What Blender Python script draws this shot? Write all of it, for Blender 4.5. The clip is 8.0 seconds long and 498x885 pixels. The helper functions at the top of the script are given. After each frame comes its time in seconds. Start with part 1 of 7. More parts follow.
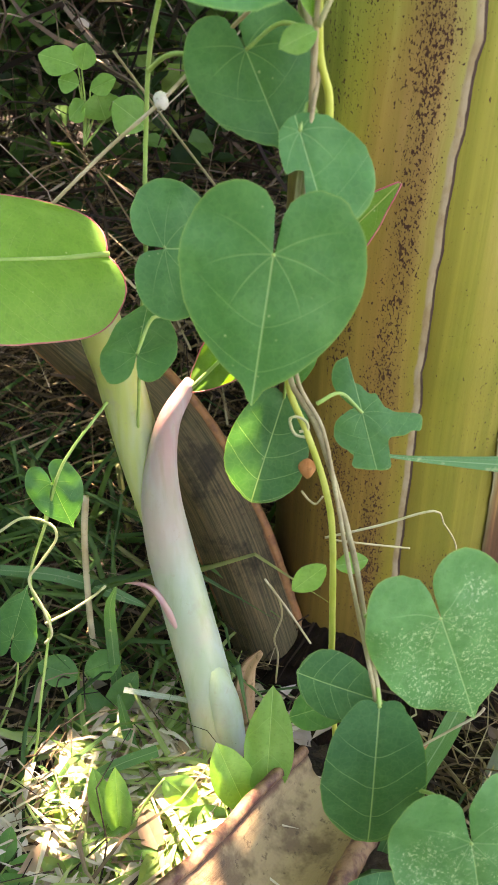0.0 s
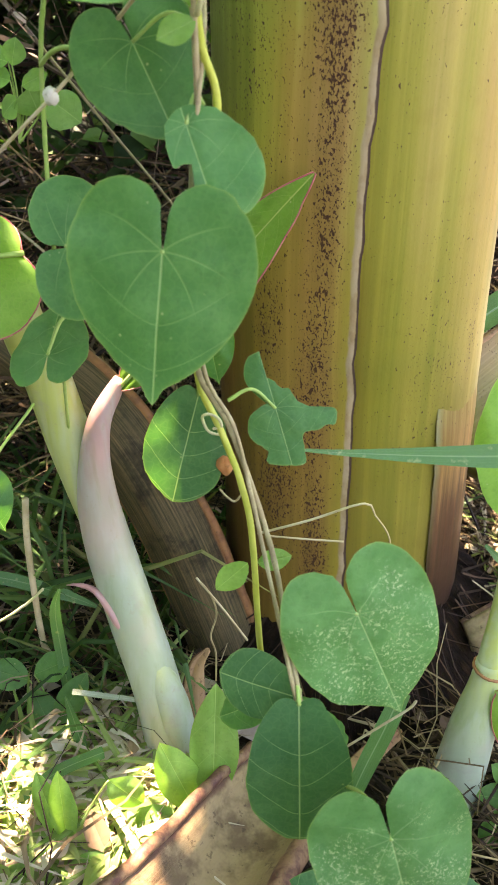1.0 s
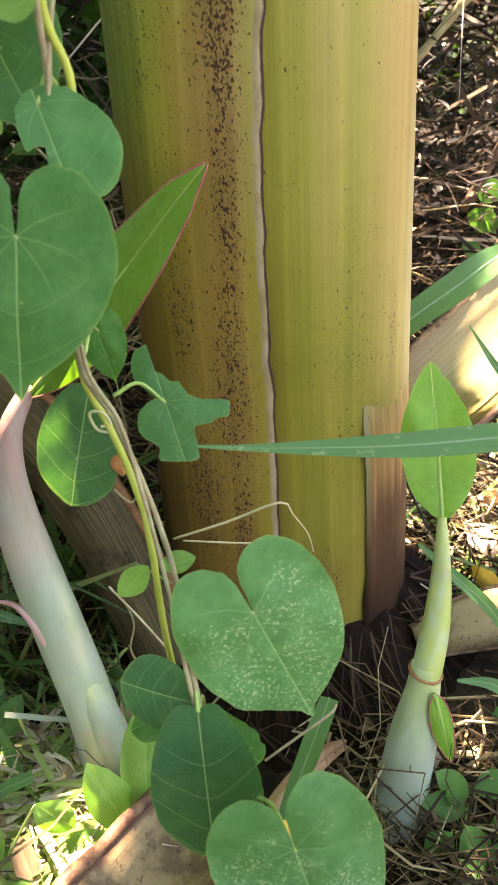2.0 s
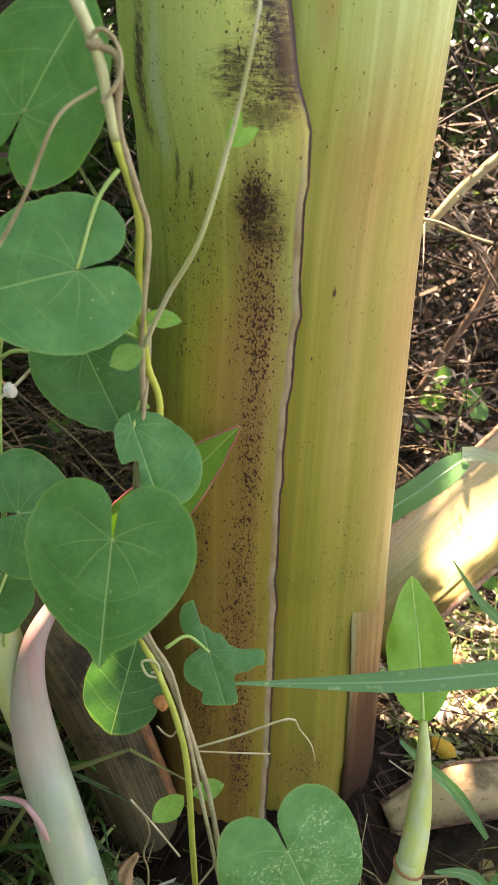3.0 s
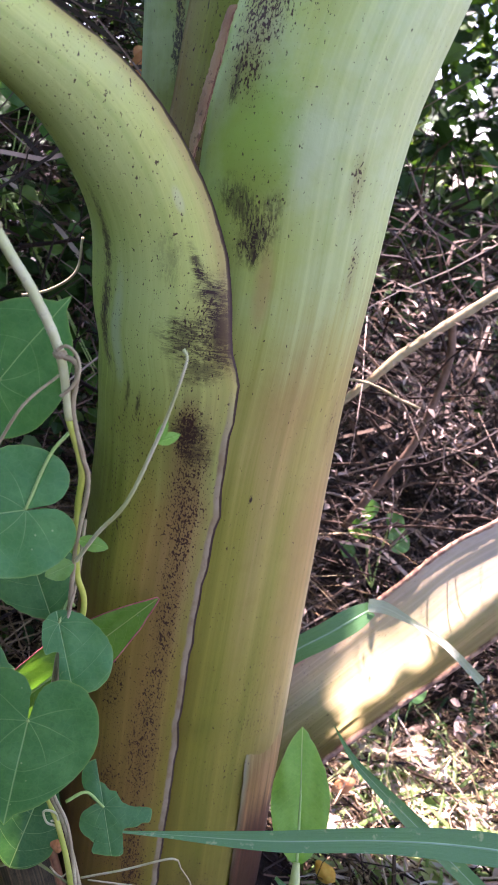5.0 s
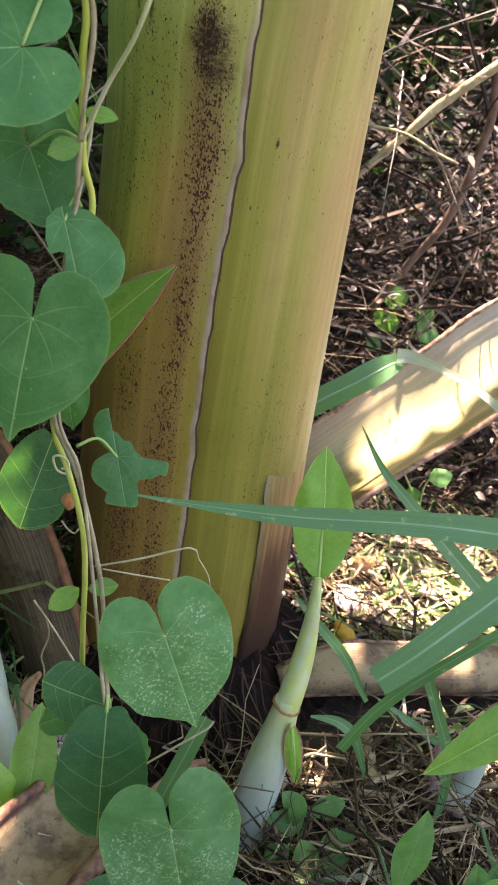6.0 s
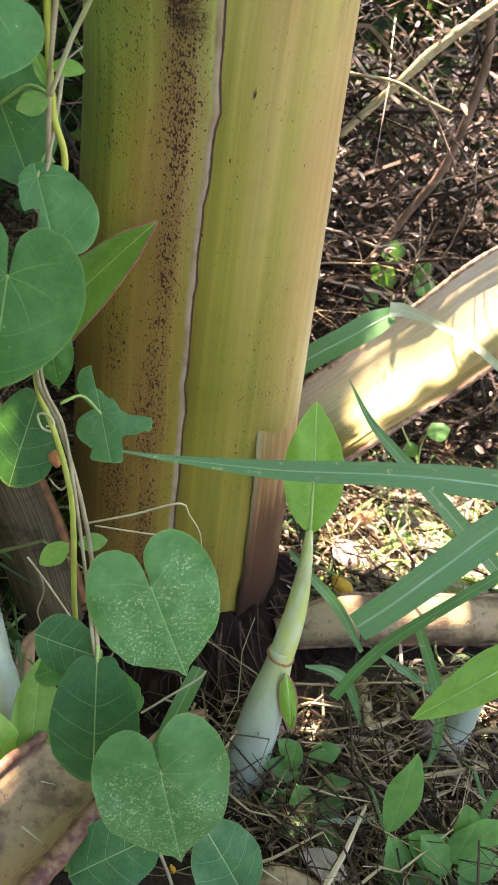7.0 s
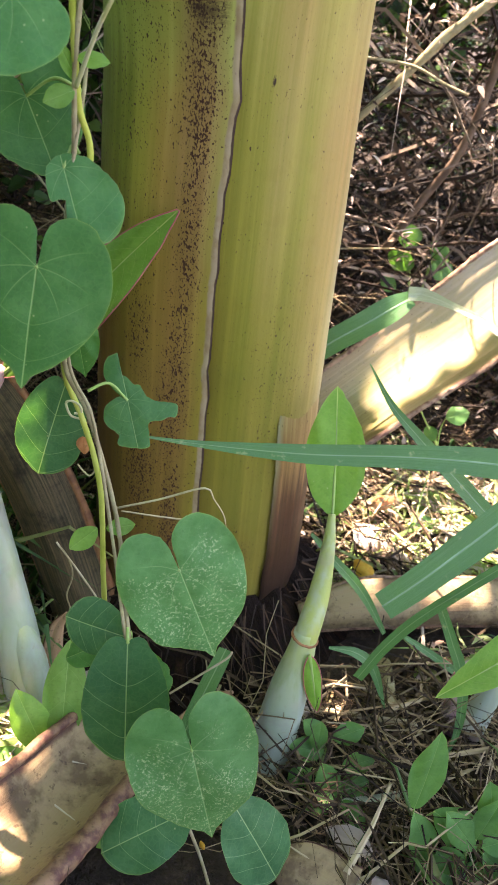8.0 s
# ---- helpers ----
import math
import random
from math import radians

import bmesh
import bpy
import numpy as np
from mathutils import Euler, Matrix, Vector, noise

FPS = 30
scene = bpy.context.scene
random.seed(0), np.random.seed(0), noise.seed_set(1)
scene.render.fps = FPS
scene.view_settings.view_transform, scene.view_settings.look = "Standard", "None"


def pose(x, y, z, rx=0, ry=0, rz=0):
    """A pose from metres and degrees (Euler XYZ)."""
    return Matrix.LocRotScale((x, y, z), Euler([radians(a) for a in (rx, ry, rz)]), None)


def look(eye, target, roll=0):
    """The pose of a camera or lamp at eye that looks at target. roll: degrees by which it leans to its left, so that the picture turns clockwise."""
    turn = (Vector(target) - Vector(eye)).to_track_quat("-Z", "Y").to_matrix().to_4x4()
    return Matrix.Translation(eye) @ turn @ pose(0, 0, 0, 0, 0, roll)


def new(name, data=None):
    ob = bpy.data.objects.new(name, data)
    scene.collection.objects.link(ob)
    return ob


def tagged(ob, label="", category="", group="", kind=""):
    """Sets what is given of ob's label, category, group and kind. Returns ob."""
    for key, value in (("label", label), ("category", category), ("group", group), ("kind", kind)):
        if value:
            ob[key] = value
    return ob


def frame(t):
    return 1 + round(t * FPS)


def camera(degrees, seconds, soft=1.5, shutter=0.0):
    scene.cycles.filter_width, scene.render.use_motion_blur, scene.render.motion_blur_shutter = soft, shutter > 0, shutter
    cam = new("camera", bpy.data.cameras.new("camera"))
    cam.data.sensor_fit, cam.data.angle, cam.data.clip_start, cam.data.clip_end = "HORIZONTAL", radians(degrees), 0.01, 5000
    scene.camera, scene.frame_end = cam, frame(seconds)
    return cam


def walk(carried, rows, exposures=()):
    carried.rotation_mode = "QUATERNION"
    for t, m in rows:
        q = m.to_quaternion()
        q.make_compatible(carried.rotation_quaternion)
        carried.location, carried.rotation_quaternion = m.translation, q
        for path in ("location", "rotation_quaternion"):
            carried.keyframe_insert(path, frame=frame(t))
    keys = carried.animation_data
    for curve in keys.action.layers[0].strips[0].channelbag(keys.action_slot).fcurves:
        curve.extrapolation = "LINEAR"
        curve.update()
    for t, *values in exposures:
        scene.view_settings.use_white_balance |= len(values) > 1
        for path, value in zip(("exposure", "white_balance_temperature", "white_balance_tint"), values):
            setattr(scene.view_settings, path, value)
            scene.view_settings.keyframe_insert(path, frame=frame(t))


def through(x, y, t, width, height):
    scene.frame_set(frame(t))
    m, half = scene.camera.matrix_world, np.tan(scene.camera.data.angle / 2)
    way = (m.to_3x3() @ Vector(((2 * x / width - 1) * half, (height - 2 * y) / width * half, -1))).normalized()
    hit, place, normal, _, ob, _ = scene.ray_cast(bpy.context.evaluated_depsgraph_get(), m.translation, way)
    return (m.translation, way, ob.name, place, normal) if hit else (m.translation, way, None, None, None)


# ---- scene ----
cam = camera(34.2, 8.0, soft=1.2)
cam.data.dof.use_dof = True
cam.data.dof.focus_distance, cam.data.dof.aperture_fstop = 0.76, 17.0
PATH = [
    (0, (0.035, -0.033, 0.734), (-0.06, 1.669, -0.312), 0.9),
    (0.5, (0.059, -0.025, 0.72), (-0.034, 1.669, -0.339), 0.3),
    (1, (0.09, -0.021, 0.734), (0.015, 1.67, -0.33), -0.5),
    (1.5, (0.122, -0.006, 0.694), (0.086, 1.683, -0.377), 0.2),
    (2, (0.159, -0.011, 0.704), (0.099, 1.712, -0.311), -2.5),
    (2.2, (0.145, -0.024, 0.791), (0.194, 1.733, -0.164), -1.1),
    (3.3, (0.046, -0.03, 0.905), (0.224, 1.832, 0.197), 4.0),
    (3.5, (0.029, -0.023, 1.032), (0.222, 1.866, 0.405), 6.7),
    (4, (0.015, -0.02, 1.162), (0.158, 1.877, 0.542), 9.6),
    (4.5, (0.027, -0.034, 1.16), (0.198, 1.854, 0.524), 9.7),
    (5, (0.089, -0.085, 1.02), (0.322, 1.775, 0.323), 9.9),
    (5.2, (0.119, -0.1, 0.953), (0.326, 1.743, 0.202), 10.6),
    (6.3, (0.12, -0.119, 0.775), (0.336, 1.624, -0.181), 10.2),
    (6.5, (0.114, -0.119, 0.775), (0.32, 1.616, -0.2), 9.7),
    (7, (0.144, -0.128, 0.79), (0.345, 1.59, -0.214), 9.2),
    (7.5, (0.137, -0.134, 0.79), (0.321, 1.574, -0.233), 8.7),
    (8, (0.136, -0.139, 0.792), (0.301, 1.565, -0.242), 7.9),
]

EXPOSURES = [(0.0, 3.80, 8500, 30), (2.0, 3.52, 8700, 27), (3.3, 3.26, 8700, 33), (4.0, 3.14, 7300, 44), (4.5, 3.09, 7100, 43), (5.2, 2.90, 6100, 55), (6.3, 3.17, 7600, 32), (8.0, 3.26, 7600, 31)]
walk(cam, [(t, look(eye, target, roll)) for t, eye, target, roll in PATH], EXPOSURES)

# ---------------------------------------------------------------- light
SUN_DIR = Vector((0.0, 0.35, 0.93)).normalized()
world = bpy.data.worlds.new("world")
scene.world = world
world.use_nodes = True
wn = world.node_tree
sky = wn.nodes.new("ShaderNodeTexSky")
sky.sky_type, sky.sun_disc = "NISHITA", False
sky.sun_elevation = math.asin(SUN_DIR.z)
sky.sun_rotation = math.atan2(SUN_DIR.x, SUN_DIR.y)
wn.links.new(sky.outputs[0], wn.nodes["Background"].inputs[0])
wn.nodes["Background"].inputs[1].default_value = 0.118
sun_data = bpy.data.lights.new("sun", "SUN")
sun_data.energy, sun_data.angle, sun_data.color = 5.0, radians(0.53), (1.0, 0.95, 0.86)
sun = new("sun", sun_data)
sun.matrix_world = look(SUN_DIR * 20, (0, 0, 0))


# ---------------------------------------------------------------- materials
class Mat:
    """A node material with short calls for the nodes that are used here."""

    def __init__(self, name):
        self.m = bpy.data.materials.new(name)
        self.m.use_nodes = True
        self.t = self.m.node_tree
        self.b = self.t.nodes["Principled BSDF"]
        self.out = self.t.nodes["Material Output"]

    def node(self, kind, **props):
        n = self.t.nodes.new(kind)
        for k, v in props.items():
            setattr(n, k, v)
        return n

    def put(self, n, i, v):
        if isinstance(v, bpy.types.NodeSocket):
            self.t.links.new(v, n.inputs[i])
        elif v is not None:
            n.inputs[i].default_value = v

    def coords(self, which="Object", scale=(1, 1, 1)):
        c = self.node("ShaderNodeTexCoord")
        m = self.node("ShaderNodeMapping")
        self.t.links.new(c.outputs[which], m.inputs[0])
        m.inputs[3].default_value = scale
        return m.outputs[0]

    def noise(self, vec, scale, detail=4, rough=0.6, warp=0.0):
        n = self.node("ShaderNodeTexNoise")
        self.put(n, "Vector", vec)
        n.inputs["Scale"].default_value = scale
        n.inputs["Detail"].default_value = detail
        n.inputs["Roughness"].default_value = rough
        n.inputs["Distortion"].default_value = warp
        return n.outputs[0]

    def voronoi(self, vec, scale, feature="F1", out=0):
        n = self.node("ShaderNodeTexVoronoi", feature=feature)
        self.put(n, "Vector", vec)
        n.inputs["Scale"].default_value = scale
        return n.outputs[out]

    def math(self, op, a, b=None, c=None):
        n = self.node("ShaderNodeMath", operation=op)
        for i, v in enumerate((a, b, c)):
            self.put(n, i, v)
        return n.outputs[0]

    def step(self, v, lo, hi, smooth=True):
        n = self.node("ShaderNodeMapRange", interpolation_type="SMOOTHSTEP" if smooth else "LINEAR")
        self.put(n, 0, v)
        n.inputs[1].default_value, n.inputs[2].default_value = lo, hi
        return n.outputs[0]

    def mix(self, f, a, b, mode="MIX"):
        n = self.node("ShaderNodeMix", data_type="RGBA", blend_type=mode)
        self.put(n, 0, f)
        for i, v in ((6, a), (7, b)):
            self.put(n, i, (*v, 1) if isinstance(v, tuple) else v)
        return n.outputs[2]

    def ramp(self, v, stops):
        n = self.node("ShaderNodeValToRGB")
        self.put(n, 0, v)
        e = n.color_ramp.elements
        while len(e) < len(stops):
            e.new(0.5)
        for el, (p, c) in zip(e, stops):
            el.position, el.color = p, (*c, 1)
        return n.outputs[0]

    def uv(self):
        c = self.node("ShaderNodeTexCoord")
        s = self.node("ShaderNodeSeparateXYZ")
        self.t.links.new(c.outputs["UV"], s.inputs[0])
        return s.outputs[0], s.outputs[1], c.outputs["UV"]

    def island(self):
        return self.node("ShaderNodeNewGeometry").outputs["Random Per Island"]

    def one(self):
        return self.node("ShaderNodeObjectInfo").outputs["Random"]

    def bump(self, h, strength=0.3, dist=0.002):
        n = self.node("ShaderNodeBump")
        self.put(n, "Height", h)
        n.inputs["Strength"].default_value, n.inputs["Distance"].default_value = strength, dist
        self.t.links.new(n.outputs[0], self.b.inputs["Normal"])
        return n.outputs[0]

    def finish(self, color, rough=0.6, spec=0.4, through=0.0, tint=(1.0, 1.0, 1.0), normal=None):
        """through: the share of light that passes a thin leaf."""
        self.put(self.b, "Base Color", (*color, 1) if isinstance(color, tuple) else color)
        self.put(self.b, "Roughness", rough)
        self.put(self.b, "Specular IOR Level", spec)
        if through:
            tr = self.node("ShaderNodeBsdfTranslucent")
            self.put(tr, 0, self.mix(1.0, color, tint, "MULTIPLY"))
            if normal is not None:
                self.t.links.new(normal, tr.inputs[1])
            ms = self.node("ShaderNodeMixShader")
            ms.inputs[0].default_value = through
            self.t.links.new(self.b.outputs[0], ms.inputs[1])
            self.t.links.new(tr.outputs[0], ms.inputs[2])
            self.t.links.new(ms.outputs[0], self.out.inputs[0])
        return self.m


def sheath_material(name, levels, dense=(), base_flecks=0.0, scars=(), patches=(), lines=(), margin=None, rot=None, bloom=0.0, streaks=0.5, wax=0.38):
    """Leaf-sheath skin. levels: (height, colours across the sheath), blended upwards; dense: fleck columns (u, v, reach across, reach along, strength);
    scars: (u, v, reach across, reach along, strength, scratches across: 1 or along: 0, lean); patches: (u, v, reach across, reach along, colour, strength);
    lines: dark crusts (u, v, u per v, half width, half length)."""
    q = Mat(name)
    u, v, uv = q.uv()
    obj = q.coords("Object")
    long_ = q.coords("Object", (1, 1, 0.03))
    fine = q.coords("Object", (1, 1, 0.55))
    su_ = q.node("ShaderNodeMapping")
    q.t.links.new(uv, su_.inputs[0])
    su_.inputs[3].default_value = (1.0, 0.03, 1.0)
    rib = q.noise(su_.outputs[0], 34.0, 4, 0.6)
    thin = q.noise(su_.outputs[0], 110.0, 3, 0.6)
    blur = q.noise(obj, 6.0, 3)
    uw = q.math("ADD", q.math("MULTIPLY_ADD", q.math("SUBTRACT", rib, 0.5), 0.05, u), q.math("MULTIPLY", q.math("SUBTRACT", q.noise(obj, 9.0, 3), 0.5), 0.03))
    h = q.math("MULTIPLY_ADD", q.math("SUBTRACT", blur, 0.5), 0.10, q.math("MULTIPLY_ADD", q.math("SUBTRACT", rib, 0.5), 0.16, v))
    col = None
    for i, (level, stops) in enumerate(levels):
        c = q.ramp(uw, stops)
        col = c if col is None else q.mix(q.step(h, levels[i - 1][0], level), col, c)
    col = q.mix(q.math("MULTIPLY", q.step(rib, 0.50, 0.66), streaks), col, q.mix(1.0, col, (1.28, 1.22, 1.30), "MULTIPLY"))
    col = q.mix(q.math("MULTIPLY", q.step(q.math("SUBTRACT", 1.0, rib), 0.50, 0.66), streaks), col, q.mix(1.0, col, (0.78, 0.86, 0.72), "MULTIPLY"))
    col = q.mix(q.math("MULTIPLY", q.step(thin, 0.50, 0.68), streaks * 0.6), col, q.mix(1.0, col, (1.16, 1.10, 1.22), "MULTIPLY"))
    col = q.mix(q.math("MULTIPLY", q.step(q.noise(obj, 38.0, 5, 0.7), 0.48, 0.72), 0.35), col, q.mix(1.0, col, (0.84, 0.80, 0.76), "MULTIPLY"))

    def spot(cu, cv, ru, rv, rough=1.0, lean=0.0):
        du = q.math("DIVIDE", q.math("SUBTRACT", u, cu), ru)
        dv = q.math("DIVIDE", q.math("SUBTRACT", v, cv), rv)
        if lean:
            du = q.math("MULTIPLY_ADD", dv, lean, du)
        d = q.math("SQRT", q.math("ADD", q.math("MULTIPLY", du, du), q.math("MULTIPLY", dv, dv)))
        return q.math("MULTIPLY_ADD", q.math("SUBTRACT", q.noise(obj, 26.0, 5, 0.7), 0.5), rough, d)

    if bloom:
        haze = q.math("MULTIPLY", q.step(q.noise(obj, 12.0, 5, 0.65), 0.36, 0.70), q.step(h, 0.86, 1.06))
        col = q.mix(q.math("MULTIPLY", haze, bloom), col, (0.50, 0.60, 0.35))
    for cu, cv, ru, rv, color, strength in patches:
        col = q.mix(q.math("MULTIPLY", q.math("SUBTRACT", 1.0, q.step(spot(cu, cv, ru, rv, 0.9), 0.35, 1.15)), strength), col, color)
    amount = q.math("MULTIPLY_ADD", q.math("SUBTRACT", q.noise(fine, 13.0, 5, 0.7), 0.5), 0.45, base_flecks)
    rust = None
    for cu, cv, ru, rv, strength in dense:
        near = q.math("MULTIPLY", q.math("SUBTRACT", 1.0, q.step(spot(cu, cv, ru, rv, 0.7), 0.2, 1.15)), strength)
        amount = q.math("ADD", amount, near)
        rust = near if rust is None else q.math("MAXIMUM", rust, near)
    amount = q.math("MINIMUM", q.math("MAXIMUM", amount, 0.0), 0.92)
    if rust is not None:
        col = q.mix(q.math("MULTIPLY", rust, 0.75), col, (0.19, 0.085, 0.034))
    for scale, power in ((320.0, 0.24), (640.0, 0.24)):
        n = q.noise(fine, scale, 3, 0.6)
        level = q.math("SUBTRACT", 0.695, q.math("MULTIPLY", amount, power))
        flecks = q.step(q.math("SUBTRACT", n, level), 0.0, 0.03)
        col = q.mix(q.math("MULTIPLY", flecks, 0.9), col, (0.045, 0.014, 0.010))
    for cu, cv, ru, rv, strength, across, lean in scars:
        d = spot(cu, cv, ru * 1.35, rv * 1.35, 1.4, lean)
        near = q.math("SUBTRACT", 1.0, q.step(d, 0.35, 1.10))
        heart = q.math("SUBTRACT", 1.0, q.step(d, -0.1, 0.75))
        scratch = q.coords("Object", (0.20, 0.20, 1.0) if across else (1.0, 1.0, 0.18))
        cut = q.math("MULTIPLY", q.step(q.noise(scratch, 420.0, 5, 0.8), 0.45, 0.53), q.step(q.noise(obj, 80.0, 5, 0.85), 0.33, 0.47))
        cut = q.math("MAXIMUM", cut, q.math("MULTIPLY", heart, q.step(q.noise(scratch, 240.0, 5, 0.8), 0.34, 0.46)))
        col = q.mix(q.math("MULTIPLY", q.math("MULTIPLY", near, q.math("MULTIPLY_ADD", cut, 0.88, 0.12)), strength), col, (0.034, 0.016, 0.013))
    for cu, cv, slope, wide, reach in lines:
        off = q.math("SUBTRACT", u, q.math("MULTIPLY_ADD", q.math("SUBTRACT", v, cv), slope, cu))
        off = q.math("ABSOLUTE", q.math("MULTIPLY_ADD", q.math("SUBTRACT", q.noise(obj, 70.0, 5, 0.8), 0.5), wide * 3.0, off))
        on = q.math("MULTIPLY", q.math("SUBTRACT", 1.0, q.step(off, wide * 0.5, wide)), q.math("SUBTRACT", 1.0, q.step(q.math("ABSOLUTE", q.math("SUBTRACT", v, cv)), reach * 0.7, reach)))
        on = q.math("MULTIPLY", on, q.step(q.noise(fine, 260.0, 4, 0.8), 0.42, 0.52))
        col = q.mix(q.math("MULTIPLY", on, 0.9), col, (0.035, 0.024, 0.018))
    if rot is not None:
        low_ = q.math("SUBTRACT", 1.0, q.step(q.math("MULTIPLY_ADD", q.math("SUBTRACT", q.noise(long_, 40.0, 4), 0.5), 0.10, v), rot - 0.06, rot + 0.05))
        col = q.mix(q.math("MULTIPLY", low_, 0.9), col, (0.05, 0.028, 0.016))
    if margin:
        rag = q.math("MULTIPLY_ADD", q.math("SUBTRACT", q.noise(obj, 60.0, 4), 0.5), 0.010, u)
        below = q.math("SUBTRACT", 1.0, q.step(v, 0.80, 0.90))
        pale = q.mix(q.step(q.noise(fine, 50.0, 4), 0.4, 0.65), (0.33, 0.255, 0.165), (0.24, 0.165, 0.09))
        col = q.mix(q.math("MULTIPLY", q.math("MULTIPLY", q.step(rag, margin, margin + 0.008), 0.85), below), col, pale)
        up = q.math("MULTIPLY", q.step(v, 0.86, 0.93), q.step(rag, margin - 0.03, margin + 0.01))
        col = q.mix(q.math("MULTIPLY", up, 0.35), col, (0.24, 0.16, 0.06))
        up = q.math("MULTIPLY", q.step(v, 0.86, 0.93), q.step(q.math("MULTIPLY_ADD", q.noise(obj, 45.0, 4), 0.014, rag), 0.991, 0.997))
        col = q.mix(q.math("MULTIPLY", up, 0.9), col, (0.075, 0.040, 0.025))
        col = q.mix(q.step(rag, 0.991, 0.995), col, (0.05, 0.027, 0.018))
    q.bump(q.math("ADD", q.math("MULTIPLY", rib, 0.5), q.math("MULTIPLY", q.noise(obj, 240.0, 3), 0.35)), 0.30, 0.002)
    q.b.inputs["Subsurface Weight"].default_value = 0.08
    q.b.inputs["Subsurface Radius"].default_value = (0.010, 0.012, 0.004)
    return q.finish(col, q.math("MULTIPLY_ADD", q.noise(obj, 30.0, 4), 0.24, wax), 0.28)


def leaf_material(name, color, pale, vein, freckle=0.0, through=0.32, veins=3.3, rough=0.52, side_veins=0.40, blotch=0.5, rim=(0.24, 0.36, 0.09), palmate=()):
    """A soft vine leaf: midrib and side veins by the leaf's own coordinates, mottling, insect freckles."""
    q = Mat(name)
    u, v, uv = q.uv()
    obj = q.coords("Object")
    a = q.math("ABSOLUTE", u)
    rnd = q.one()
    col = q.mix(q.step(q.noise(obj, 45.0, 4), 0.35, 0.75), color, pale)
    col = q.mix(q.math("MULTIPLY", q.step(q.noise(obj, 260.0, 3), 0.5, 0.7), 0.25), col, q.mix(0.5, color, (0.02, 0.05, 0.01)))
    bend = q.math("MULTIPLY_ADD", q.math("POWER", a, 1.4), 0.75, q.math("MULTIPLY", v, -1.0))
    wave = q.math("ABSOLUTE", q.math("SUBTRACT", q.math("FRACT", q.math("MULTIPLY", bend, veins)), 0.5))
    side = q.math("MULTIPLY", q.math("SUBTRACT", 1.0, q.step(wave, 0.003, 0.016)), side_veins)
    mid = q.math("SUBTRACT", 1.0, q.step(a, 0.003, 0.010))
    net = q.math("MULTIPLY", q.math("SUBTRACT", 1.0, q.step(q.voronoi(obj, 170.0, "DISTANCE_TO_EDGE"), 0.02, 0.10)), 0.06)
    side = q.math("MULTIPLY", side, q.step(q.math("MULTIPLY", v, -1.0), 0.12, 0.30))
    far = q.math("SQRT", q.math("ADD", q.math("MULTIPLY", u, u), q.math("MULTIPLY", v, v)))
    turn = q.math("MULTIPLY_ADD", far, 0.55 if palmate else 0.0, q.math("ARCTAN2", a, q.math("MULTIPLY", v, -1.0)))
    for fan in palmate:
        off = q.math("MULTIPLY", q.math("ABSOLUTE", q.math("SUBTRACT", turn, fan)), far)
        ray = q.math("MULTIPLY", q.math("SUBTRACT", 1.0, q.step(off, 0.001, 0.007)), q.math("SUBTRACT", 1.0, q.step(far, 0.20, 0.55)))
        side = q.math("MAXIMUM", side, q.math("MULTIPLY", ray, 0.5))
    lines = q.math("MAXIMUM", q.math("MAXIMUM", side, mid), net)
    col = q.mix(q.math("MULTIPLY", lines, 0.75), col, vein)
    if freckle:
        fr = q.math("MULTIPLY", q.step(q.noise(obj, 380.0, 5, 0.8), 0.53, 0.60), q.step(q.math("MULTIPLY_ADD", v, -0.22, q.noise(obj, 34.0, 4)), 0.46, 0.62))
        col = q.mix(q.math("MULTIPLY", fr, freckle), col, (0.42, 0.52, 0.30))
    pin = q.math("MULTIPLY", q.math("SUBTRACT", 1.0, q.step(q.voronoi(obj, 95.0), 0.05, 0.11)), q.step(q.noise(obj, 37.0), 0.55, 0.6))
    col = q.mix(q.math("MULTIPLY", pin, blotch), col, (0.45, 0.50, 0.26))
    if rim:
        m = q.node("ShaderNodeUVMap", uv_map="rim")
        s = q.node("ShaderNodeSeparateXYZ")
        q.t.links.new(m.outputs[0], s.inputs[0])
        col = q.mix(q.math("MULTIPLY", q.step(s.outputs[0], 0.95, 0.99), 0.20), col, q.mix(0.5, pale, rim))
        col = q.mix(q.math("MULTIPLY", q.step(s.outputs[0], 0.984, 0.994), 0.40), col, rim)
    hsv = q.node("ShaderNodeHueSaturation")
    q.put(hsv, "Color", col)
    q.put(hsv, "Value", q.math("MULTIPLY_ADD", rnd, 0.3, 0.85))
    n = q.bump(q.math("ADD", q.math("MULTIPLY", lines, -0.8), q.math("MULTIPLY", q.noise(obj, 120.0, 3), 0.7)), 0.35, 0.0012)
    return q.finish(hsv.outputs[0], rough, 0.30, through, (1.5, 1.7, 0.55), n)


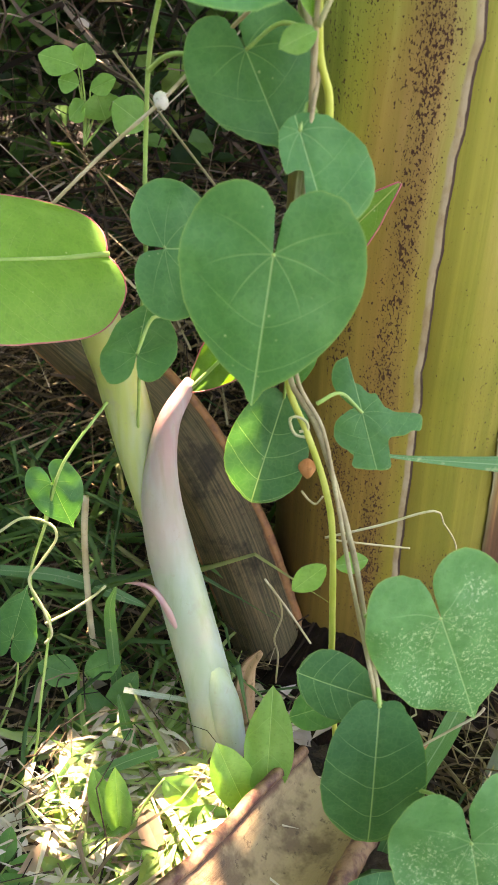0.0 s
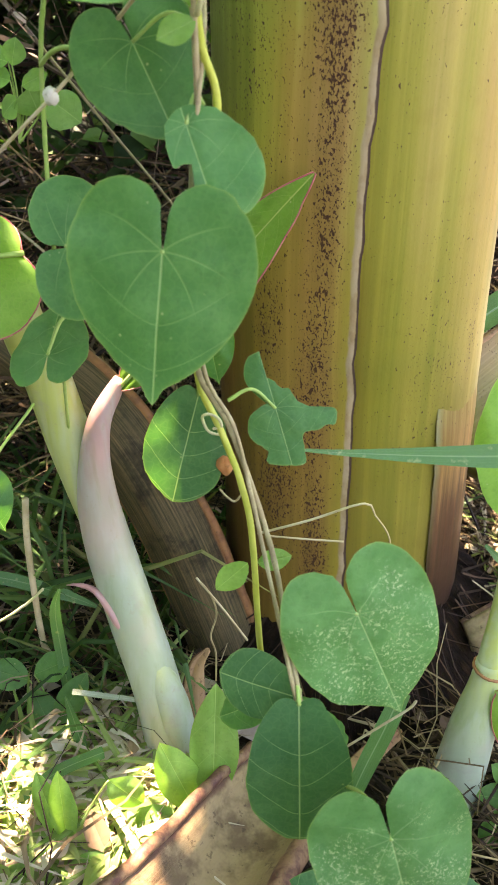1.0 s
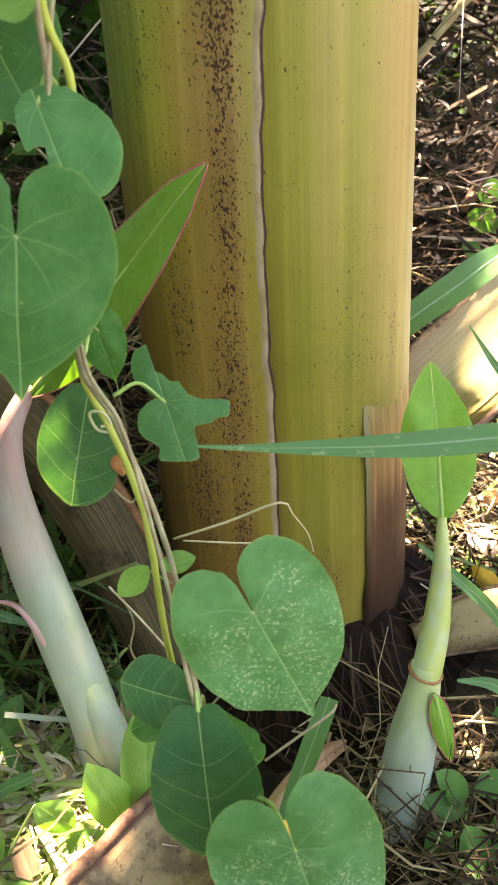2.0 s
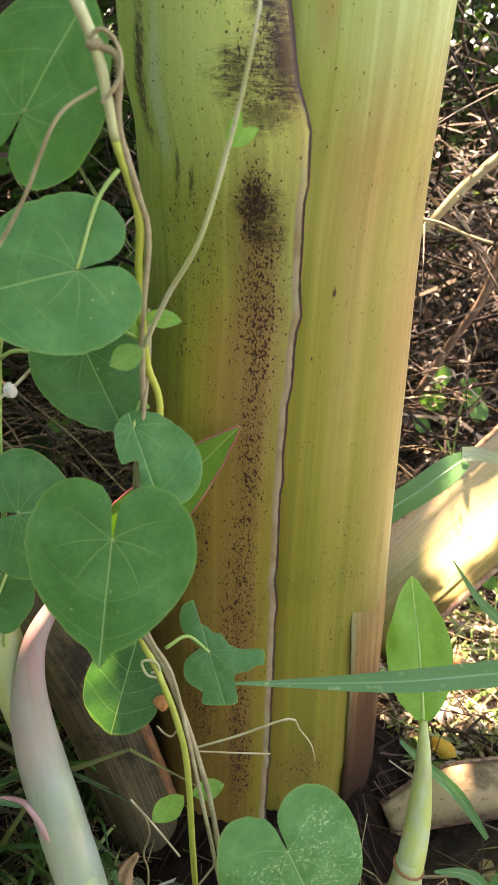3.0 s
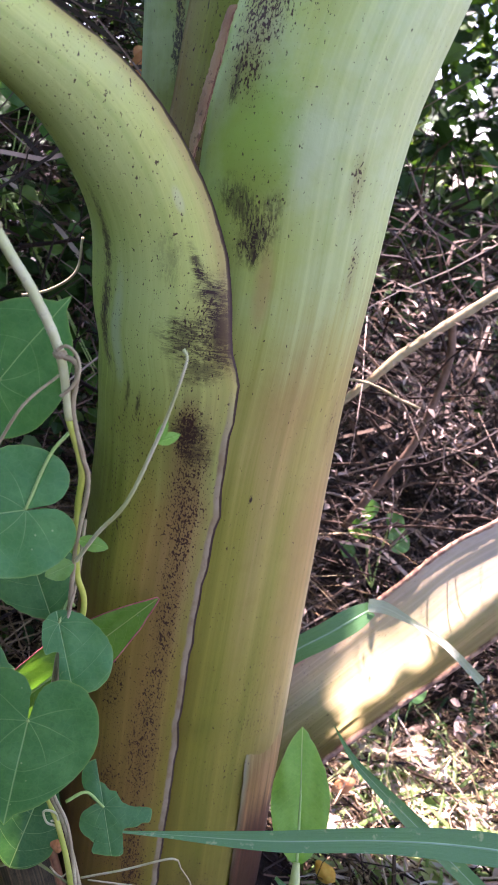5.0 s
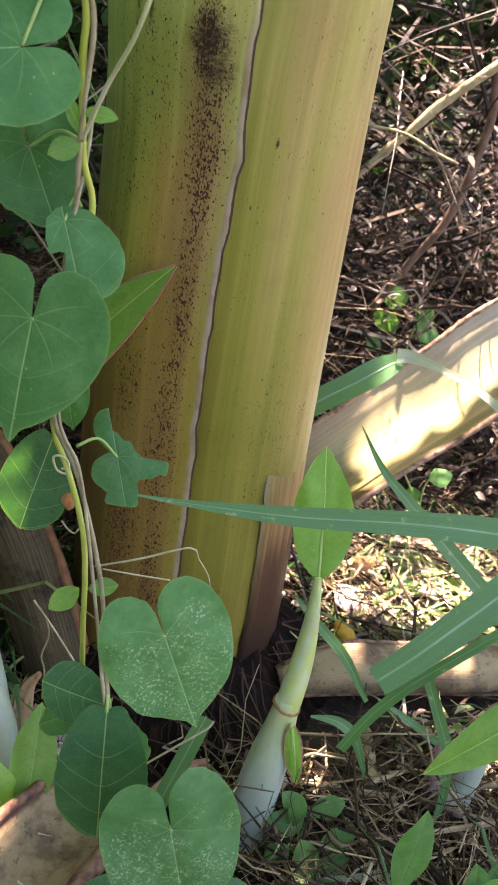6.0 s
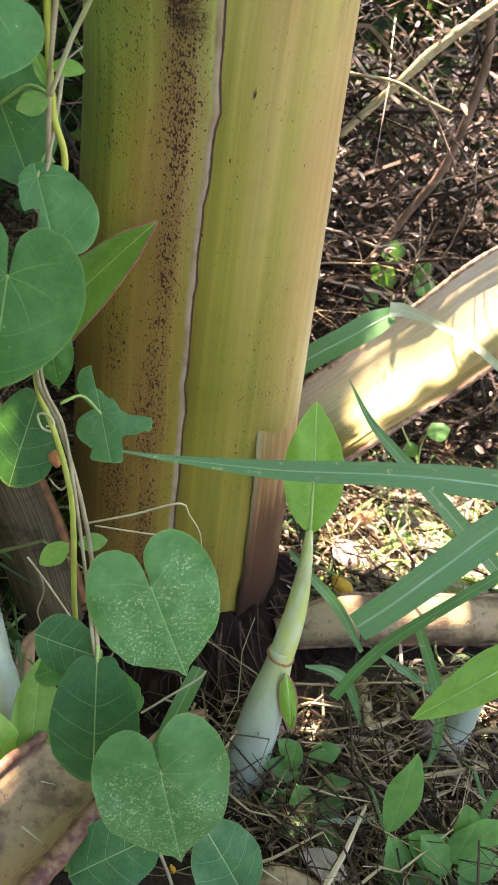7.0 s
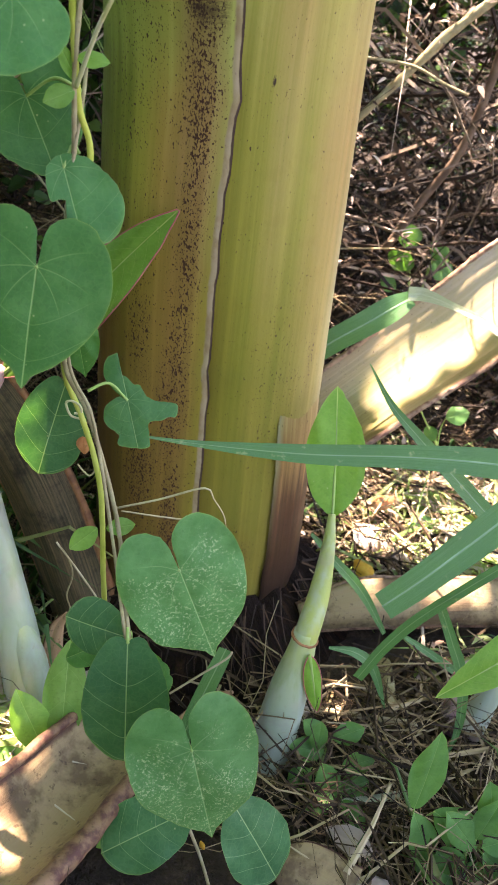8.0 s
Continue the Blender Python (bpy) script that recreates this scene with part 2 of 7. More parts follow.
def grass_material(name, color, pale, through=0.3):
    """A long blade: fine parallel veins and a pale midrib, dry specks."""
    q = Mat(name)
    u, v, uv = q.uv()
    m = q.node("ShaderNodeMapping")
    q.t.links.new(uv, m.inputs[0])
    m.inputs[3].default_value = (60, 3, 1)
    fine = q.noise(m.outputs[0], 1.0, 3)
    col = q.mix(q.step(fine, 0.4, 0.7), color, pale)
    col = q.mix(q.math("SUBTRACT", 1.0, q.step(q.math("ABSOLUTE", u), 0.03, 0.10)), col, q.mix(0.25, pale, (0.4, 0.5, 0.3)))
    col = q.mix(q.math("MULTIPLY", q.step(q.noise(q.coords("Object"), 70.0, 4), 0.62, 0.72), 0.5), col, (0.40, 0.42, 0.20))
    n = q.bump(fine, 0.4, 0.001)
    return q.finish(col, 0.42, 0.4, through, (1.4, 1.6, 0.6), n)


def stuff_material(name, stops, rough=0.75, through=0.0, tint=(1, 1, 1)):
    """Many small pieces: one colour each, with a little grain."""
    q = Mat(name)
    col = q.ramp(q.island(), stops)
    obj = q.coords("Object")
    col = q.mix(q.math("MULTIPLY", q.noise(obj, 60.0, 4), 0.7), col, q.mix(1.0, col, (0.45, 0.42, 0.38), "MULTIPLY"))
    return q.finish(col, rough, 0.25, through, tint)


def stem_material(name, color, other, scale=40.0, spots=0.3, rough=0.5):
    """Green or dry stalks: streaks along and small dark marks."""
    q = Mat(name)
    obj = q.coords("Object")
    col = q.mix(q.step(q.noise(obj, scale, 4), 0.38, 0.66), color, other)
    col = q.mix(q.math("MULTIPLY", q.step(q.noise(obj, 240.0, 3), 0.58, 0.7), spots), col, (0.10, 0.06, 0.03))
    q.bump(q.noise(obj, 300.0, 3), 0.4, 0.001)
    return q.finish(col, rough, 0.35)


def dry_sheath_material(name, color, stain, rim, stained=0.50):
    """A dead leaf stalk: papery beige with fibres along it, brown rot and ragged rims."""
    q = Mat(name)
    u, v, uv = q.uv()
    m = q.node("ShaderNodeMapping")
    q.t.links.new(uv, m.inputs[0])
    m.inputs[3].default_value = (60, 6, 1)
    fib = q.noise(m.outputs[0], 1.0, 4, 0.65)
    obj = q.coords("Object")
    col = q.mix(q.step(fib, 0.35, 0.7), color, q.mix(0.45, color, (0.30, 0.19, 0.09)))
    col = q.mix(q.math("MULTIPLY", q.step(q.noise(obj, 13.0, 5, 0.7), stained, stained + 0.16), 0.8), col, stain)
    e = q.math("ABSOLUTE", q.math("SUBTRACT", q.math("MULTIPLY_ADD", q.math("SUBTRACT", q.noise(obj, 30.0, 4), 0.5), 0.10, u), 0.5))
    col = q.mix(q.step(e, 0.41, 0.47), col, rim)
    col = q.mix(q.math("MULTIPLY", q.step(q.noise(obj, 110.0, 4, 0.7), 0.58, 0.66), 0.6), col, (0.06, 0.035, 0.02))
    q.bump(q.math("ADD", fib, q.noise(obj, 90.0, 3)), 0.5, 0.002)
    return q.finish(col, 0.7, 0.25)


GREEN, OLIVE, TAN, BROWN = (0.155, 0.19, 0.020), (0.235, 0.185, 0.028), (0.265, 0.155, 0.036), (0.125, 0.068, 0.015)
PALE = (0.40, 0.49, 0.13)
M_SHEATH_L = sheath_material("sheath_left_skin", [
    # left stops of these three levels: brown and green skin, edge shade painted in
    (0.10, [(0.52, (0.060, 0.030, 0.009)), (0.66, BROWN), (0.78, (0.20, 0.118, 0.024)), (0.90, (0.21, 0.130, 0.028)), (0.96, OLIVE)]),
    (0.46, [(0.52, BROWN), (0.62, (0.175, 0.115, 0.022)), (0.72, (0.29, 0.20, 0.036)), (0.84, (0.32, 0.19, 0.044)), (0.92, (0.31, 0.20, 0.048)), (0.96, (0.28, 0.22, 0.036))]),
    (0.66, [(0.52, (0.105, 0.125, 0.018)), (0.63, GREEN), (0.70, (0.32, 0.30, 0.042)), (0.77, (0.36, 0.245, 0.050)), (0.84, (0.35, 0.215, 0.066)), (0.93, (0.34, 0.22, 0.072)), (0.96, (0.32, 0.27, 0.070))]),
    (0.80, [(0.52, (0.20, 0.27, 0.045)), (0.66, (0.27, 0.34, 0.060)), (0.78, (0.33, 0.34, 0.065)), (0.85, (0.31, 0.24, 0.075)), (0.93, (0.31, 0.28, 0.08)), (0.97, (0.34, 0.37, 0.09))]),
    (0.94, [(0.48, (0.30, 0.42, 0.08)), (0.60, (0.33, 0.44, 0.11)), (0.75, PALE), (0.90, (0.43, 0.48, 0.115)), (0.97, (0.43, 0.37, 0.09))])],
    dense=((0.888, 0.74, 0.080, 0.12, 0.52), (0.895, 0.57, 0.065, 0.15, 0.42), (0.870, 0.36, 0.085, 0.16, 0.42), (0.74, 0.25, 0.09, 0.12, 0.46), (0.86, 0.83, 0.045, 0.050, 0.62), (0.72, 0.44, 0.08, 0.10, 0.34), (0.885, 0.15, 0.06, 0.12, 0.50), (0.68, 0.74, 0.16, 0.18, 0.16), (0.90, 0.94, 0.10, 0.06, 0.30)),
    base_flecks=0.15, margin=0.970, bloom=0.14, streaks=0.5,
    scars=((0.890, 0.990, 0.022, 0.020, 1.0, 1, 0.8), (0.940, 0.968, 0.060, 0.016, 1.0, 1, 0.9), (0.965, 0.935, 0.075, 0.030, 1.0, 1, 0.0), (0.845, 0.940, 0.070, 0.022, 0.85, 1, 0.0), (0.91, 0.905, 0.09, 0.018, 0.7, 1, 0.0), (0.865, 0.826, 0.055, 0.020, 0.75, 1, 0.0), (0.900, 0.795, 0.045, 0.018, 0.7, 1, 0.0), (0.535, 0.945, 0.026, 0.060, 1.0, 0, 0.0), (0.540, 1.03, 0.018, 0.035, 0.8, 0, 0.0), (0.640, 0.86, 0.010, 0.030, 0.7, 0, 0.0), (0.688, 0.845, 0.008, 0.020, 0.8, 0, 0.0), (0.80, 1.005, 0.05, 0.02, 0.35, 0, 0.0)),
    patches=((0.876, 1.043, 0.022, 0.014, (0.52, 0.54, 0.30), 0.5), (0.60, 0.93, 0.03, 0.08, (0.36, 0.47, 0.30), 0.5)))
M_SHEATH_R = sheath_material("sheath_right_skin", [
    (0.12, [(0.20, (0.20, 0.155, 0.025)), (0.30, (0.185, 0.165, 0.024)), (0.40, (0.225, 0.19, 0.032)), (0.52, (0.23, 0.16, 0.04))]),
    # last stop here and one level up: pale stripe painting grazing light
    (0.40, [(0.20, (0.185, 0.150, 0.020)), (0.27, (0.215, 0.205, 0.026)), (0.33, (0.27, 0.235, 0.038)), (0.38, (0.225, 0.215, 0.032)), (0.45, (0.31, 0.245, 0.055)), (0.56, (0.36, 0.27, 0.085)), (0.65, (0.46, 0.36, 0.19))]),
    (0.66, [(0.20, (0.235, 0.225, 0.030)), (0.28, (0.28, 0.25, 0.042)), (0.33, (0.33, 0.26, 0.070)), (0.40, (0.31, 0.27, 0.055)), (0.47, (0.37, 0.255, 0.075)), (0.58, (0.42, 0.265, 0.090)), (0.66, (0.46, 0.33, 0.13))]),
    (0.84, [(0.08, (0.33, 0.35, 0.085)), (0.22, (0.36, 0.35, 0.075)), (0.30, (0.39, 0.30, 0.085)), (0.36, (0.40, 0.29, 0.09)), (0.44, (0.41, 0.35, 0.09)), (0.58, (0.41, 0.31, 0.095))]),
    (0.98, [(0.05, (0.33, 0.45, 0.075)), (0.20, (0.39, 0.47, 0.095)), (0.32, (0.40, 0.485, 0.150)), (0.50, (0.41, 0.49, 0.175))])],
    dense=((0.40, 0.40, 0.12, 0.20, 0.13), (0.40, 1.037, 0.030, 0.035, 0.42), (0.442, 0.965, 0.022, 0.045, 0.40), (0.52, 0.80, 0.03, 0.05, 0.30), (0.30, 0.12, 0.10, 0.06, 0.35), (0.08, 1.11, 0.085, 0.060, 0.62), (0.16, 1.20, 0.16, 0.10, 0.40), (0.15, 1.00, 0.12, 0.05, 0.28), (0.52, 0.40, 0.03, 0.08, 0.25)),
    base_flecks=0.05, bloom=0.48, streaks=0.55,
    scars=((0.178, 0.985, 0.042, 0.022, 1.0, 0, -0.5), (0.125, 1.000, 0.045, 0.014, 0.8, 0, 0.3), (0.170, 0.968, 0.015, 0.012, 0.9, 0, 0.0), (0.060, 1.072, 0.012, 0.012, 0.9, 0, 0.0), (0.289, 0.721, 0.004, 0.005, 1.0, 0, 0.0)),
    patches=((0.130, 1.046, 0.125, 0.058, (0.225, 0.37, 0.045), 0.85), (0.205, 0.945, 0.030, 0.045, (0.40, 0.29, 0.09), 0.7), (0.27, 1.06, 0.03, 0.07, (0.50, 0.57, 0.34), 0.15)), rot=0.04)
M_SHEATH_IN = sheath_material("sheath_inner_skin", [
    (0.98, [(0.0, (0.15, 0.085, 0.020)), (0.3, (0.17, 0.105, 0.026)), (1.0, (0.17, 0.11, 0.03))]),
    (1.12, [(0.0, (0.17, 0.125, 0.025)), (0.15, (0.16, 0.205, 0.015)), (0.4, (0.165, 0.245, 0.016)), (1.0, (0.19, 0.16, 0.04))]),
    (1.30, [(0.0, (0.14, 0.185, 0.026)), (0.22, (0.17, 0.245, 0.020)), (0.36, (0.22, 0.195, 0.055)), (0.55, (0.20, 0.21, 0.045)), (1.0, (0.19, 0.21, 0.04))])],
    dense=((0.25, 1.20, 0.3, 0.25, 0.22),), base_flecks=0.08, bloom=0.08, lines=((0.225, 1.215, 0.90, 0.006, 0.075), (0.10, 1.13, 0.0, 0.004, 0.02)), streaks=0.7, wax=0.55)
M_SHEATH_BACK = sheath_material("sheath_back_skin", [
    (0.95, [(0.3, (0.16, 0.16, 0.055)), (0.6, (0.16, 0.16, 0.03)), (1.0, (0.15, 0.11, 0.03))]),
    (1.14, [(0.3, (0.17, 0.25, 0.10)), (0.5, (0.17, 0.24, 0.07)), (0.6, (0.14, 0.20, 0.026)), (1.0, (0.14, 0.18, 0.024))]),
    (1.32, [(0.3, (0.21, 0.30, 0.14)), (0.52, (0.23, 0.31, 0.13)), (0.6, (0.16, 0.24, 0.034)), (1.0, (0.15, 0.21, 0.03))])],
    dense=((0.63, 1.17, 0.03, 0.14, 0.5),), base_flecks=0.04, bloom=0.25, lines=((0.622, 1.17, 0.02, 0.026, 0.12), (0.70, 1.16, 0.10, 0.012, 0.20), (0.610, 1.20, 0.03, 0.012, 0.07)), streaks=0.4, wax=0.5)
M_SHEATH_OLD = sheath_material("sheath_old_skin", [
    (0.08, [(0.0, (0.018, 0.009, 0.006)), (0.5, (0.024, 0.010, 0.006)), (1.0, (0.02, 0.01, 0.006))]),
    (0.185, [(0.0, (0.22, 0.15, 0.08)), (0.03, (0.11, 0.052, 0.024)), (0.15, (0.065, 0.026, 0.013)), (1.0, (0.07, 0.03, 0.02))]),
    (0.275, [(0.0, (0.44, 0.37, 0.22)), (0.03, (0.30, 0.17, 0.06)), (0.14, (0.34, 0.195, 0.075)), (1.0, (0.22, 0.12, 0.05))]),
    (0.34, [(0.0, (0.34, 0.29, 0.12)), (0.05, (0.36, 0.255, 0.095)), (1.0, (0.36, 0.23, 0.10))])],
    dense=((0.2, 0.10, 0.3, 0.08, 0.25),), base_flecks=0.04, streaks=0.9)
def corm_material():
    """Rotten sheath stumps: fibres down the slope, rusty and tan remains, near black with shadow painted in."""
    q = Mat("corm_bark")
    u, v, uv = q.uv()
    m = q.node("ShaderNodeMapping")
    q.t.links.new(uv, m.inputs[0])
    m.inputs[3].default_value = (14, 2.2, 1)
    fib = q.noise(m.outputs[0], 1.6, 6, 0.7, 0.6)
    obj = q.coords("Object")
    # lowest stops: rotten brown, darkened further for the black shadows at the foot
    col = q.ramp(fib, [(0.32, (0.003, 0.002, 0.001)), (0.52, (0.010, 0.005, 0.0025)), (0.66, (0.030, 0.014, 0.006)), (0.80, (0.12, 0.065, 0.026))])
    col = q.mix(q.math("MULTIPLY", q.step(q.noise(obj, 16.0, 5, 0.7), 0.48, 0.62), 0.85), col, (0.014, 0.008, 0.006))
    q.bump(q.math("ADD", fib, q.noise(obj, 90.0, 4)), 0.7, 0.006)
    return q.finish(col, 0.9, 0.12)


M_CORM = corm_material()
M_DRY = dry_sheath_material("dry_stalk_skin", (0.31, 0.22, 0.11), (0.11, 0.065, 0.034), (0.10, 0.045, 0.026), 0.46)
M_LEAF = leaf_material("vine_leaf_skin", (0.045, 0.175, 0.046), (0.072, 0.225, 0.066), (0.25, 0.40, 0.16), palmate=(0.85, 1.55, 2.25))
M_LEAF_PALE = leaf_material("vine_leaf_freckled_skin", (0.070, 0.225, 0.070), (0.105, 0.285, 0.100), (0.28, 0.43, 0.20), freckle=0.8, palmate=(0.85, 1.55, 2.25))
M_LEAF_DARK = leaf_material("vine_leaf_dark_skin", (0.042, 0.155, 0.060), (0.068, 0.205, 0.080), (0.36, 0.50, 0.24), veins=4.6, rough=0.40, side_veins=0.8)
M_LEAF_YOUNG = leaf_material("vine_leaf_young_skin", (0.17, 0.36, 0.08), (0.22, 0.42, 0.11), (0.34, 0.52, 0.18), through=0.4)
M_LEAF_SUCKER = leaf_material("sucker_leaf_skin", (0.115, 0.28, 0.03), (0.15, 0.33, 0.045), (0.40, 0.48, 0.16), veins=16.0, through=0.32)
M_BANANA_LEAF = leaf_material("banana_leaf_skin", (0.08, 0.20, 0.035), (0.11, 0.25, 0.045), (0.35, 0.45, 0.16), veins=40.0, through=0.35, rim=None)
M_RED_EDGE = stem_material("leaf_red_margin", (0.36, 0.07, 0.08), (0.45, 0.16, 0.12), 60.0, 0.1)
M_VINE = stem_material("vine_stem_skin", (0.36, 0.40, 0.05), (0.46, 0.48, 0.09), 30.0, 0.15)
M_VINE_BROWN = stem_material("vine_stem_brown_skin", (0.26, 0.20, 0.10), (0.36, 0.31, 0.16), 60.0, 0.4, 0.7)
M_VINE_PALE = stem_material("vine_stem_pale_skin", (0.42, 0.44, 0.18), (0.52, 0.50, 0.28), 30.0, 0.25)
M_PETIOLE = stem_material("leaf_stalk_skin", (0.22, 0.36, 0.08), (0.30, 0.42, 0.12), 50.0, 0.1)
M_GRASS = grass_material("grass_blade_skin", (0.062, 0.185, 0.055), (0.105, 0.25, 0.092))
M_GRASS_DRY = stem_material("straw_skin", (0.42, 0.34, 0.19), (0.55, 0.47, 0.30), 40.0, 0.25, 0.65)


def sucker_material(name, pink, top=(0.38, 0.44, 0.17), foot=(0.26, 0.21, 0.13), body=(0.31, 0.38, 0.27)):
    q = Mat(name)
    u, v, uv = q.uv()
    obj = q.coords("Object")
    col = q.ramp(q.math("MULTIPLY_ADD", q.noise(obj, 9.0, 3), 0.12, v), [(0.06, foot), (0.20, body), (0.62, body), (0.85, tuple((a + b) / 2 for a, b in zip(body, top))), (1.0, top)])
    long_ = q.coords("Object", (1, 1, 0.12))
    col = q.mix(q.math("MULTIPLY", q.step(q.noise(long_, 45.0, 3), 0.42, 0.7), 0.5), col, (0.38, 0.44, 0.38))
    col = q.mix(q.math("MULTIPLY", q.step(q.noise(long_, 75.0, 4), 0.50, 0.70), 0.5), col, q.mix(1.0, col, (0.72, 0.80, 0.60), "MULTIPLY"))
    col = q.mix(q.math("MULTIPLY", q.step(q.noise(obj, 22.0, 4, 0.7), 0.52, 0.68), 0.30), col, (0.30, 0.235, 0.23))
    col = q.mix(q.math("MULTIPLY", q.step(q.noise(obj, 13.0, 3), 0.50 - 0.2 * pink, 0.66 - 0.1 * pink), pink * 0.8), col, (0.56, 0.30, 0.29))
    col = q.mix(q.math("MULTIPLY", q.step(q.noise(obj, 150.0, 4), 0.62, 0.7), 0.25), col, (0.3, 0.25, 0.15))
    q.bump(q.noise(long_, 90.0, 2), 0.2, 0.001)
    q.b.inputs["Subsurface Weight"].default_value = 0.15
    q.b.inputs["Subsurface Radius"].default_value = (0.008, 0.008, 0.004)
    return q.finish(col, 0.45, 0.4)


M_SUCKER = sucker_material("sucker_skin", 0.2)
M_SUCKER_BLUSH = sucker_material("sucker_blush_skin", 0.22, top=(0.42, 0.23, 0.21), body=(0.30, 0.37, 0.25))
M_SUCKER_GREEN = sucker_material("sucker_green_skin", 0.0, top=(0.36, 0.40, 0.13), foot=(0.34, 0.38, 0.09), body=(0.36, 0.41, 0.11))
M_GRASS_RIB = stem_material("grass_rib_skin", (0.17, 0.32, 0.15), (0.22, 0.38, 0.20), 40.0, 0.1)
M_SUCKER_PINK = sucker_material("sucker_pink_skin", 0.95, top=(0.36, 0.07, 0.09), foot=(0.44, 0.48, 0.30), body=(0.46, 0.28, 0.24))
M_STRAW = stuff_material("straw_litter_skin", [(0.0, (0.016, 0.010, 0.005)), (0.48, (0.085, 0.054, 0.026)), (0.80, (0.29, 0.20, 0.10)), (1.0, (0.55, 0.44, 0.26))])
M_TWIG = stuff_material("twig_skin", [(0.0, (0.014, 0.009, 0.006)), (0.55, (0.042, 0.027, 0.017)), (0.82, (0.16, 0.11, 0.074)), (1.0, (0.50, 0.39, 0.30))])
M_HEDGE_LEAF = stuff_material("hedge_leaf_skin", [(0.0, (0.010, 0.030, 0.007)), (0.5, (0.030, 0.085, 0.017)), (0.85, (0.075, 0.17, 0.035)), (1.0, (0.17, 0.25, 0.06))], 0.55, 0.25, (1.4, 1.6, 0.5))
M_DEAD_LEAF = stuff_material("dead_leaf_skin", [(0.0, (0.04, 0.024, 0.014)), (0.40, (0.22, 0.15, 0.10)), (1.0, (0.74, 0.60, 0.50))], 0.7, 0.2)
M_TURF = stuff_material("grass_tuft_skin", [(0.0, (0.030, 0.085, 0.024)), (0.5, (0.055, 0.14, 0.04)), (0.85, (0.11, 0.21, 0.06)), (1.0, (0.30, 0.30, 0.12))], 0.5, 0.35, (1.4, 1.6, 0.5))
# dead litter made extra pale: part of the sun patches' brightness is painted here
M_SUN_PATCH_LITTER = stuff_material("sun_patch_litter_skin", [(0.0, (0.30, 0.19, 0.11)), (0.4, (0.54, 0.43, 0.29)), (1.0, (0.74, 0.66, 0.50))], 0.7, 0.15)
M_PALE_GREEN = stuff_material("ground_leaf_skin", [(0.0, (0.14, 0.26, 0.06)), (0.5, (0.28, 0.40, 0.12)), (1.0, (0.45, 0.52, 0.22))], 0.55, 0.35, (1.3, 1.4, 0.6))
M_WEED = leaf_material("weed_leaf_skin", (0.085, 0.23, 0.065), (0.12, 0.29, 0.085), (0.19, 0.34, 0.12), veins=5.0, through=0.4)


M_STALK_OLD = sheath_material("stalk_old_skin", [
    (0.20, [(0.0, (0.15, 0.11, 0.034)), (0.3, (0.18, 0.155, 0.042)), (0.7, (0.20, 0.17, 0.048)), (1.0, (0.19, 0.125, 0.05))]),
    (0.45, [(0.0, (0.23, 0.18, 0.075)), (0.35, (0.31, 0.27, 0.115)), (0.7, (0.34, 0.295, 0.145)), (1.0, (0.31, 0.23, 0.125))]),
    (0.75, [(0.0, (0.30, 0.24, 0.135)), (0.5, (0.39, 0.33, 0.20)), (1.0, (0.36, 0.285, 0.19))])],
    dense=((0.5, 0.25, 0.5, 0.15, 0.12),), base_flecks=0.04, streaks=0.4)
# dry stalk colour darkened to paint the shade behind the sucker
M_DRY_SHADED = dry_sheath_material("dry_stalk_shaded_skin", (0.045, 0.040, 0.018), (0.014, 0.010, 0.006), (0.26, 0.11, 0.04))
M_DRY_STAINED = dry_sheath_material("dry_stalk_stained_skin", (0.30, 0.225, 0.115), (0.10, 0.062, 0.032), (0.07, 0.022, 0.016), 0.43)
M_RIM_RUST = stem_material("stalk_rust_rim_skin", (0.30, 0.13, 0.05), (0.16, 0.065, 0.03), 40.0, 0.5, 0.6)
M_RIM_MOTTLED = stem_material("stalk_mottled_rim_skin", (0.23, 0.125, 0.062), (0.085, 0.030, 0.020), 75.0, 0.8, 0.65)
M_DRY_RUST = dry_sheath_material("dry_stalk_rust_skin", (0.42, 0.24, 0.13), (0.26, 0.13, 0.07), (0.18, 0.08, 0.04))
M_RUST = stem_material("rust_leaf_skin", (0.42, 0.16, 0.05), (0.52, 0.25, 0.09), 40.0, 0.4, 0.7)
M_ORANGE = stem_material("orange_leaf_skin", (0.62, 0.28, 0.02), (0.68, 0.42, 0.06), 50.0, 0.2, 0.6)
M_PALE_DEAD = stem_material("pale_dead_leaf_skin", (0.55, 0.42, 0.32), (0.62, 0.50, 0.38), 30.0, 0.3, 0.7)
M_HUSK = stem_material("husk_skin", (0.55, 0.52, 0.45), (0.66, 0.62, 0.55), 90.0, 0.5, 0.7)
M_FIBRE = stuff_material("fibre_skin", [(0.0, (0.025, 0.014, 0.008)), (0.6, (0.045, 0.024, 0.013)), (1.0, (0.12, 0.065, 0.035))], 0.8)
M_RIM = stem_material("stalk_rim_skin", (0.34, 0.20, 0.115), (0.11, 0.05, 0.03), 70.0, 0.8, 0.6)
M_BARK = stem_material("branch_bark_skin", (0.10, 0.06, 0.035), (0.17, 0.11, 0.07), 40.0, 0.4, 0.8)
M_GRASS_PALE = grass_material("grass_pale_skin", (0.30, 0.36, 0.24), (0.46, 0.48, 0.38), 0.2)
M_HEDGE_BIG = leaf_material("hedge_big_leaf_skin", (0.05, 0.15, 0.03), (0.08, 0.20, 0.045), (0.14, 0.26, 0.08), veins=5.0, through=0.4)


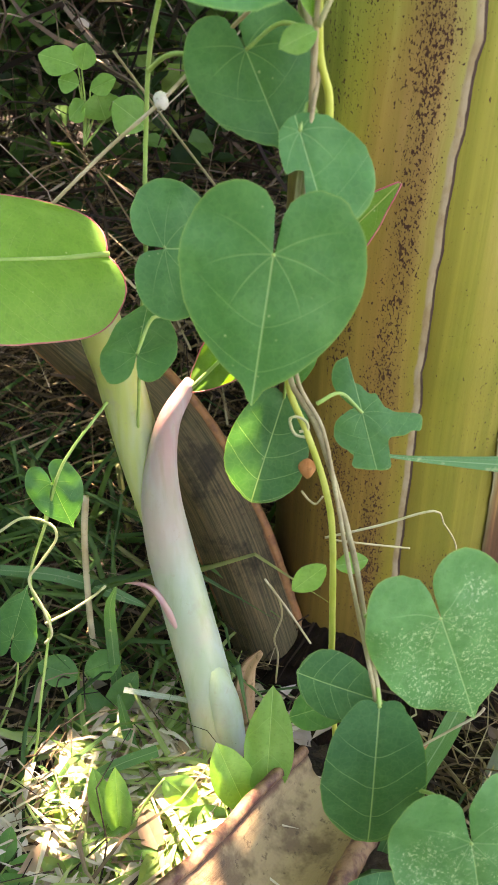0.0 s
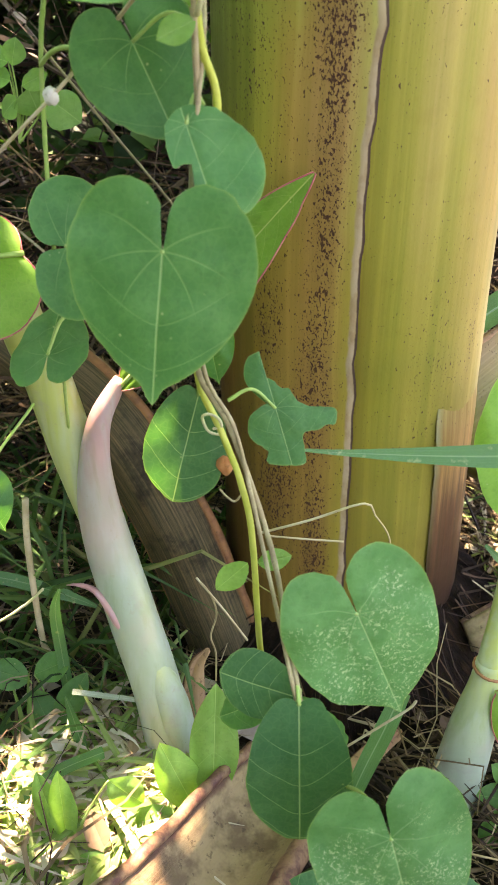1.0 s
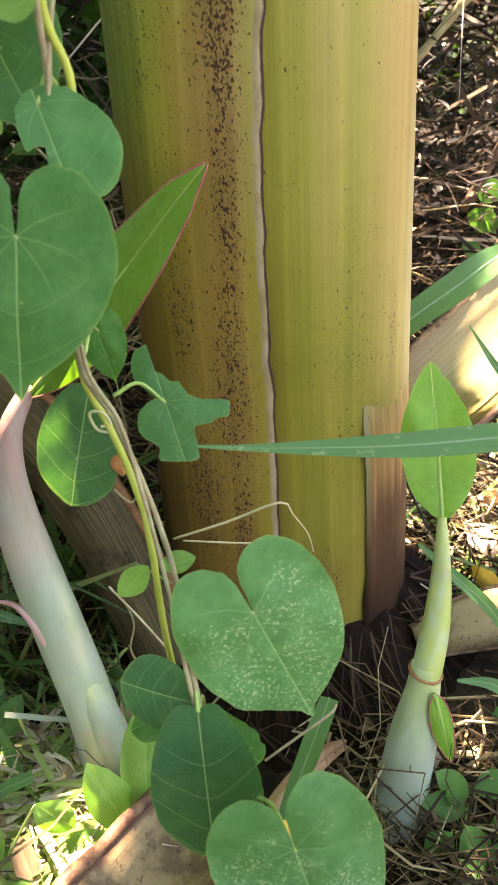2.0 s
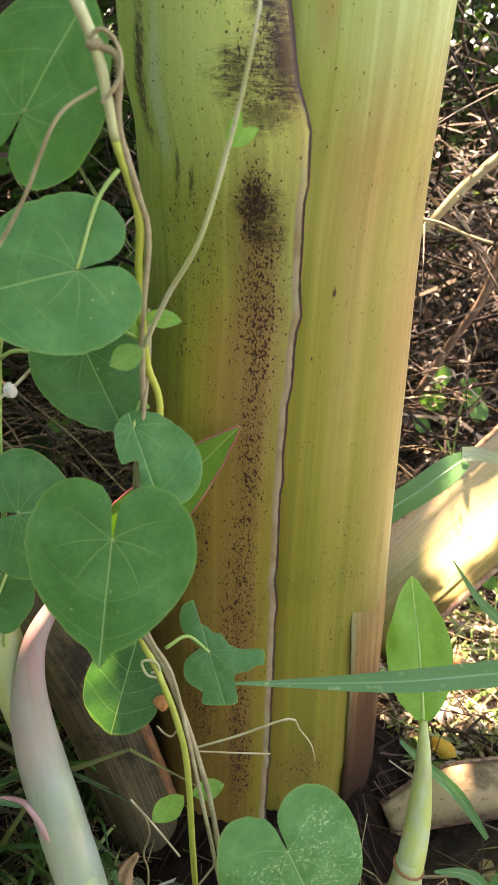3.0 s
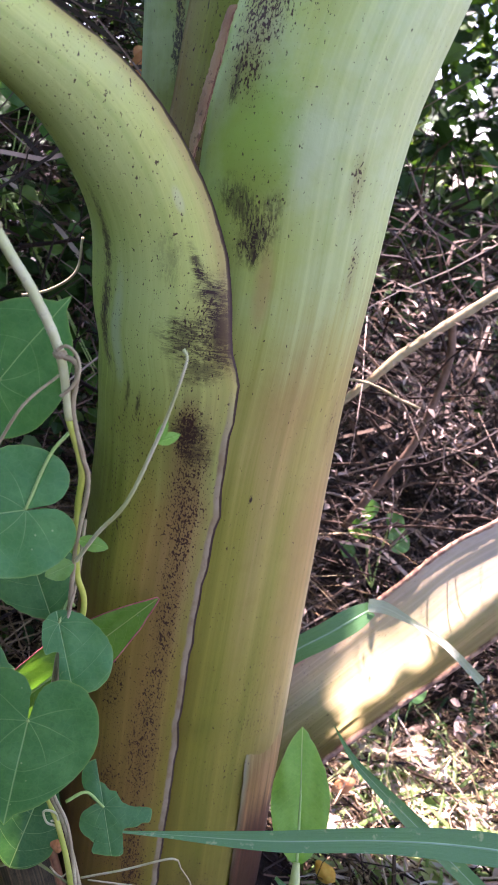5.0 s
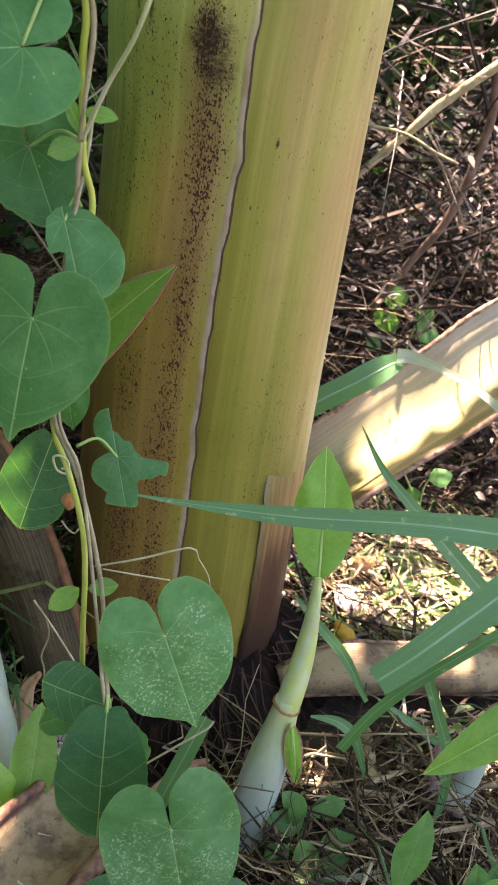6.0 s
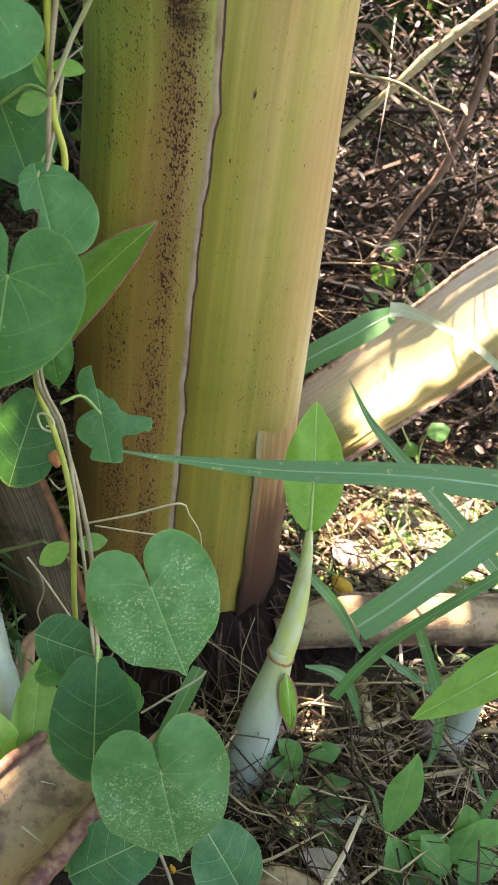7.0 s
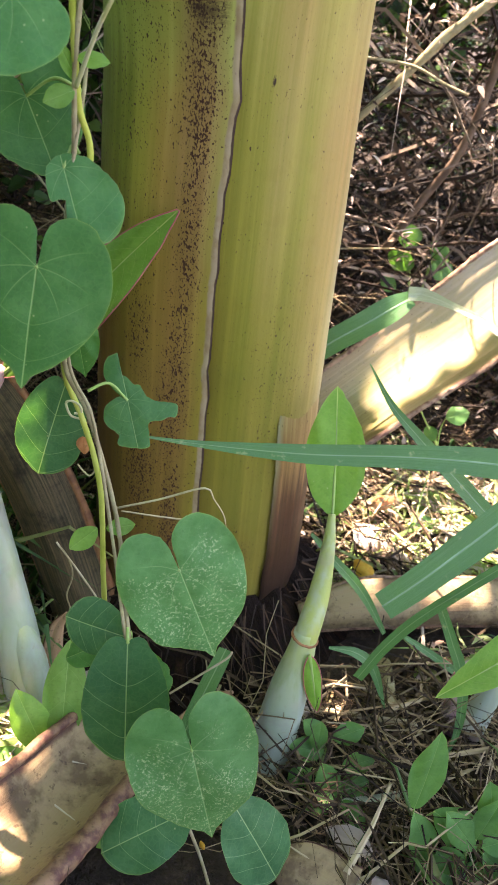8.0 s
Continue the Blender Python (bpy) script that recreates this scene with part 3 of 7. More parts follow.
def soil_material():
    q = Mat("soil_skin")
    obj = q.coords("Object")
    col = q.ramp(q.noise(obj, 7.0, 6, 0.65), [(0.3, (0.010, 0.007, 0.005)), (0.5, (0.022, 0.015, 0.009)), (0.7, (0.055, 0.036, 0.021))])
    col = q.mix(q.math("MULTIPLY", q.step(q.noise(obj, 60.0, 5, 0.7), 0.5, 0.65), 0.3), col, (0.12, 0.08, 0.045))
    q.bump(q.math("ADD", q.noise(obj, 30.0, 5), q.noise(obj, 140.0, 3)), 0.8, 0.01)
    return q.finish(col, 0.9, 0.2)


M_SOIL = soil_material()


# ---------------------------------------------------------------- shaping helpers
def mesh_of(name, verts, faces, uvs=None, smooth=True, rims=None):
    me = bpy.data.meshes.new(name)
    me.from_pydata([tuple(v) for v in verts], [], faces)
    if uvs is not None:
        layer = me.uv_layers.new(name="UVMap")
        idx = np.empty(len(me.loops), dtype=np.int32)
        me.loops.foreach_get("vertex_index", idx)
        layer.data.foreach_set("uv", np.asarray(uvs, dtype=np.float32)[idx].ravel())
        if rims is not None:
            layer = me.uv_layers.new(name="rim")
            layer.data.foreach_set("uv", np.asarray([(r, 0) for r in rims], dtype=np.float32)[idx].ravel())
    me.polygons.foreach_set("use_smooth", [smooth] * len(me.polygons))
    me.update()
    return me


def thing(name, at=(0, 0, 0), label="", category="", group="", kind=""):
    ob = new(name)
    ob.empty_display_size = 0.05
    ob.location = at
    ob["base"] = 1
    bpy.context.view_layer.update()
    return tagged(ob, label, category, group, kind)


def part(name, me, material, parent=None, label=""):
    """One mesh under a thing or under a part; the mesh is given in the world's coordinates."""
    me.materials.append(material)
    ob = new(name, me)
    if parent is not None:
        ob.parent = parent
        ob.matrix_parent_inverse = place_of(parent).inverted()
    if label:
        ob["label"] = label
    return ob


def place_of(ob):
    m = ob.matrix_basis
    return place_of(ob.parent) @ ob.matrix_parent_inverse @ m if ob.parent else m.copy()


def spline(values, n):
    """Catmull-Rom through rows of numbers, n samples, evenly spaced over the rows' first three (the place)."""
    p = np.array(values, dtype=float)
    k = np.vstack([2 * p[0] - p[1], p, 2 * p[-1] - p[-2]])
    d = np.concatenate([[0], np.cumsum(np.linalg.norm(np.diff(p[:, :3], axis=0), axis=1))])
    out = []
    for s in np.linspace(0, d[-1], n):
        i = min(max(int(np.searchsorted(d, s, "right")) - 1, 0), len(p) - 2)
        t = (s - d[i]) / max(d[i + 1] - d[i], 1e-9)
        a, b, c, e = k[i], k[i + 1], k[i + 2], k[i + 3]
        out.append(0.5 * (2 * b + (c - a) * t + (2 * a - 5 * b + 4 * c - e) * t * t + (3 * b - a - 3 * c + e) * t ** 3))
    return np.array(out), d[-1]


def unit(v):
    v = np.asarray(v, dtype=float)
    return v / max(np.linalg.norm(v), 1e-9)


def loft_sheath(rows, n=70, across=36, ragged=0.0, wave=0.0):
    """A leaf sheath that runs out into its stalk. Each row: centre (3), outward way (3), radius to the side, radius outward,
    degrees round to its left and right edge, thickness."""
    r, length = spline(rows, n)
    verts, uvs = [], []
    run = 0.0
    for i in range(n):
        c = r[i, :3]
        t = unit(r[min(i + 1, n - 1), :3] - r[max(i - 1, 0), :3])
        if i:
            run += np.linalg.norm(c - r[i - 1, :3])
        o = unit(r[i, 3:6] - t * np.dot(r[i, 3:6], t))
        s = np.cross(t, o)
        a, b, sl, sr, th = r[i, 6], r[i, 7], radians(r[i, 8]), radians(r[i, 9]), r[i, 10]
        for layer in (0, 1):
            for j in range(across + 1):
                f = j / across
                ang = -sl + f * (sl + sr)
                if ragged:
                    ang += ragged * (noise.noise((run * 30, f * 2, 3.1))) * (abs(f - 0.5) * 2) ** 6
                edge = min(1.0, 6 * min(f, 1 - f) + 0.25)
                k = 0.0 if layer == 0 else th * edge
                w = wave * noise.noise((f * 5.0, run * 2.0, 7.7 + a))
                q = c + s * math.sin(ang) * (a - k + w) + o * math.cos(ang) * (b - k + w)
                verts.append(q)
                uvs.append((f, run + rows[0][2]))
    m = across + 1
    faces = []
    for i in range(n - 1):
        o0, o1 = 2 * m * i, 2 * m * (i + 1)
        for j in range(across):
            faces.append((o0 + j, o0 + j + 1, o1 + j + 1, o1 + j))
            faces.append((o0 + m + j + 1, o0 + m + j, o1 + m + j, o1 + m + j + 1))
        faces.append((o0 + m, o0, o1, o1 + m))
        faces.append((o0 + across, o0 + m + across, o1 + m + across, o1 + across))
    for base in (0, 2 * m * (n - 1)):
        for j in range(across):
            faces.append((base + j, base + m + j, base + m + j + 1, base + j + 1) if base == 0 else (base + j + 1, base + m + j + 1, base + m + j, base + j))
    return mesh_of("sheath", verts, faces, uvs)


def tube(points, radii, sides=8, n=None, squash=1.0, wobble=0.0):
    """A round stalk along points; radii one a point or one for all; closed at both ends."""
    if not hasattr(radii, "__len__"):
        radii = [radii] * len(points)
    n = n or max(6, 5 * len(points))
    r, length = spline([(*p, q) for p, q in zip(points, radii)], n)
    verts, uvs, faces = [], [], []
    ref = np.array((0.31, -0.83, 0.46))
    for i in range(n):
        t = unit(r[min(i + 1, n - 1), :3] - r[max(i - 1, 0), :3])
        u = unit(ref - t * np.dot(ref, t))
        ref = u
        w = np.cross(t, u)
        for j in range(sides):
            a = 2 * math.pi * j / sides
            k = max(r[i, 3], 1e-5) * (1 + wobble * noise.noise((i * 0.7, j * 1.3, length * 9)))
            verts.append(r[i, :3] + k * (u * math.cos(a) + w * math.sin(a) * squash))
            uvs.append((j / sides, i / (n - 1)))
    for i in range(n - 1):
        for j in range(sides):
            k = (j + 1) % sides
            faces.append((i * sides + j, i * sides + k, (i + 1) * sides + k, (i + 1) * sides + j))
    faces.append(tuple(reversed(range(sides))))
    faces.append(tuple(range((n - 1) * sides, n * sides)))
    return mesh_of("stalk", verts, faces, uvs)


HEART = [(0.0, 0.0), (0.018, 0.10), (0.026, 0.22), (0.075, 0.33), (0.19, 0.40), (0.33, 0.40), (0.46, 0.33), (0.57, 0.18), (0.625, 0.0), (0.62, -0.18), (0.56, -0.37), (0.45, -0.55), (0.31, -0.70), (0.17, -0.81), (0.075, -0.87), (0.045, -0.93), (0.0, -1.0)]
BROAD = [(0.0, 0.0), (0.014, 0.10), (0.018, 0.22), (0.065, 0.34), (0.20, 0.43), (0.38, 0.42), (0.52, 0.32), (0.63, 0.14), (0.67, -0.06), (0.645, -0.27), (0.57, -0.46), (0.44, -0.64), (0.28, -0.77), (0.13, -0.85), (0.055, -0.90), (0.03, -0.96), (0.0, -1.0)]
ROUND = [(0.0, 0.01), (0.06, 0.05), (0.16, 0.05), (0.28, -0.05), (0.38, -0.20), (0.44, -0.38), (0.46, -0.55), (0.42, -0.72), (0.31, -0.86), (0.16, -0.95), (0.05, -0.985), (0.0, -1.0)]
OVAL = [(0.0, 0.0), (0.08, -0.03), (0.24, -0.14), (0.38, -0.32), (0.43, -0.5), (0.36, -0.70), (0.22, -0.86), (0.08, -0.96), (0.0, -1.0)]
LANCE = [(0.0, 0.0), (0.10, -0.04), (0.26, -0.14), (0.36, -0.30), (0.38, -0.48), (0.33, -0.66), (0.22, -0.82), (0.09, -0.94), (0.0, -1.0)]
BLUNT = [(0.0, 0.0), (0.16, 0.02), (0.32, -0.01), (0.42, -0.08), (0.46, -0.20), (0.46, -0.40), (0.40, -0.62), (0.27, -0.82), (0.11, -0.95), (0.0, -1.0)]


def leaf_mesh(outline, attach, tip, width, normal, cup=0.1, droop=0.12, ripple=0.02, bites=(), seed=0, rings=7, turns=72, closed=False):
    """A leaf blade spread from where its stalk joins: attach and tip in metres, its full width, and the way its face looks.
    bites: (x, y, r) eaten rounds in the leaf's own unit coordinates."""
    attach, tip = np.array(attach), np.array(tip)
    length = np.linalg.norm(tip - attach)
    y = -unit(tip - attach)
    z = unit(np.array(normal) - y * np.dot(normal, y))
    x = np.cross(y, z)
    half = [np.array(p) for p in outline]
    if closed:
        ring, _ = spline([(p[0], p[1], 0) for p in half + half[:1]], 2 * turns + 1)
        full, sx = list(ring[:-1, :2]), width
    else:
        ring, _ = spline([(p[0], p[1], 0) for p in half], turns // 2 + 1)
        ring = ring[:, :2]
        ring[0, 0] = ring[-1, 0] = 0
        full = list(ring) + [np.array((-p[0], p[1])) for p in ring[-2:0:-1]]
        sx = width / (max(p[0] for p in half) * 2)
    core = np.array((0.0, -0.04))
    verts, uvs = [], []

    def place(p):
        u, v = p
        b = 1.0
        lift = -cup * (u * u) * sx / 1.0 - droop * length * (v * v if v < 0 else 0.6 * v * v)
        lift += ripple * length * (noise.noise((u * 3.1 + seed, v * 3.1, seed * 1.7)) * (0.3 + 2.2 * abs(u)))
        lift -= 0.010 * length * math.exp(-(u / 0.045) ** 2)
        return attach + x * u * sx + y * v * length + z * lift

    def eaten(p):
        for bx, by, br in bites:
            d = p - np.array((bx, by))
            k = np.linalg.norm(d)
            edge = br * (1 + 0.22 * noise.noise((p[0] * 9, p[1] * 9, seed)))
            if k < edge:
                return True
        return False

    verts.append(place(core))
    uvs.append(tuple(core))
    for e in full:
        reach = 1.0
        if bites:
            for k in np.linspace(0.1, 1.0, 46):
                if eaten(core + (e - core) * k):
                    reach = max(k - 0.02, 0.08)
                    break
        for k in range(1, rings + 1):
            p = core + (e - core) * reach * (k / rings)
            p = p + (0.011 * noise.noise((p[0] * 11, p[1] * 14, seed + 4.0)) if k == rings else 0.0)
            verts.append(place(p))
            uvs.append(tuple(p))
    faces = []
    m = len(full)
    for i in range(m):
        a, b = 1 + i * rings, 1 + ((i + 1) % m) * rings
        faces.append((0, b, a))
        for k in range(rings - 1):
            faces.append((a + k, b + k, b + k + 1, a + k + 1))
    rims = [0.0] + [k / rings for _ in full for k in range(1, rings + 1)]
    return mesh_of("leaf", verts, faces, uvs, True, rims)


def ribbon(points, widths, normal, fold=0.15, n=40, across=6, twist=0.0):
    """A grass blade along points: a shallow fold along its midrib. normal: the way its face looks."""
    r, length = spline([(*p, w) for p, w in zip(points, widths)], n)
    verts, uvs, faces = [], [], []
    for i in range(n):
        t = unit(r[min(i + 1, n - 1), :3] - r[max(i - 1, 0), :3])
        z = unit(np.array(normal) - t * np.dot(normal, t))
        a = radians(twist) * i / n
        s = np.cross(t, z)
        z, s = z * math.cos(a) + s * math.sin(a), s * math.cos(a) - z * math.sin(a)
        for j in range(across + 1):
            u = 2 * j / across - 1
            w = max(r[i, 3], 2e-4) / 2
            verts.append(r[i, :3] + s * u * w + z * (abs(u) * fold * w))
            uvs.append((u, i / (n - 1)))
    for i in range(n - 1):
        for j in range(across):
            a = i * (across + 1) + j
            faces.append((a, a + 1, a + across + 2, a + across + 1))
    return mesh_of("blade", verts, faces, uvs)


class Heap:
    """Gathers many small pieces into one mesh."""

    def __init__(self):
        self.v, self.f = [], []

    def strand(self, pts, r, sides=3):
        pts = [np.array(p, dtype=float) for p in pts]
        base = len(self.v)
        for i, p in enumerate(pts):
            t = unit(pts[min(i + 1, len(pts) - 1)] - pts[max(i - 1, 0)])
            u = unit(np.cross(t, (0.3, 0.5, 0.81)))
            w = np.cross(t, u)
            k = r * (1 - 0.6 * i / (len(pts) - 1))
            for j in range(sides):
                a = 2 * math.pi * j / sides
                self.v.append(p + k * (u * math.cos(a) + w * math.sin(a)))
        for i in range(len(pts) - 1):
            for j in range(sides):
                k = (j + 1) % sides
                self.f.append((base + i * sides + j, base + i * sides + k, base + (i + 1) * sides + k, base + (i + 1) * sides + j))

    def leaf(self, at, way, up, length, width):
        way = unit(way)
        s = unit(np.cross(way, up))
        z = np.cross(s, way)
        base = len(self.v)
        at = np.array(at, dtype=float)
        for f, w, l in ((0, 0, 0), (0.3, 0.45, 0.06), (0.3, -0.45, 0.06), (0.3, 0, 0), (0.65, 0.4, 0.02), (0.65, -0.4, 0.02), (0.65, 0, -0.05), (1, 0, -0.16)):
            self.v.append(at + way * f * length + s * w * width + z * l * length)
        b = base
        self.f += [(b, b + 3, b + 1), (b, b + 2, b + 3), (b + 3, b + 6, b + 4, b + 1), (b + 2, b + 5, b + 6, b + 3), (b + 6, b + 7, b + 4), (b + 5, b + 7, b + 6)]

    def blade(self, pts, width, up):
        base = len(self.v)
        pts = [np.array(p, dtype=float) for p in pts]
        n = len(pts)
        for i, p in enumerate(pts):
            t = unit(pts[min(i + 1, n - 1)] - pts[max(i - 1, 0)])
            s = unit(np.cross(t, up))
            w = width * (1 - (i / (n - 1)) ** 1.6) * 0.5 + 1e-4
            self.v += [p - s * w, p + np.cross(s, t) * w * 0.3, p + s * w]
        for i in range(n - 1):
            b = base + 3 * i
            self.f += [(b, b + 1, b + 4, b + 3), (b + 1, b + 2, b + 5, b + 4)]

    def mesh(self, smooth=False):
        return mesh_of("stuff", self.v, self.f, None, smooth)


rnd = random.Random(11)


def ground_z(x, y):
    near = -0.05 + 0.022 * noise.noise((x * 4, y * 4, 0.3)) + 0.01 * noise.noise((x * 13, y * 13, 1.3))
    return near


# ---------------------------------------------------------------- ground
def build_ground():
    xs = sorted(set([-60, -30, -15, -8, -5, -3.5] + [round(-2.5 + 0.06 * i, 3) for i in range(90)] + [3.5, 5, 8, 15, 30, 60]))
    ys = sorted(set([-60, -30, -15, -8, -4, -2, -1.2] + [round(-0.6 + 0.06 * i, 3) for i in range(72)] + [4.5, 6, 9, 15, 30, 60]))
    verts = [(x, y, ground_z(x, y)) for y in ys for x in xs]
    w = len(xs)
    faces = [(j * w + i, j * w + i + 1, (j + 1) * w + i + 1, (j + 1) * w + i) for j in range(len(ys) - 1) for i in range(w - 1)]
    ob = part("ground", mesh_of("ground", verts, faces), M_SOIL)
    return tagged(ob, "dark brown soil strewn with straw and dead leaves", "ground", kind="structure")


build_ground()


# ---------------------------------------------------------------- banana plant
banana = thing("banana_plant", (0.16, 0.79, -0.05), "large banana plant with a thick yellow-green stem flecked brown", "banana plant")

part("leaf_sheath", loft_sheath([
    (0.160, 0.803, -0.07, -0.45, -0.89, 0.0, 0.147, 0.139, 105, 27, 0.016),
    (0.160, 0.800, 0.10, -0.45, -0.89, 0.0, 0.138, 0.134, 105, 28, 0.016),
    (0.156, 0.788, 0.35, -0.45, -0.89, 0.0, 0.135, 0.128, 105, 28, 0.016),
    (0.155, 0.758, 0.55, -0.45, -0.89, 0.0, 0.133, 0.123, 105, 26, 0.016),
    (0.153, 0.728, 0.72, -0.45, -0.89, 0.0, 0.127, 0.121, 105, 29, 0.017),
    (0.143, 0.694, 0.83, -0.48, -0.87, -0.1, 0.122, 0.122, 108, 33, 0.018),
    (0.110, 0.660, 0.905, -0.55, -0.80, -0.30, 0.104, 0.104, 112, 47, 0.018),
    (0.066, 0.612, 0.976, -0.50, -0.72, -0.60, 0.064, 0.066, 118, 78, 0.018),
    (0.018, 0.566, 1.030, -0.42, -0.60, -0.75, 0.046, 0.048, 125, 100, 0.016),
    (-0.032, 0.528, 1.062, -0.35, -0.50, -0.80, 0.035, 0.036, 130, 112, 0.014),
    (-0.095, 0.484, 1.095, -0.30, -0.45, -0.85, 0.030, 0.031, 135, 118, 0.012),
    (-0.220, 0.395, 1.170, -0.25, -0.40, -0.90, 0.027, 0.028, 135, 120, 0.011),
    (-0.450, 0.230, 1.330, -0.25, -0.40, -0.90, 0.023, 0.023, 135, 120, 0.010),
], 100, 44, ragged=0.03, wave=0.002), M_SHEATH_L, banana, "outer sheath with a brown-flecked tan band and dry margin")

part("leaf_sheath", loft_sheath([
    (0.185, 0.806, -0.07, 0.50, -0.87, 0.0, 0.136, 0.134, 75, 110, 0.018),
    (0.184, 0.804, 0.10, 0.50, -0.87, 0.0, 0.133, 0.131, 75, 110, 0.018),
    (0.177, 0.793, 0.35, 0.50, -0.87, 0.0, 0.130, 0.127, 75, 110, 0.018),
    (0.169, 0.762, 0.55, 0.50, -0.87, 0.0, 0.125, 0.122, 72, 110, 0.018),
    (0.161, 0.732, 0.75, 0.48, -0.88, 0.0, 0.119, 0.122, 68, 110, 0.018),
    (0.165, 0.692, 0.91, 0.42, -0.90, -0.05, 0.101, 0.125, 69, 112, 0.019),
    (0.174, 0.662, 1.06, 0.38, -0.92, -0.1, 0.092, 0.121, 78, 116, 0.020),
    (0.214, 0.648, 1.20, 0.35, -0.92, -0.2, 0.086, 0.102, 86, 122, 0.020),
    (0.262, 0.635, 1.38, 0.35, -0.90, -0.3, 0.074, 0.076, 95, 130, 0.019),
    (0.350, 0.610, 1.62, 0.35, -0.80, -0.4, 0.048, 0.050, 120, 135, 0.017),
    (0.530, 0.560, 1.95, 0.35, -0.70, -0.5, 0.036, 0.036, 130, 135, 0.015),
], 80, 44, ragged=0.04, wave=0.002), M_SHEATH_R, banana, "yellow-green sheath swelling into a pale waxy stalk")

part("leaf_sheath", loft_sheath([
    (0.163, 0.795, 0.50, 0.10, -0.99, 0.0, 0.100, 0.100, 100, 100, 0.015),
    (0.155, 0.762, 0.80, 0.10, -0.99, 0.0, 0.094, 0.096, 95, 100, 0.015),
    (0.143, 0.745, 1.00, 0.12, -0.99, 0.0, 0.088, 0.092, 72, 100, 0.015),
    (0.146, 0.742, 1.20, 0.15, -0.98, 0.0, 0.084, 0.086, 66, 105, 0.016),
    (0.160, 0.738, 1.45, 0.15, -0.98, 0.0, 0.074, 0.075, 80, 115, 0.016),
    (0.270, 0.730, 1.85, 0.10, -0.95, 0.0, 0.045, 0.045, 120, 125, 0.014),
    (0.300, 0.700, 2.20, 0.0, -0.95, 0.1, 0.032, 0.032, 130, 130, 0.012),
], 50, 36, ragged=0.04, wave=0.002), M_SHEATH_IN, banana, "inner olive-green sheath rising between the stalks")

part("leaf_sheath", loft_sheath([
    (0.150, 0.825, 0.55, -0.5, -0.86, 0.0, 0.085, 0.085, 120, 80, 0.014),
    (0.128, 0.822, 0.85, -0.5, -0.86, 0.0, 0.080, 0.080, 120, 75, 0.014),
    (0.104, 0.820, 1.05, -0.5, -0.86, 0.0, 0.073, 0.074, 120, 74, 0.014),
    (0.085, 0.822, 1.30, -0.5, -0.86, 0.0, 0.066, 0.066, 120, 80, 0.014),
    (0.080, 0.838, 1.70, -0.4, -0.90, 0.0, 0.048, 0.048, 125, 100, 0.013),
    (0.090, 0.870, 2.25, -0.4, -0.90, 0.0, 0.032, 0.032, 130, 125, 0.012),
], 50, 36, ragged=0.04, wave=0.002), M_SHEATH_BACK, banana, "grey-green back sheath with a dark scar line")

part("old_leaf_sheath", loft_sheath([
    (0.185, 0.806, -0.07, 0.83, -0.56, 0.0, 0.141, 0.139, 26, 95, 0.003),
    (0.184, 0.804, 0.08, 0.83, -0.56, 0.0, 0.137, 0.135, 22, 95, 0.003),
    (0.181, 0.800, 0.20, 0.83, -0.56, 0.0, 0.1345, 0.132, 21, 95, 0.003),
    (0.179, 0.794, 0.30, 0.83, -0.56, 0.0, 0.1312, 0.1290, 22, 95, 0.003),
    (0.1772, 0.793, 0.345, 0.83, -0.56, 0.0, 0.1265, 0.1245, 22, 95, 0.002),
], 40, 36, ragged=0.03, wave=0.001), M_SHEATH_OLD, banana, "peeling pink-tan old sheath round the stem foot")

old_stalk_mesh = loft_sheath([
    (0.293, 0.830, 0.207, 0.200, 0.450, -0.850, 0.070, 0.057, 95.000, 95.000, 0.014),
    (0.336, 0.860, 0.233, 0.200, 0.450, -0.850, 0.070, 0.057, 92.000, 92.000, 0.015),
    (0.386, 0.885, 0.267, 0.200, 0.450, -0.850, 0.071, 0.057, 90.000, 90.000, 0.016),
    (0.437, 0.910, 0.302, 0.200, 0.450, -0.850, 0.073, 0.057, 88.000, 88.000, 0.016),
    (0.494, 0.940, 0.338, 0.200, 0.450, -0.850, 0.077, 0.057, 86.000, 86.000, 0.016),
    (0.558, 0.960, 0.391, 0.200, 0.450, -0.850, 0.079, 0.057, 84.000, 84.000, 0.016),
    (0.633, 0.985, 0.453, 0.200, 0.450, -0.850, 0.079, 0.057, 84.000, 84.000, 0.016),
    (0.804, 1.020, 0.570, 0.200, 0.450, -0.850, 0.065, 0.046, 84.000, 84.000, 0.014),
], 60, 36, ragged=0.05, wave=0.003)
stalk_edges = [[np.array(old_stalk_mesh.vertices[2 * 37 * i + j].co) for i in range(0, 60, 3)] for j in (0, 36)]
old_stalk = part("old_leaf_stalk", old_stalk_mesh, M_STALK_OLD, banana, "thick pale hollow stalk of an old leaf")
for edge_line in stalk_edges:
    part("rim", tube(edge_line, 0.0042, 8, 70, wobble=0.5), M_RIM, old_stalk, "brown dried rim")


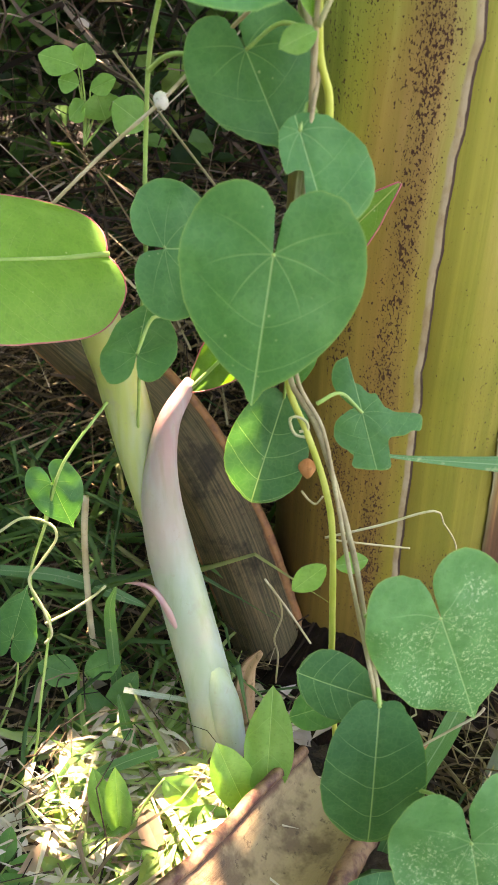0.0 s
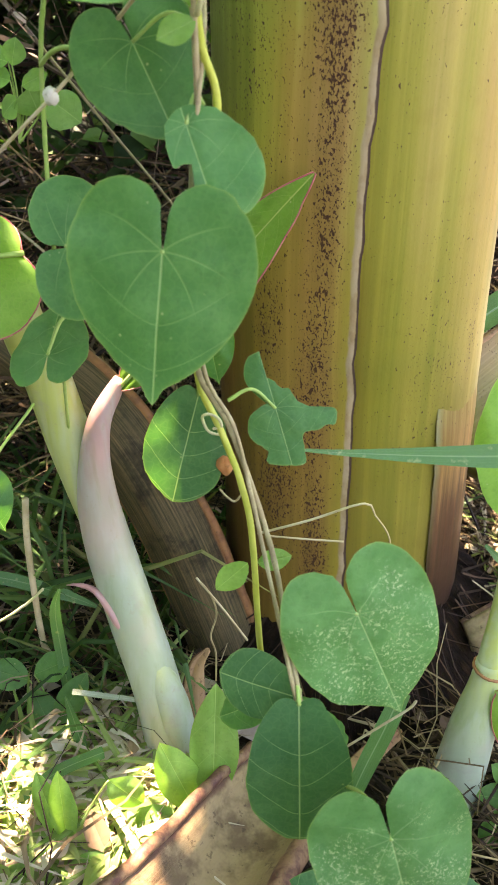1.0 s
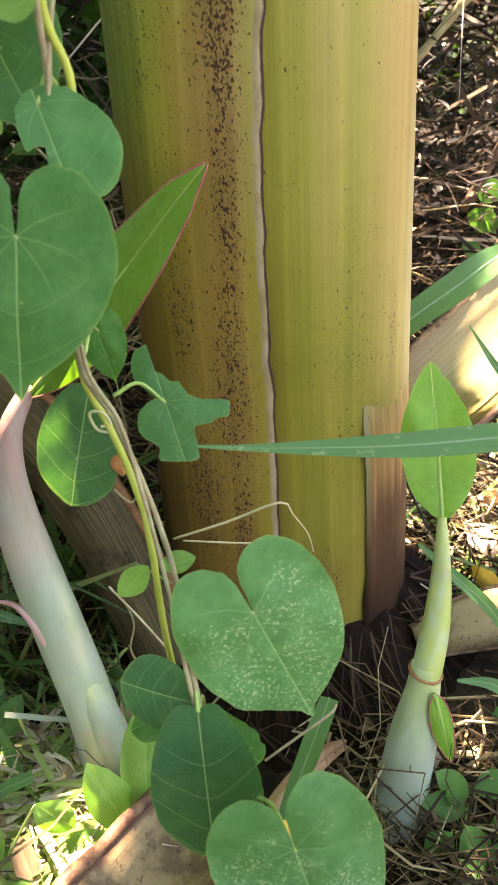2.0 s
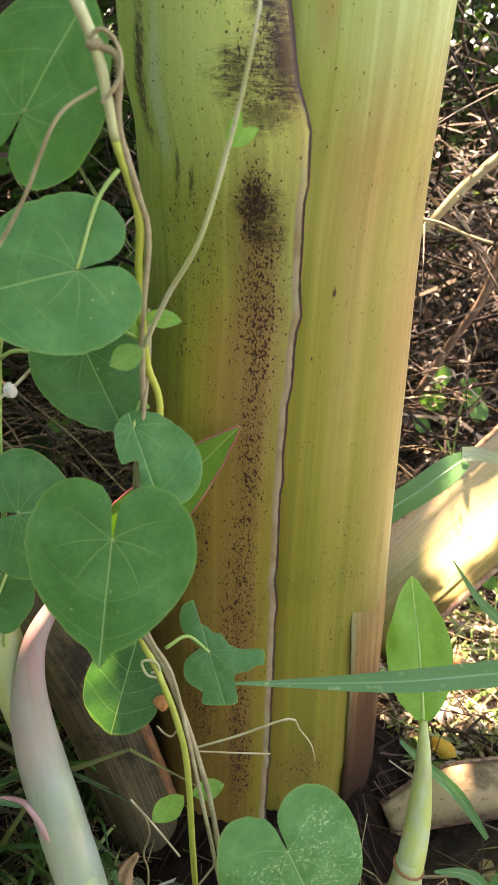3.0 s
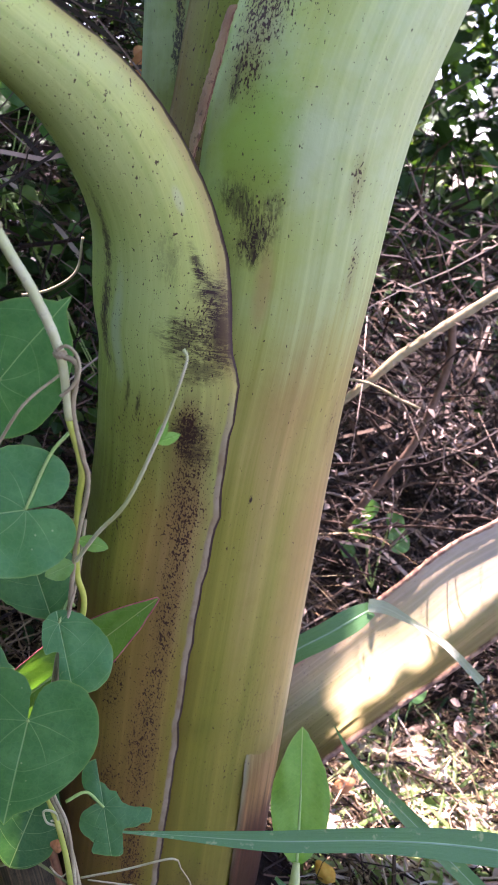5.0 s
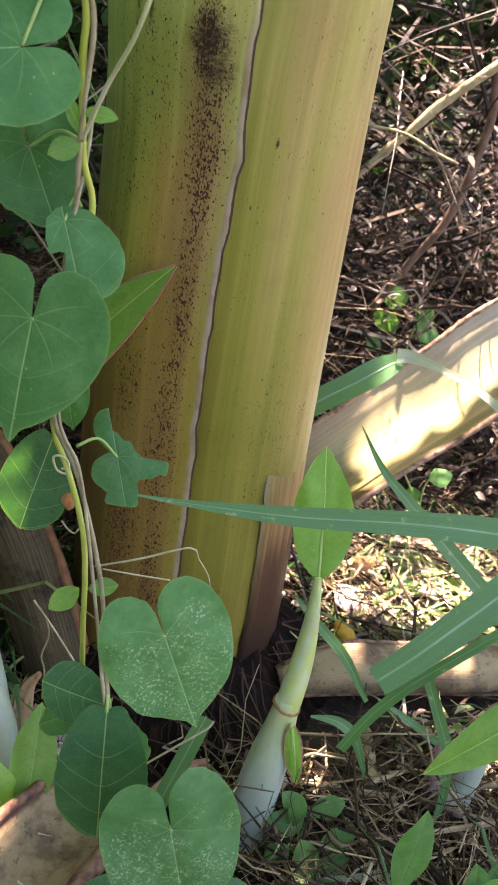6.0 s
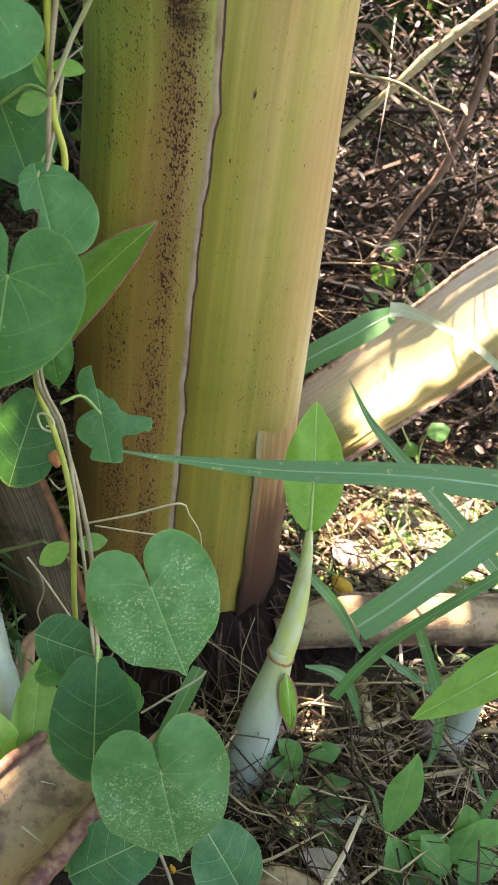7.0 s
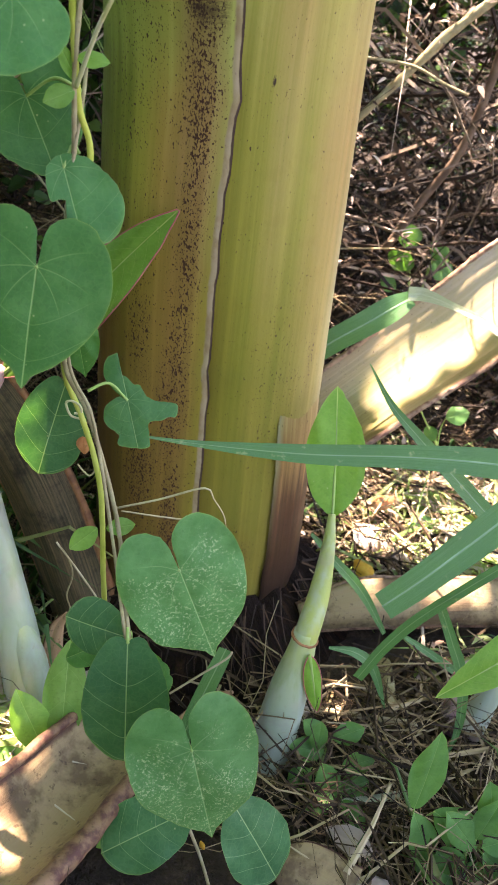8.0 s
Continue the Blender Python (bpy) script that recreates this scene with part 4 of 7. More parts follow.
def corm():
    """The rotting foot: a spreading mound of old sheath stumps, one lapped over the other round the stem."""
    verts, faces, uvs = [], [], []
    n, m = 26, 150
    for i in range(n):
        f = i / (n - 1)
        for j in range(m):
            a = 2 * math.pi * j / m
            lap = (a * 3.2 / math.pi + 1.6 * f) % 1.0
            k = 0.126 + 0.109 * f ** 1.25 + 0.016 * lap * (0.4 + f) + 0.010 * noise.noise((math.cos(a) * 4, math.sin(a) * 4, f * 3)) + 0.006 * noise.noise((math.cos(a) * 26, math.sin(a) * 26, f * 5))
            z = 0.055 - 0.115 * f + 0.010 * noise.noise((math.cos(a) * 6, math.sin(a) * 6, 4.0))
            verts.append((0.178 + k * math.cos(a), 0.802 + k * math.sin(a), z))
            uvs.append((j / m * 6, f))
    for i in range(n - 1):
        for j in range(m):
            k = (j + 1) % m
            faces.append((i * m + k, i * m + j, (i + 1) * m + j, (i + 1) * m + k))
    return mesh_of("corm", verts, faces, uvs)


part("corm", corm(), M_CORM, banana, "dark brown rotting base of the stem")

def base_fibres():
    heap = Heap()
    g = random.Random(21)
    for _ in range(46):
        a = g.uniform(-2.9, 0.3)
        p = np.array((0.178 + 0.150 * math.cos(a), 0.802 + 0.150 * math.sin(a), g.uniform(0.03, 0.05)))
        out = np.array((math.cos(a), math.sin(a), 0.0))
        side = np.array((-math.sin(a), math.cos(a), 0.0)) * g.gauss(0, 0.02)
        heap.blade([p, p + out * 0.020 + side + np.array((0, 0, -0.02)), p + out * 0.045 + side * 2 + np.array((0, 0, -0.035)), p + out * 0.075 + side * 2 + np.array((0, 0, -0.065))], g.uniform(0.001, 0.005), out)
    return heap.mesh()


part("fibre_fringe", base_fibres(), M_FIBRE, banana, "rotting brown fibres hanging round the foot")

# sun flecks fall through gaps cut in unseen blades overhead: (a place, the width of its gap)
FLECKS = [((-0.304, 1.150, 0.407), 0.07), ((-0.274, 1.200, 0.493), 0.05), ((-0.221, 0.800, 0.130), 0.03), ((-0.038, 0.465, -0.030), 0.052), ((-0.022, 0.425, -0.030), 0.050), ((-0.105, 0.420, -0.030), 0.040), ((-0.005, 0.345, 0.030), 0.028), ((-0.085, 0.432, -0.030), 0.040), ((-0.050, 0.420, -0.030), 0.045), ((-0.180, 0.455, -0.030), 0.034), ((-0.200, 0.500, -0.030), 0.034), ((-0.178, 0.425, -0.030), 0.026), ((-0.035, 0.385, -0.030), 0.035), ((-0.160, 0.540, -0.030), 0.022), ((-0.130, 0.560, -0.030), 0.022), ((-0.175, 0.500, -0.030), 0.022),
          ((0.554, 0.977, -0.030), 0.10), ((0.650, 0.960, -0.030), 0.11),
          ((0.419, 0.920, 0.389), 0.022),
          ((0.504, 0.978, -0.030), 0.09), ((0.622, 1.011, -0.030), 0.10), ((0.742, 1.063, -0.030), 0.12), ((0.518, 0.709, -0.030), 0.035), ((0.570, 0.714, -0.030), 0.035), ((0.607, 0.610, -0.030), 0.035),
          ((0.016, 0.420, 0.524), 0.020), ((-0.030, 0.365, 0.020), 0.028), ((-0.114, 0.600, 0.488), 0.010)]
FLECKS += [((0.430 + 0.0125 * k, 0.930 + 0.0045 * k, 0.268 + 0.0058 * k), 0.036) for k in range(22)]
gap_rnd = random.Random(3)
for _ in range(10):
    FLECKS.append(((gap_rnd.uniform(0.42, 1.15), gap_rnd.uniform(1.25, 1.5), gap_rnd.uniform(0.15, 0.8)), gap_rnd.uniform(0.09, 0.15)))
for _ in range(34):
    FLECKS.append(((gap_rnd.uniform(-1.1, 0.2), gap_rnd.uniform(1.5, 2.5), gap_rnd.uniform(0.8, 1.7)), gap_rnd.uniform(0.05, 0.13)))
for _ in range(14):
    FLECKS.append(((gap_rnd.uniform(0.40, 1.1), gap_rnd.uniform(1.2, 1.5), gap_rnd.uniform(0.1, 0.8)), gap_rnd.uniform(0.08, 0.15)))
FLECKS += [((-0.290, 1.400, 1.140), 0.10), ((0.50, 1.05, -0.03), 0.08), ((0.60, 1.08, -0.03), 0.09), ((0.70, 1.00, -0.03), 0.09), ((0.45, 0.95, -0.03), 0.06), ((0.80, 1.05, -0.03), 0.09), ((0.56, 0.88, -0.03), 0.06)]
for _ in range(40):
    FLECKS.append(((gap_rnd.uniform(-1.0, 1.5), gap_rnd.uniform(1.15, 1.8), gap_rnd.uniform(0.0, 0.9)), gap_rnd.uniform(0.02, 0.07)))
for _ in range(60):
    FLECKS.append(((gap_rnd.uniform(0.36, 1.1), gap_rnd.uniform(1.2, 1.7), gap_rnd.uniform(0.2, 1.1)), gap_rnd.uniform(0.02, 0.055)))
for _ in range(8):
    FLECKS.append(((gap_rnd.uniform(0.32, 0.80), gap_rnd.uniform(0.30, 0.72), -0.03), gap_rnd.uniform(0.010, 0.026)))


fleck_at = np.array([p for p, _ in FLECKS])
fleck_gap = np.array([w for _, w in FLECKS])
sun_way = np.array(SUN_DIR)


def shade_blade(mid, width, seed):
    """A big arching unseen blade, added for shade: strips between its side veins, gaps cut towards the flecks."""
    r, length = spline(mid, 64)
    g = random.Random(seed)
    verts, faces, uvs = [], [], []
    for side in (-1, 1):
        i = 0
        while i < 62:
            w = g.choice((2, 3, 4, 5))
            j = min(i + w, 63)
            sag = 0.08
            for a in range(i, j):
                if a + 1 > 63:
                    break
                cells = 12
                for c in range(cells):
                    quad = []
                    for (b, d) in ((a, c), (a + 1, c), (a + 1, c + 1), (a, c + 1)):
                        f = b / 63
                        p = r[b]
                        t = unit(r[min(b + 1, 63)] - r[max(b - 1, 0)])
                        s = unit(np.cross(t, (0, 0, 1))) * side
                        half = width * 0.5 * (math.sin(math.pi * min(1, 0.08 + 0.92 * f) ** 0.8) ** 0.6 + 0.02)
                        e = d / cells
                        q = p + s * half * e * 0.95 + np.array((0, 0, half * (0.30 * e - (0.45 + sag) * e * e))) + t * (0.10 * half * e)
                        quad.append((q, (side * e, f)))
                    centre = sum(v for v, _ in quad) / 4
                    d = centre - fleck_at
                    run = d @ sun_way
                    off = np.linalg.norm(d - run[:, None] * sun_way, axis=1)
                    if np.any((off < fleck_gap) & (run > 0.4)):
                        continue
                    k0 = len(verts)
                    for v, uv in quad:
                        verts.append(v)
                        uvs.append(uv)
                    faces.append((k0, k0 + 1, k0 + 2, k0 + 3))
            i = j
    return mesh_of("leaf_blade", verts, faces, uvs)


# leaves the plant implies but that stay unseen; number and course set for shade
SHADE_BLADES = [
    ([(-0.44, 0.235, 1.325), (-0.80, 0.08, 1.50), (-1.25, -0.10, 1.60), (-1.85, -0.25, 1.42)], 0.55),
    ([(0.53, 0.56, 1.95), (0.86, 0.35, 2.35), (1.20, 0.05, 2.50), (1.5, -0.3, 2.30)], 0.60),
    ([(0.29, 0.72, 2.05), (-0.25, 1.10, 2.55), (-0.9, 1.45, 2.70), (-1.6, 1.80, 2.45)], 0.80),
    ([(0.09, 0.87, 2.25), (-0.45, 0.95, 2.62), (-1.1, 1.05, 2.78), (-1.9, 1.15, 2.45)], 0.85),
    ([(0.25, 0.74, 2.15), (-0.20, 0.50, 2.60), (-0.8, 0.35, 2.75), (-1.5, 0.25, 2.50)], 0.85),
    ([(0.20, 0.80, 2.20), (-0.45, 0.70, 2.82), (-1.2, 0.72, 2.95), (-2.1, 0.72, 2.60)], 0.85),
    ([(0.22, 0.76, 2.20), (0.20, 0.40, 2.70), (0.05, -0.10, 2.85), (-0.2, -0.7, 2.60)], 0.85),
    ([(0.29, 0.72, 2.05), (0.70, 1.20, 2.60), (1.2, 1.6, 2.75), (1.8, 2.0, 2.50)], 0.85),
    ([(0.20, 0.80, 2.20), (0.30, 1.40, 2.70), (0.4, 2.0, 2.80), (0.5, 2.7, 2.50)], 0.85),
    ([(0.25, 0.74, 2.15), (0.90, 0.90, 2.65), (1.5, 1.1, 2.75), (2.2, 1.3, 2.45)], 0.85),
    ([(0.10, 0.87, 2.25), (-0.5, 1.5, 2.75), (-1.2, 2.1, 2.90), (-2.0, 2.6, 2.70)], 0.85),
    ([(0.15, 0.85, 2.25), (-0.12, 1.50, 2.72), (-0.4, 2.2, 2.85), (-0.7, 3.0, 2.60)], 0.90),
    ([(0.20, 0.85, 2.20), (0.70, 1.60, 2.80), (1.2, 2.2, 2.90), (1.8, 2.9, 2.65)], 0.90),
    ([(0.15, 0.85, 2.25), (-0.35, 1.25, 2.80), (-0.9, 1.75, 3.0), (-1.4, 2.4, 2.80)], 0.85),
    ([(0.18, 0.78, 2.20), (-0.15, 0.30, 2.75), (-0.55, -0.15, 2.90), (-1.1, -0.6, 2.60)], 0.80),
    ([(0.10, 0.87, 2.25), (-0.10, 1.16, 2.56), (-0.32, 1.34, 2.62), (-0.70, 1.52, 2.40)], 0.50),
]
for i, (mid, width) in enumerate(SHADE_BLADES):
    blade = part("leaf_blade", shade_blade(mid, width, 40 + i), M_BANANA_LEAF, banana, "broad unseen green banana leaf overhead, added for shade with cut gaps")
    part("midrib", tube(mid, [0.024, 0.018, 0.012, 0.004], 10), M_PETIOLE, blade)

# ---------------------------------------------------------------- rough thicket behind
def sky_gap(x, y, z, k):
    """A break in the hedge: where the open sky shows, and the lane by which the sun reaches one leafy shoot."""
    d = np.array((x + 0.29, y - 1.40, z - 1.13))
    run = d @ sun_way
    if run > 0.03 and np.linalg.norm(d - run * sun_way) < 0.11:
        return True
    return ((x - 0.01 + 0.062 * y) / (0.05 + 0.055 * y)) ** 2 + ((z - 1.15 - 0.165 * y) / (0.05 + 0.075 * y)) ** 2 < k + 0.9 * noise.noise((x * 5, y * 3, z * 5))


def thicket():
    twigs, leaves, dead, far = Heap(), Heap(), Heap(), Heap()
    for _ in range(11500):
        x, y = rnd.uniform(-1.5, 2.2), 1.12 + 1.7 * rnd.random() ** 1.2
        if x > 0.15:
            y += 0.18
        z = ground_z(x, y) + rnd.random() ** 1.5 * (1.35 if x < 0.2 else 1.0)
        a, e, l = rnd.uniform(0, 6.28), rnd.uniform(-0.5, 1.1), rnd.uniform(0.12, 0.5)
        p = np.array((x, y, z))
        pts = [p]
        w = np.array((math.cos(a) * math.cos(e), 0.5 * math.sin(a) * math.cos(e), math.sin(e)))
        for k in range(4):
            w = unit(w + np.array([rnd.gauss(0, 0.25) for _ in range(3)]) + np.array((0, 0, -0.10)))
            pts.append(pts[-1] + w * l / 4)
        twigs.strand(pts, rnd.choice((0.0010, 0.0014, 0.0022, 0.0045)))
    for _ in range(45000):
        x, y = rnd.uniform(-2.6, 3.2), 1.35 + 2.8 * rnd.random()
        z = ground_z(x, y) + 0.10 + (1.15 + 0.95 * (y - 1.45)) * rnd.random()
        if noise.noise((x * 1.7, y * 1.3, z * 1.9)) < -0.12 + 0.10 * (z > 1.3) + (0.9 if x > -0.25 and y < 2.3 else 0.0):
            continue
        if sky_gap(x, y, z, 0.12):
            continue
        a = rnd.uniform(0, 6.28)
        l = rnd.uniform(0.03, 0.085)
        leaves.leaf((x, y, z), (math.cos(a), math.sin(a), rnd.uniform(-0.7, 0.3)), (rnd.gauss(0, .4), rnd.gauss(0, .4), 1), l, l * rnd.uniform(0.5, 0.9))
    for _ in range(2200):
        x, y = rnd.uniform(-1.8, 0.2), rnd.uniform(1.5, 3.0)
        p = np.array((x, y, ground_z(x, y) + rnd.uniform(0.6, 1.9)))
        if sky_gap(x, y, p[2], 1.1):
            continue
        pts, w = [p], unit((rnd.gauss(0, 1), rnd.gauss(0, 0.4), rnd.gauss(0.3, 0.8)))
        for k in range(4):
            w = unit(w + np.array([rnd.gauss(0, 0.3) for _ in range(3)]))
            pts.append(pts[-1] + w * rnd.uniform(0.05, 0.14))
        twigs.strand(pts, rnd.choice((0.0012, 0.002, 0.003, 0.005)))
    for _ in range(13000):
        x, y = rnd.uniform(-1.2, 0.25), rnd.uniform(1.45, 2.8)
        z = ground_z(x, y) + rnd.uniform(0.25, 2.0)
        if noise.noise((x * 2.6, y * 2.0, z * 2.6 + 9.0)) < 0.12 - 0.2 * (z > 1.2) or sky_gap(x, y, z, 0.1):
            continue
        a, l = rnd.uniform(0, 6.28), rnd.uniform(0.04, 0.10)
        leaves.leaf((x, y, z), (math.cos(a), math.sin(a), rnd.uniform(-0.6, 0.2)), (rnd.gauss(0, .4), -0.4 + rnd.gauss(0, .4), 1), l, l * rnd.uniform(0.6, 0.95))
    for _ in range(9000):
        x, y = rnd.uniform(-1.0, 0.12), rnd.uniform(1.15, 1.7)
        z = ground_z(x, y) + rnd.uniform(0.15, 1.35)
        if noise.noise((x * 4.2, y * 3.0, z * 4.2 + 3.0)) < 0.14 or sky_gap(x, y, z, 0.0):
            continue
        a, l = rnd.uniform(0, 6.28), rnd.uniform(0.022, 0.060)
        leaves.leaf((x, y, z), (math.cos(a), math.sin(a), rnd.uniform(-0.7, 0.2)), (rnd.gauss(0, .4), -0.5 + rnd.gauss(0, .4), 1), l, l * rnd.uniform(0.6, 0.95))
    for _ in range(9000):
        x, y = rnd.gauss(0.75, 0.32), rnd.uniform(1.2, 1.6)
        z = ground_z(x, y) + rnd.uniform(0.10, 0.85)
        if noise.noise((x * 7, y * 5, z * 7)) < 0.05:
            continue
        a, l = rnd.uniform(0, 6.28), rnd.uniform(0.008, 0.026)
        dead.leaf((x, y, z), (math.cos(a), math.sin(a), rnd.uniform(-1, 1)), (rnd.gauss(0, 1), rnd.gauss(0, 1), 1), l, l * rnd.uniform(0.14, 0.36))
    for _ in range(4500):
        x, y = rnd.uniform(-1.5, 2.2), 1.1 + 1.5 * rnd.random()
        z = ground_z(x, y) + 0.95 * rnd.random() ** 1.4
        a = rnd.uniform(0, 6.28)
        l = rnd.uniform(0.008, 0.032)
        dead.leaf((x, y, z), (math.cos(a), math.sin(a), rnd.uniform(-1, 1)), (rnd.gauss(0, 1), rnd.gauss(0, 1), 1), l, l * rnd.uniform(0.3, 0.7))
    for _ in range(6400):
        x, y = rnd.uniform(0.3, 2.2), rnd.uniform(1.9, 3.2)
        z = ground_z(x, y) + rnd.uniform(0.7, 2.1)
        a, l = rnd.uniform(0, 6.28), rnd.uniform(0.04, 0.10)
        leaves.leaf((x, y, z), (math.cos(a), math.sin(a), rnd.uniform(-0.9, 0.2)), (rnd.gauss(0, .4), -0.4 + rnd.gauss(0, .4), 1), l, l * rnd.uniform(0.4, 0.8))
    for _ in range(11000):
        x, y = rnd.uniform(-6, 7), rnd.uniform(5, 9)
        z = ground_z(x, y) + 3.4 * rnd.random()
        if noise.noise((x * 0.8, y * 0.6, z * 0.9)) < -0.10 + 0.10 * (z > 2.0) or sky_gap(x, y, z, 0.9):
            continue
        a = rnd.uniform(0, 6.28)
        l = rnd.uniform(0.10, 0.28)
        far.leaf((x, y, z), (math.cos(a), math.sin(a), rnd.uniform(-0.7, 0.3)), (rnd.gauss(0, .4), rnd.gauss(0, .4), 1), l, l * rnd.uniform(0.5, 0.9))
    tagged(part("thicket_twigs", twigs.mesh(), M_TWIG), "tangle of thin dry brown twigs behind the plants", "twigs", kind="stuff")
    tagged(part("thicket_leaves", leaves.mesh(), M_HEDGE_LEAF), "dark green leaves of a scrubby hedge", "leaves", kind="stuff")
    tagged(part("dead_leaves", dead.mesh(), M_DEAD_LEAF), "curled brown dead leaves caught in the twigs", "dead leaves", kind="stuff")
    tagged(part("far_foliage", far.mesh(), M_HEDGE_LEAF), "green foliage of bushes far behind the hedge", "bushes", kind="stuff")


thicket()


# scrub out of view, added to hold off light from the left and behind
def unseen_scrub():
    heap = Heap()
    for _ in range(10000):
        if rnd.random() < 0.5:
            x, y = rnd.uniform(-3.2, -1.5), rnd.uniform(-2.5, 1.6)
        else:
            x, y = rnd.uniform(-3.0, 0.6), rnd.uniform(-3.4, -1.8)
        z = ground_z(x, y) + 2.3 * rnd.random()
        a, l = rnd.uniform(0, 6.28), rnd.uniform(0.08, 0.2)
        heap.leaf((x, y, z), (math.cos(a), math.sin(a), rnd.uniform(-0.7, 0.3)), (rnd.gauss(0, .5), rnd.gauss(0, .5), 1), l, l * rnd.uniform(0.5, 0.9))
    tagged(part("unseen_scrub", heap.mesh(), M_HEDGE_LEAF), "leafy green scrub out of view, added to block light from left and behind", "scrub", kind="stuff")


unseen_scrub()


LYING = [(*(0.108, 0.495), *(-0.099, 0.187), 0.085), (*(0.10, 0.33), *(0.28, 0.33), 0.045), (*(0.304, 0.685), *(0.922, 0.815), 0.05)]


def taken(x, y):
    """Whether a fallen stalk or a low leaf lies at this place."""
    for x0, y0, x1, y1, reach in LYING:
        dx, dy = x1 - x0, y1 - y0
        k = max(0.0, min(1.0, ((x - x0) * dx + (y - y0) * dy) / (dx * dx + dy * dy)))
        if math.hypot(x - x0 - k * dx, y - y0 - k * dy) < reach:
            return True
    return False


def open_spot(x, y):
    """Two sun patches on the ground, brightened by pale litter and hardly any straw."""
    return math.hypot(x + 0.09, y - 0.50) < 0.13 or math.hypot(x - 0.62, y - 0.97) < 0.17


def dry_grass():
    heap = Heap()
    for _ in range(3200):
        x, y = rnd.uniform(-1.3, 0.15), rnd.uniform(0.95, 1.6)
        p = np.array((x, y, ground_z(x, y) + rnd.uniform(0.0, 0.35)))
        a, l = rnd.uniform(0, 6.28), rnd.uniform(0.2, 0.6)
        w = np.array((math.cos(a) * 0.6, math.sin(a) * 0.3, rnd.uniform(0.3, 1.0)))
        pts = [p]
        for k in range(5):
            w = unit(w + np.array((rnd.gauss(0, 0.1), rnd.gauss(0, 0.1), -0.28)))
            pts.append(pts[-1] + w * l / 5)
        if any(k[1] < 0.86 or (k[0] > -0.06 and k[1] < 1.0) for k in pts):
            continue
        heap.strand(pts, rnd.choice((0.0008, 0.0012, 0.0018, 0.0026)))
    tagged(part("dry_grass", heap.mesh(), M_STRAW), "drooping dry grass stems tangled in the undergrowth", "dry grass", kind="stuff")


dry_grass()


def litter():
    straw, turf = Heap(), Heap()
    for k_ in range(17000):
        x, y = (rnd.uniform(-1.2, 1.8), rnd.uniform(0.1, 1.7)) if k_ % 4 else (rnd.uniform(0.15, 1.0), rnd.uniform(0.15, 1.1))
        if math.hypot(x - 0.178, y - 0.80) < 0.21 or taken(x, y) or (open_spot(x, y) and rnd.random() < 0.8):
            continue
        z = ground_z(x, y) + rnd.random() ** 2 * 0.05
        a, e, l = rnd.uniform(0, 6.28), rnd.gauss(0.1, 0.28), rnd.uniform(0.03, 0.20)
        w = np.array((math.cos(a) * math.cos(e), math.sin(a) * math.cos(e), math.sin(e)))
        p = np.array((x, y, z))
        if taken(*(p + w * l)[:2]) or taken(*(p + w * l * 0.5)[:2]):
            continue
        pts = [p, p + w * l * 0.35 + np.array((rnd.gauss(0, .012), rnd.gauss(0, .012), rnd.gauss(0, .008))), p + w * l * 0.7 + np.array((rnd.gauss(0, .014), rnd.gauss(0, .014), rnd.gauss(0, .008))), p + w * l]
        straw.strand(pts, rnd.choice((0.0007, 0.001, 0.0014, 0.0024)))
    for _ in range(2600):
        x, y = rnd.uniform(-1.2, 1.8), rnd.uniform(0.15, 1.8)
        if taken(x, y) or open_spot(x, y) or math.hypot(x - 0.168, y - 0.80) < 0.17 or noise.noise((x * 3, y * 3, 5)) < (0.12 if x > 0.1 else -0.05):
            continue
        z = ground_z(x, y)
        a, l = rnd.uniform(0, 6.28), rnd.uniform(0.05, 0.16)
        w = np.array((math.cos(a), math.sin(a), 0))
        p = np.array((x, y, z))
        lift = rnd.uniform(0.25, 0.9)
        turf.blade([p, p + w * l * 0.35 + np.array((0, 0, l * lift * 0.6)), p + w * l * 0.75 + np.array((0, 0, l * lift * 0.8)), p + w * l * 1.1 + np.array((0, 0, l * lift * 0.55))], rnd.uniform(0.004, 0.011), (0.1, 0, 1))
    for _ in range(260):
        x, y = rnd.uniform(-0.75, -0.02), rnd.uniform(0.66, 1.05)
        if taken(x, y):
            continue
        a, l = rnd.uniform(0, 6.28), rnd.uniform(0.10, 0.30)
        w = np.array((math.cos(a), math.sin(a) * 0.5, 0))
        p = np.array((x, y, ground_z(x, y)))
        lift = rnd.uniform(0.5, 1.1)
        turf.blade([p, p + w * l * 0.3 + np.array((0, 0, l * lift * 0.6)), p + w * l * 0.7 + np.array((0, 0, l * lift * 0.8)), p + w * l * 1.1 + np.array((0, 0, l * lift * 0.5))], rnd.uniform(0.006, 0.014), (0.1, -0.3, 1))
    for _ in range(900):
        x, y = rnd.uniform(0.1, 1.2), rnd.uniform(0.15, 1.15)
        if math.hypot(x - 0.178, y - 0.80) < 0.22 or taken(x, y):
            continue
        a, l = rnd.uniform(0, 6.28), rnd.uniform(0.05, 0.2)
        p = np.array((x, y, ground_z(x, y) + rnd.uniform(0.005, 0.04)))
        w = np.array((math.cos(a), math.sin(a), rnd.gauss(0, 0.12)))
        if taken(*(p + w * l)[:2]) or taken(*(p + w * l * 0.5)[:2]) or math.hypot(p[0] + w[0] * l - 0.168, p[1] + w[1] * l - 0.80) < 0.18:
            continue
        straw.strand([p, p + w * l * 0.5 + np.array((rnd.gauss(0, .012), rnd.gauss(0, .012), 0.004)), p + w * l], rnd.choice((0.002, 0.003, 0.004)), 5)
    brown = Heap()
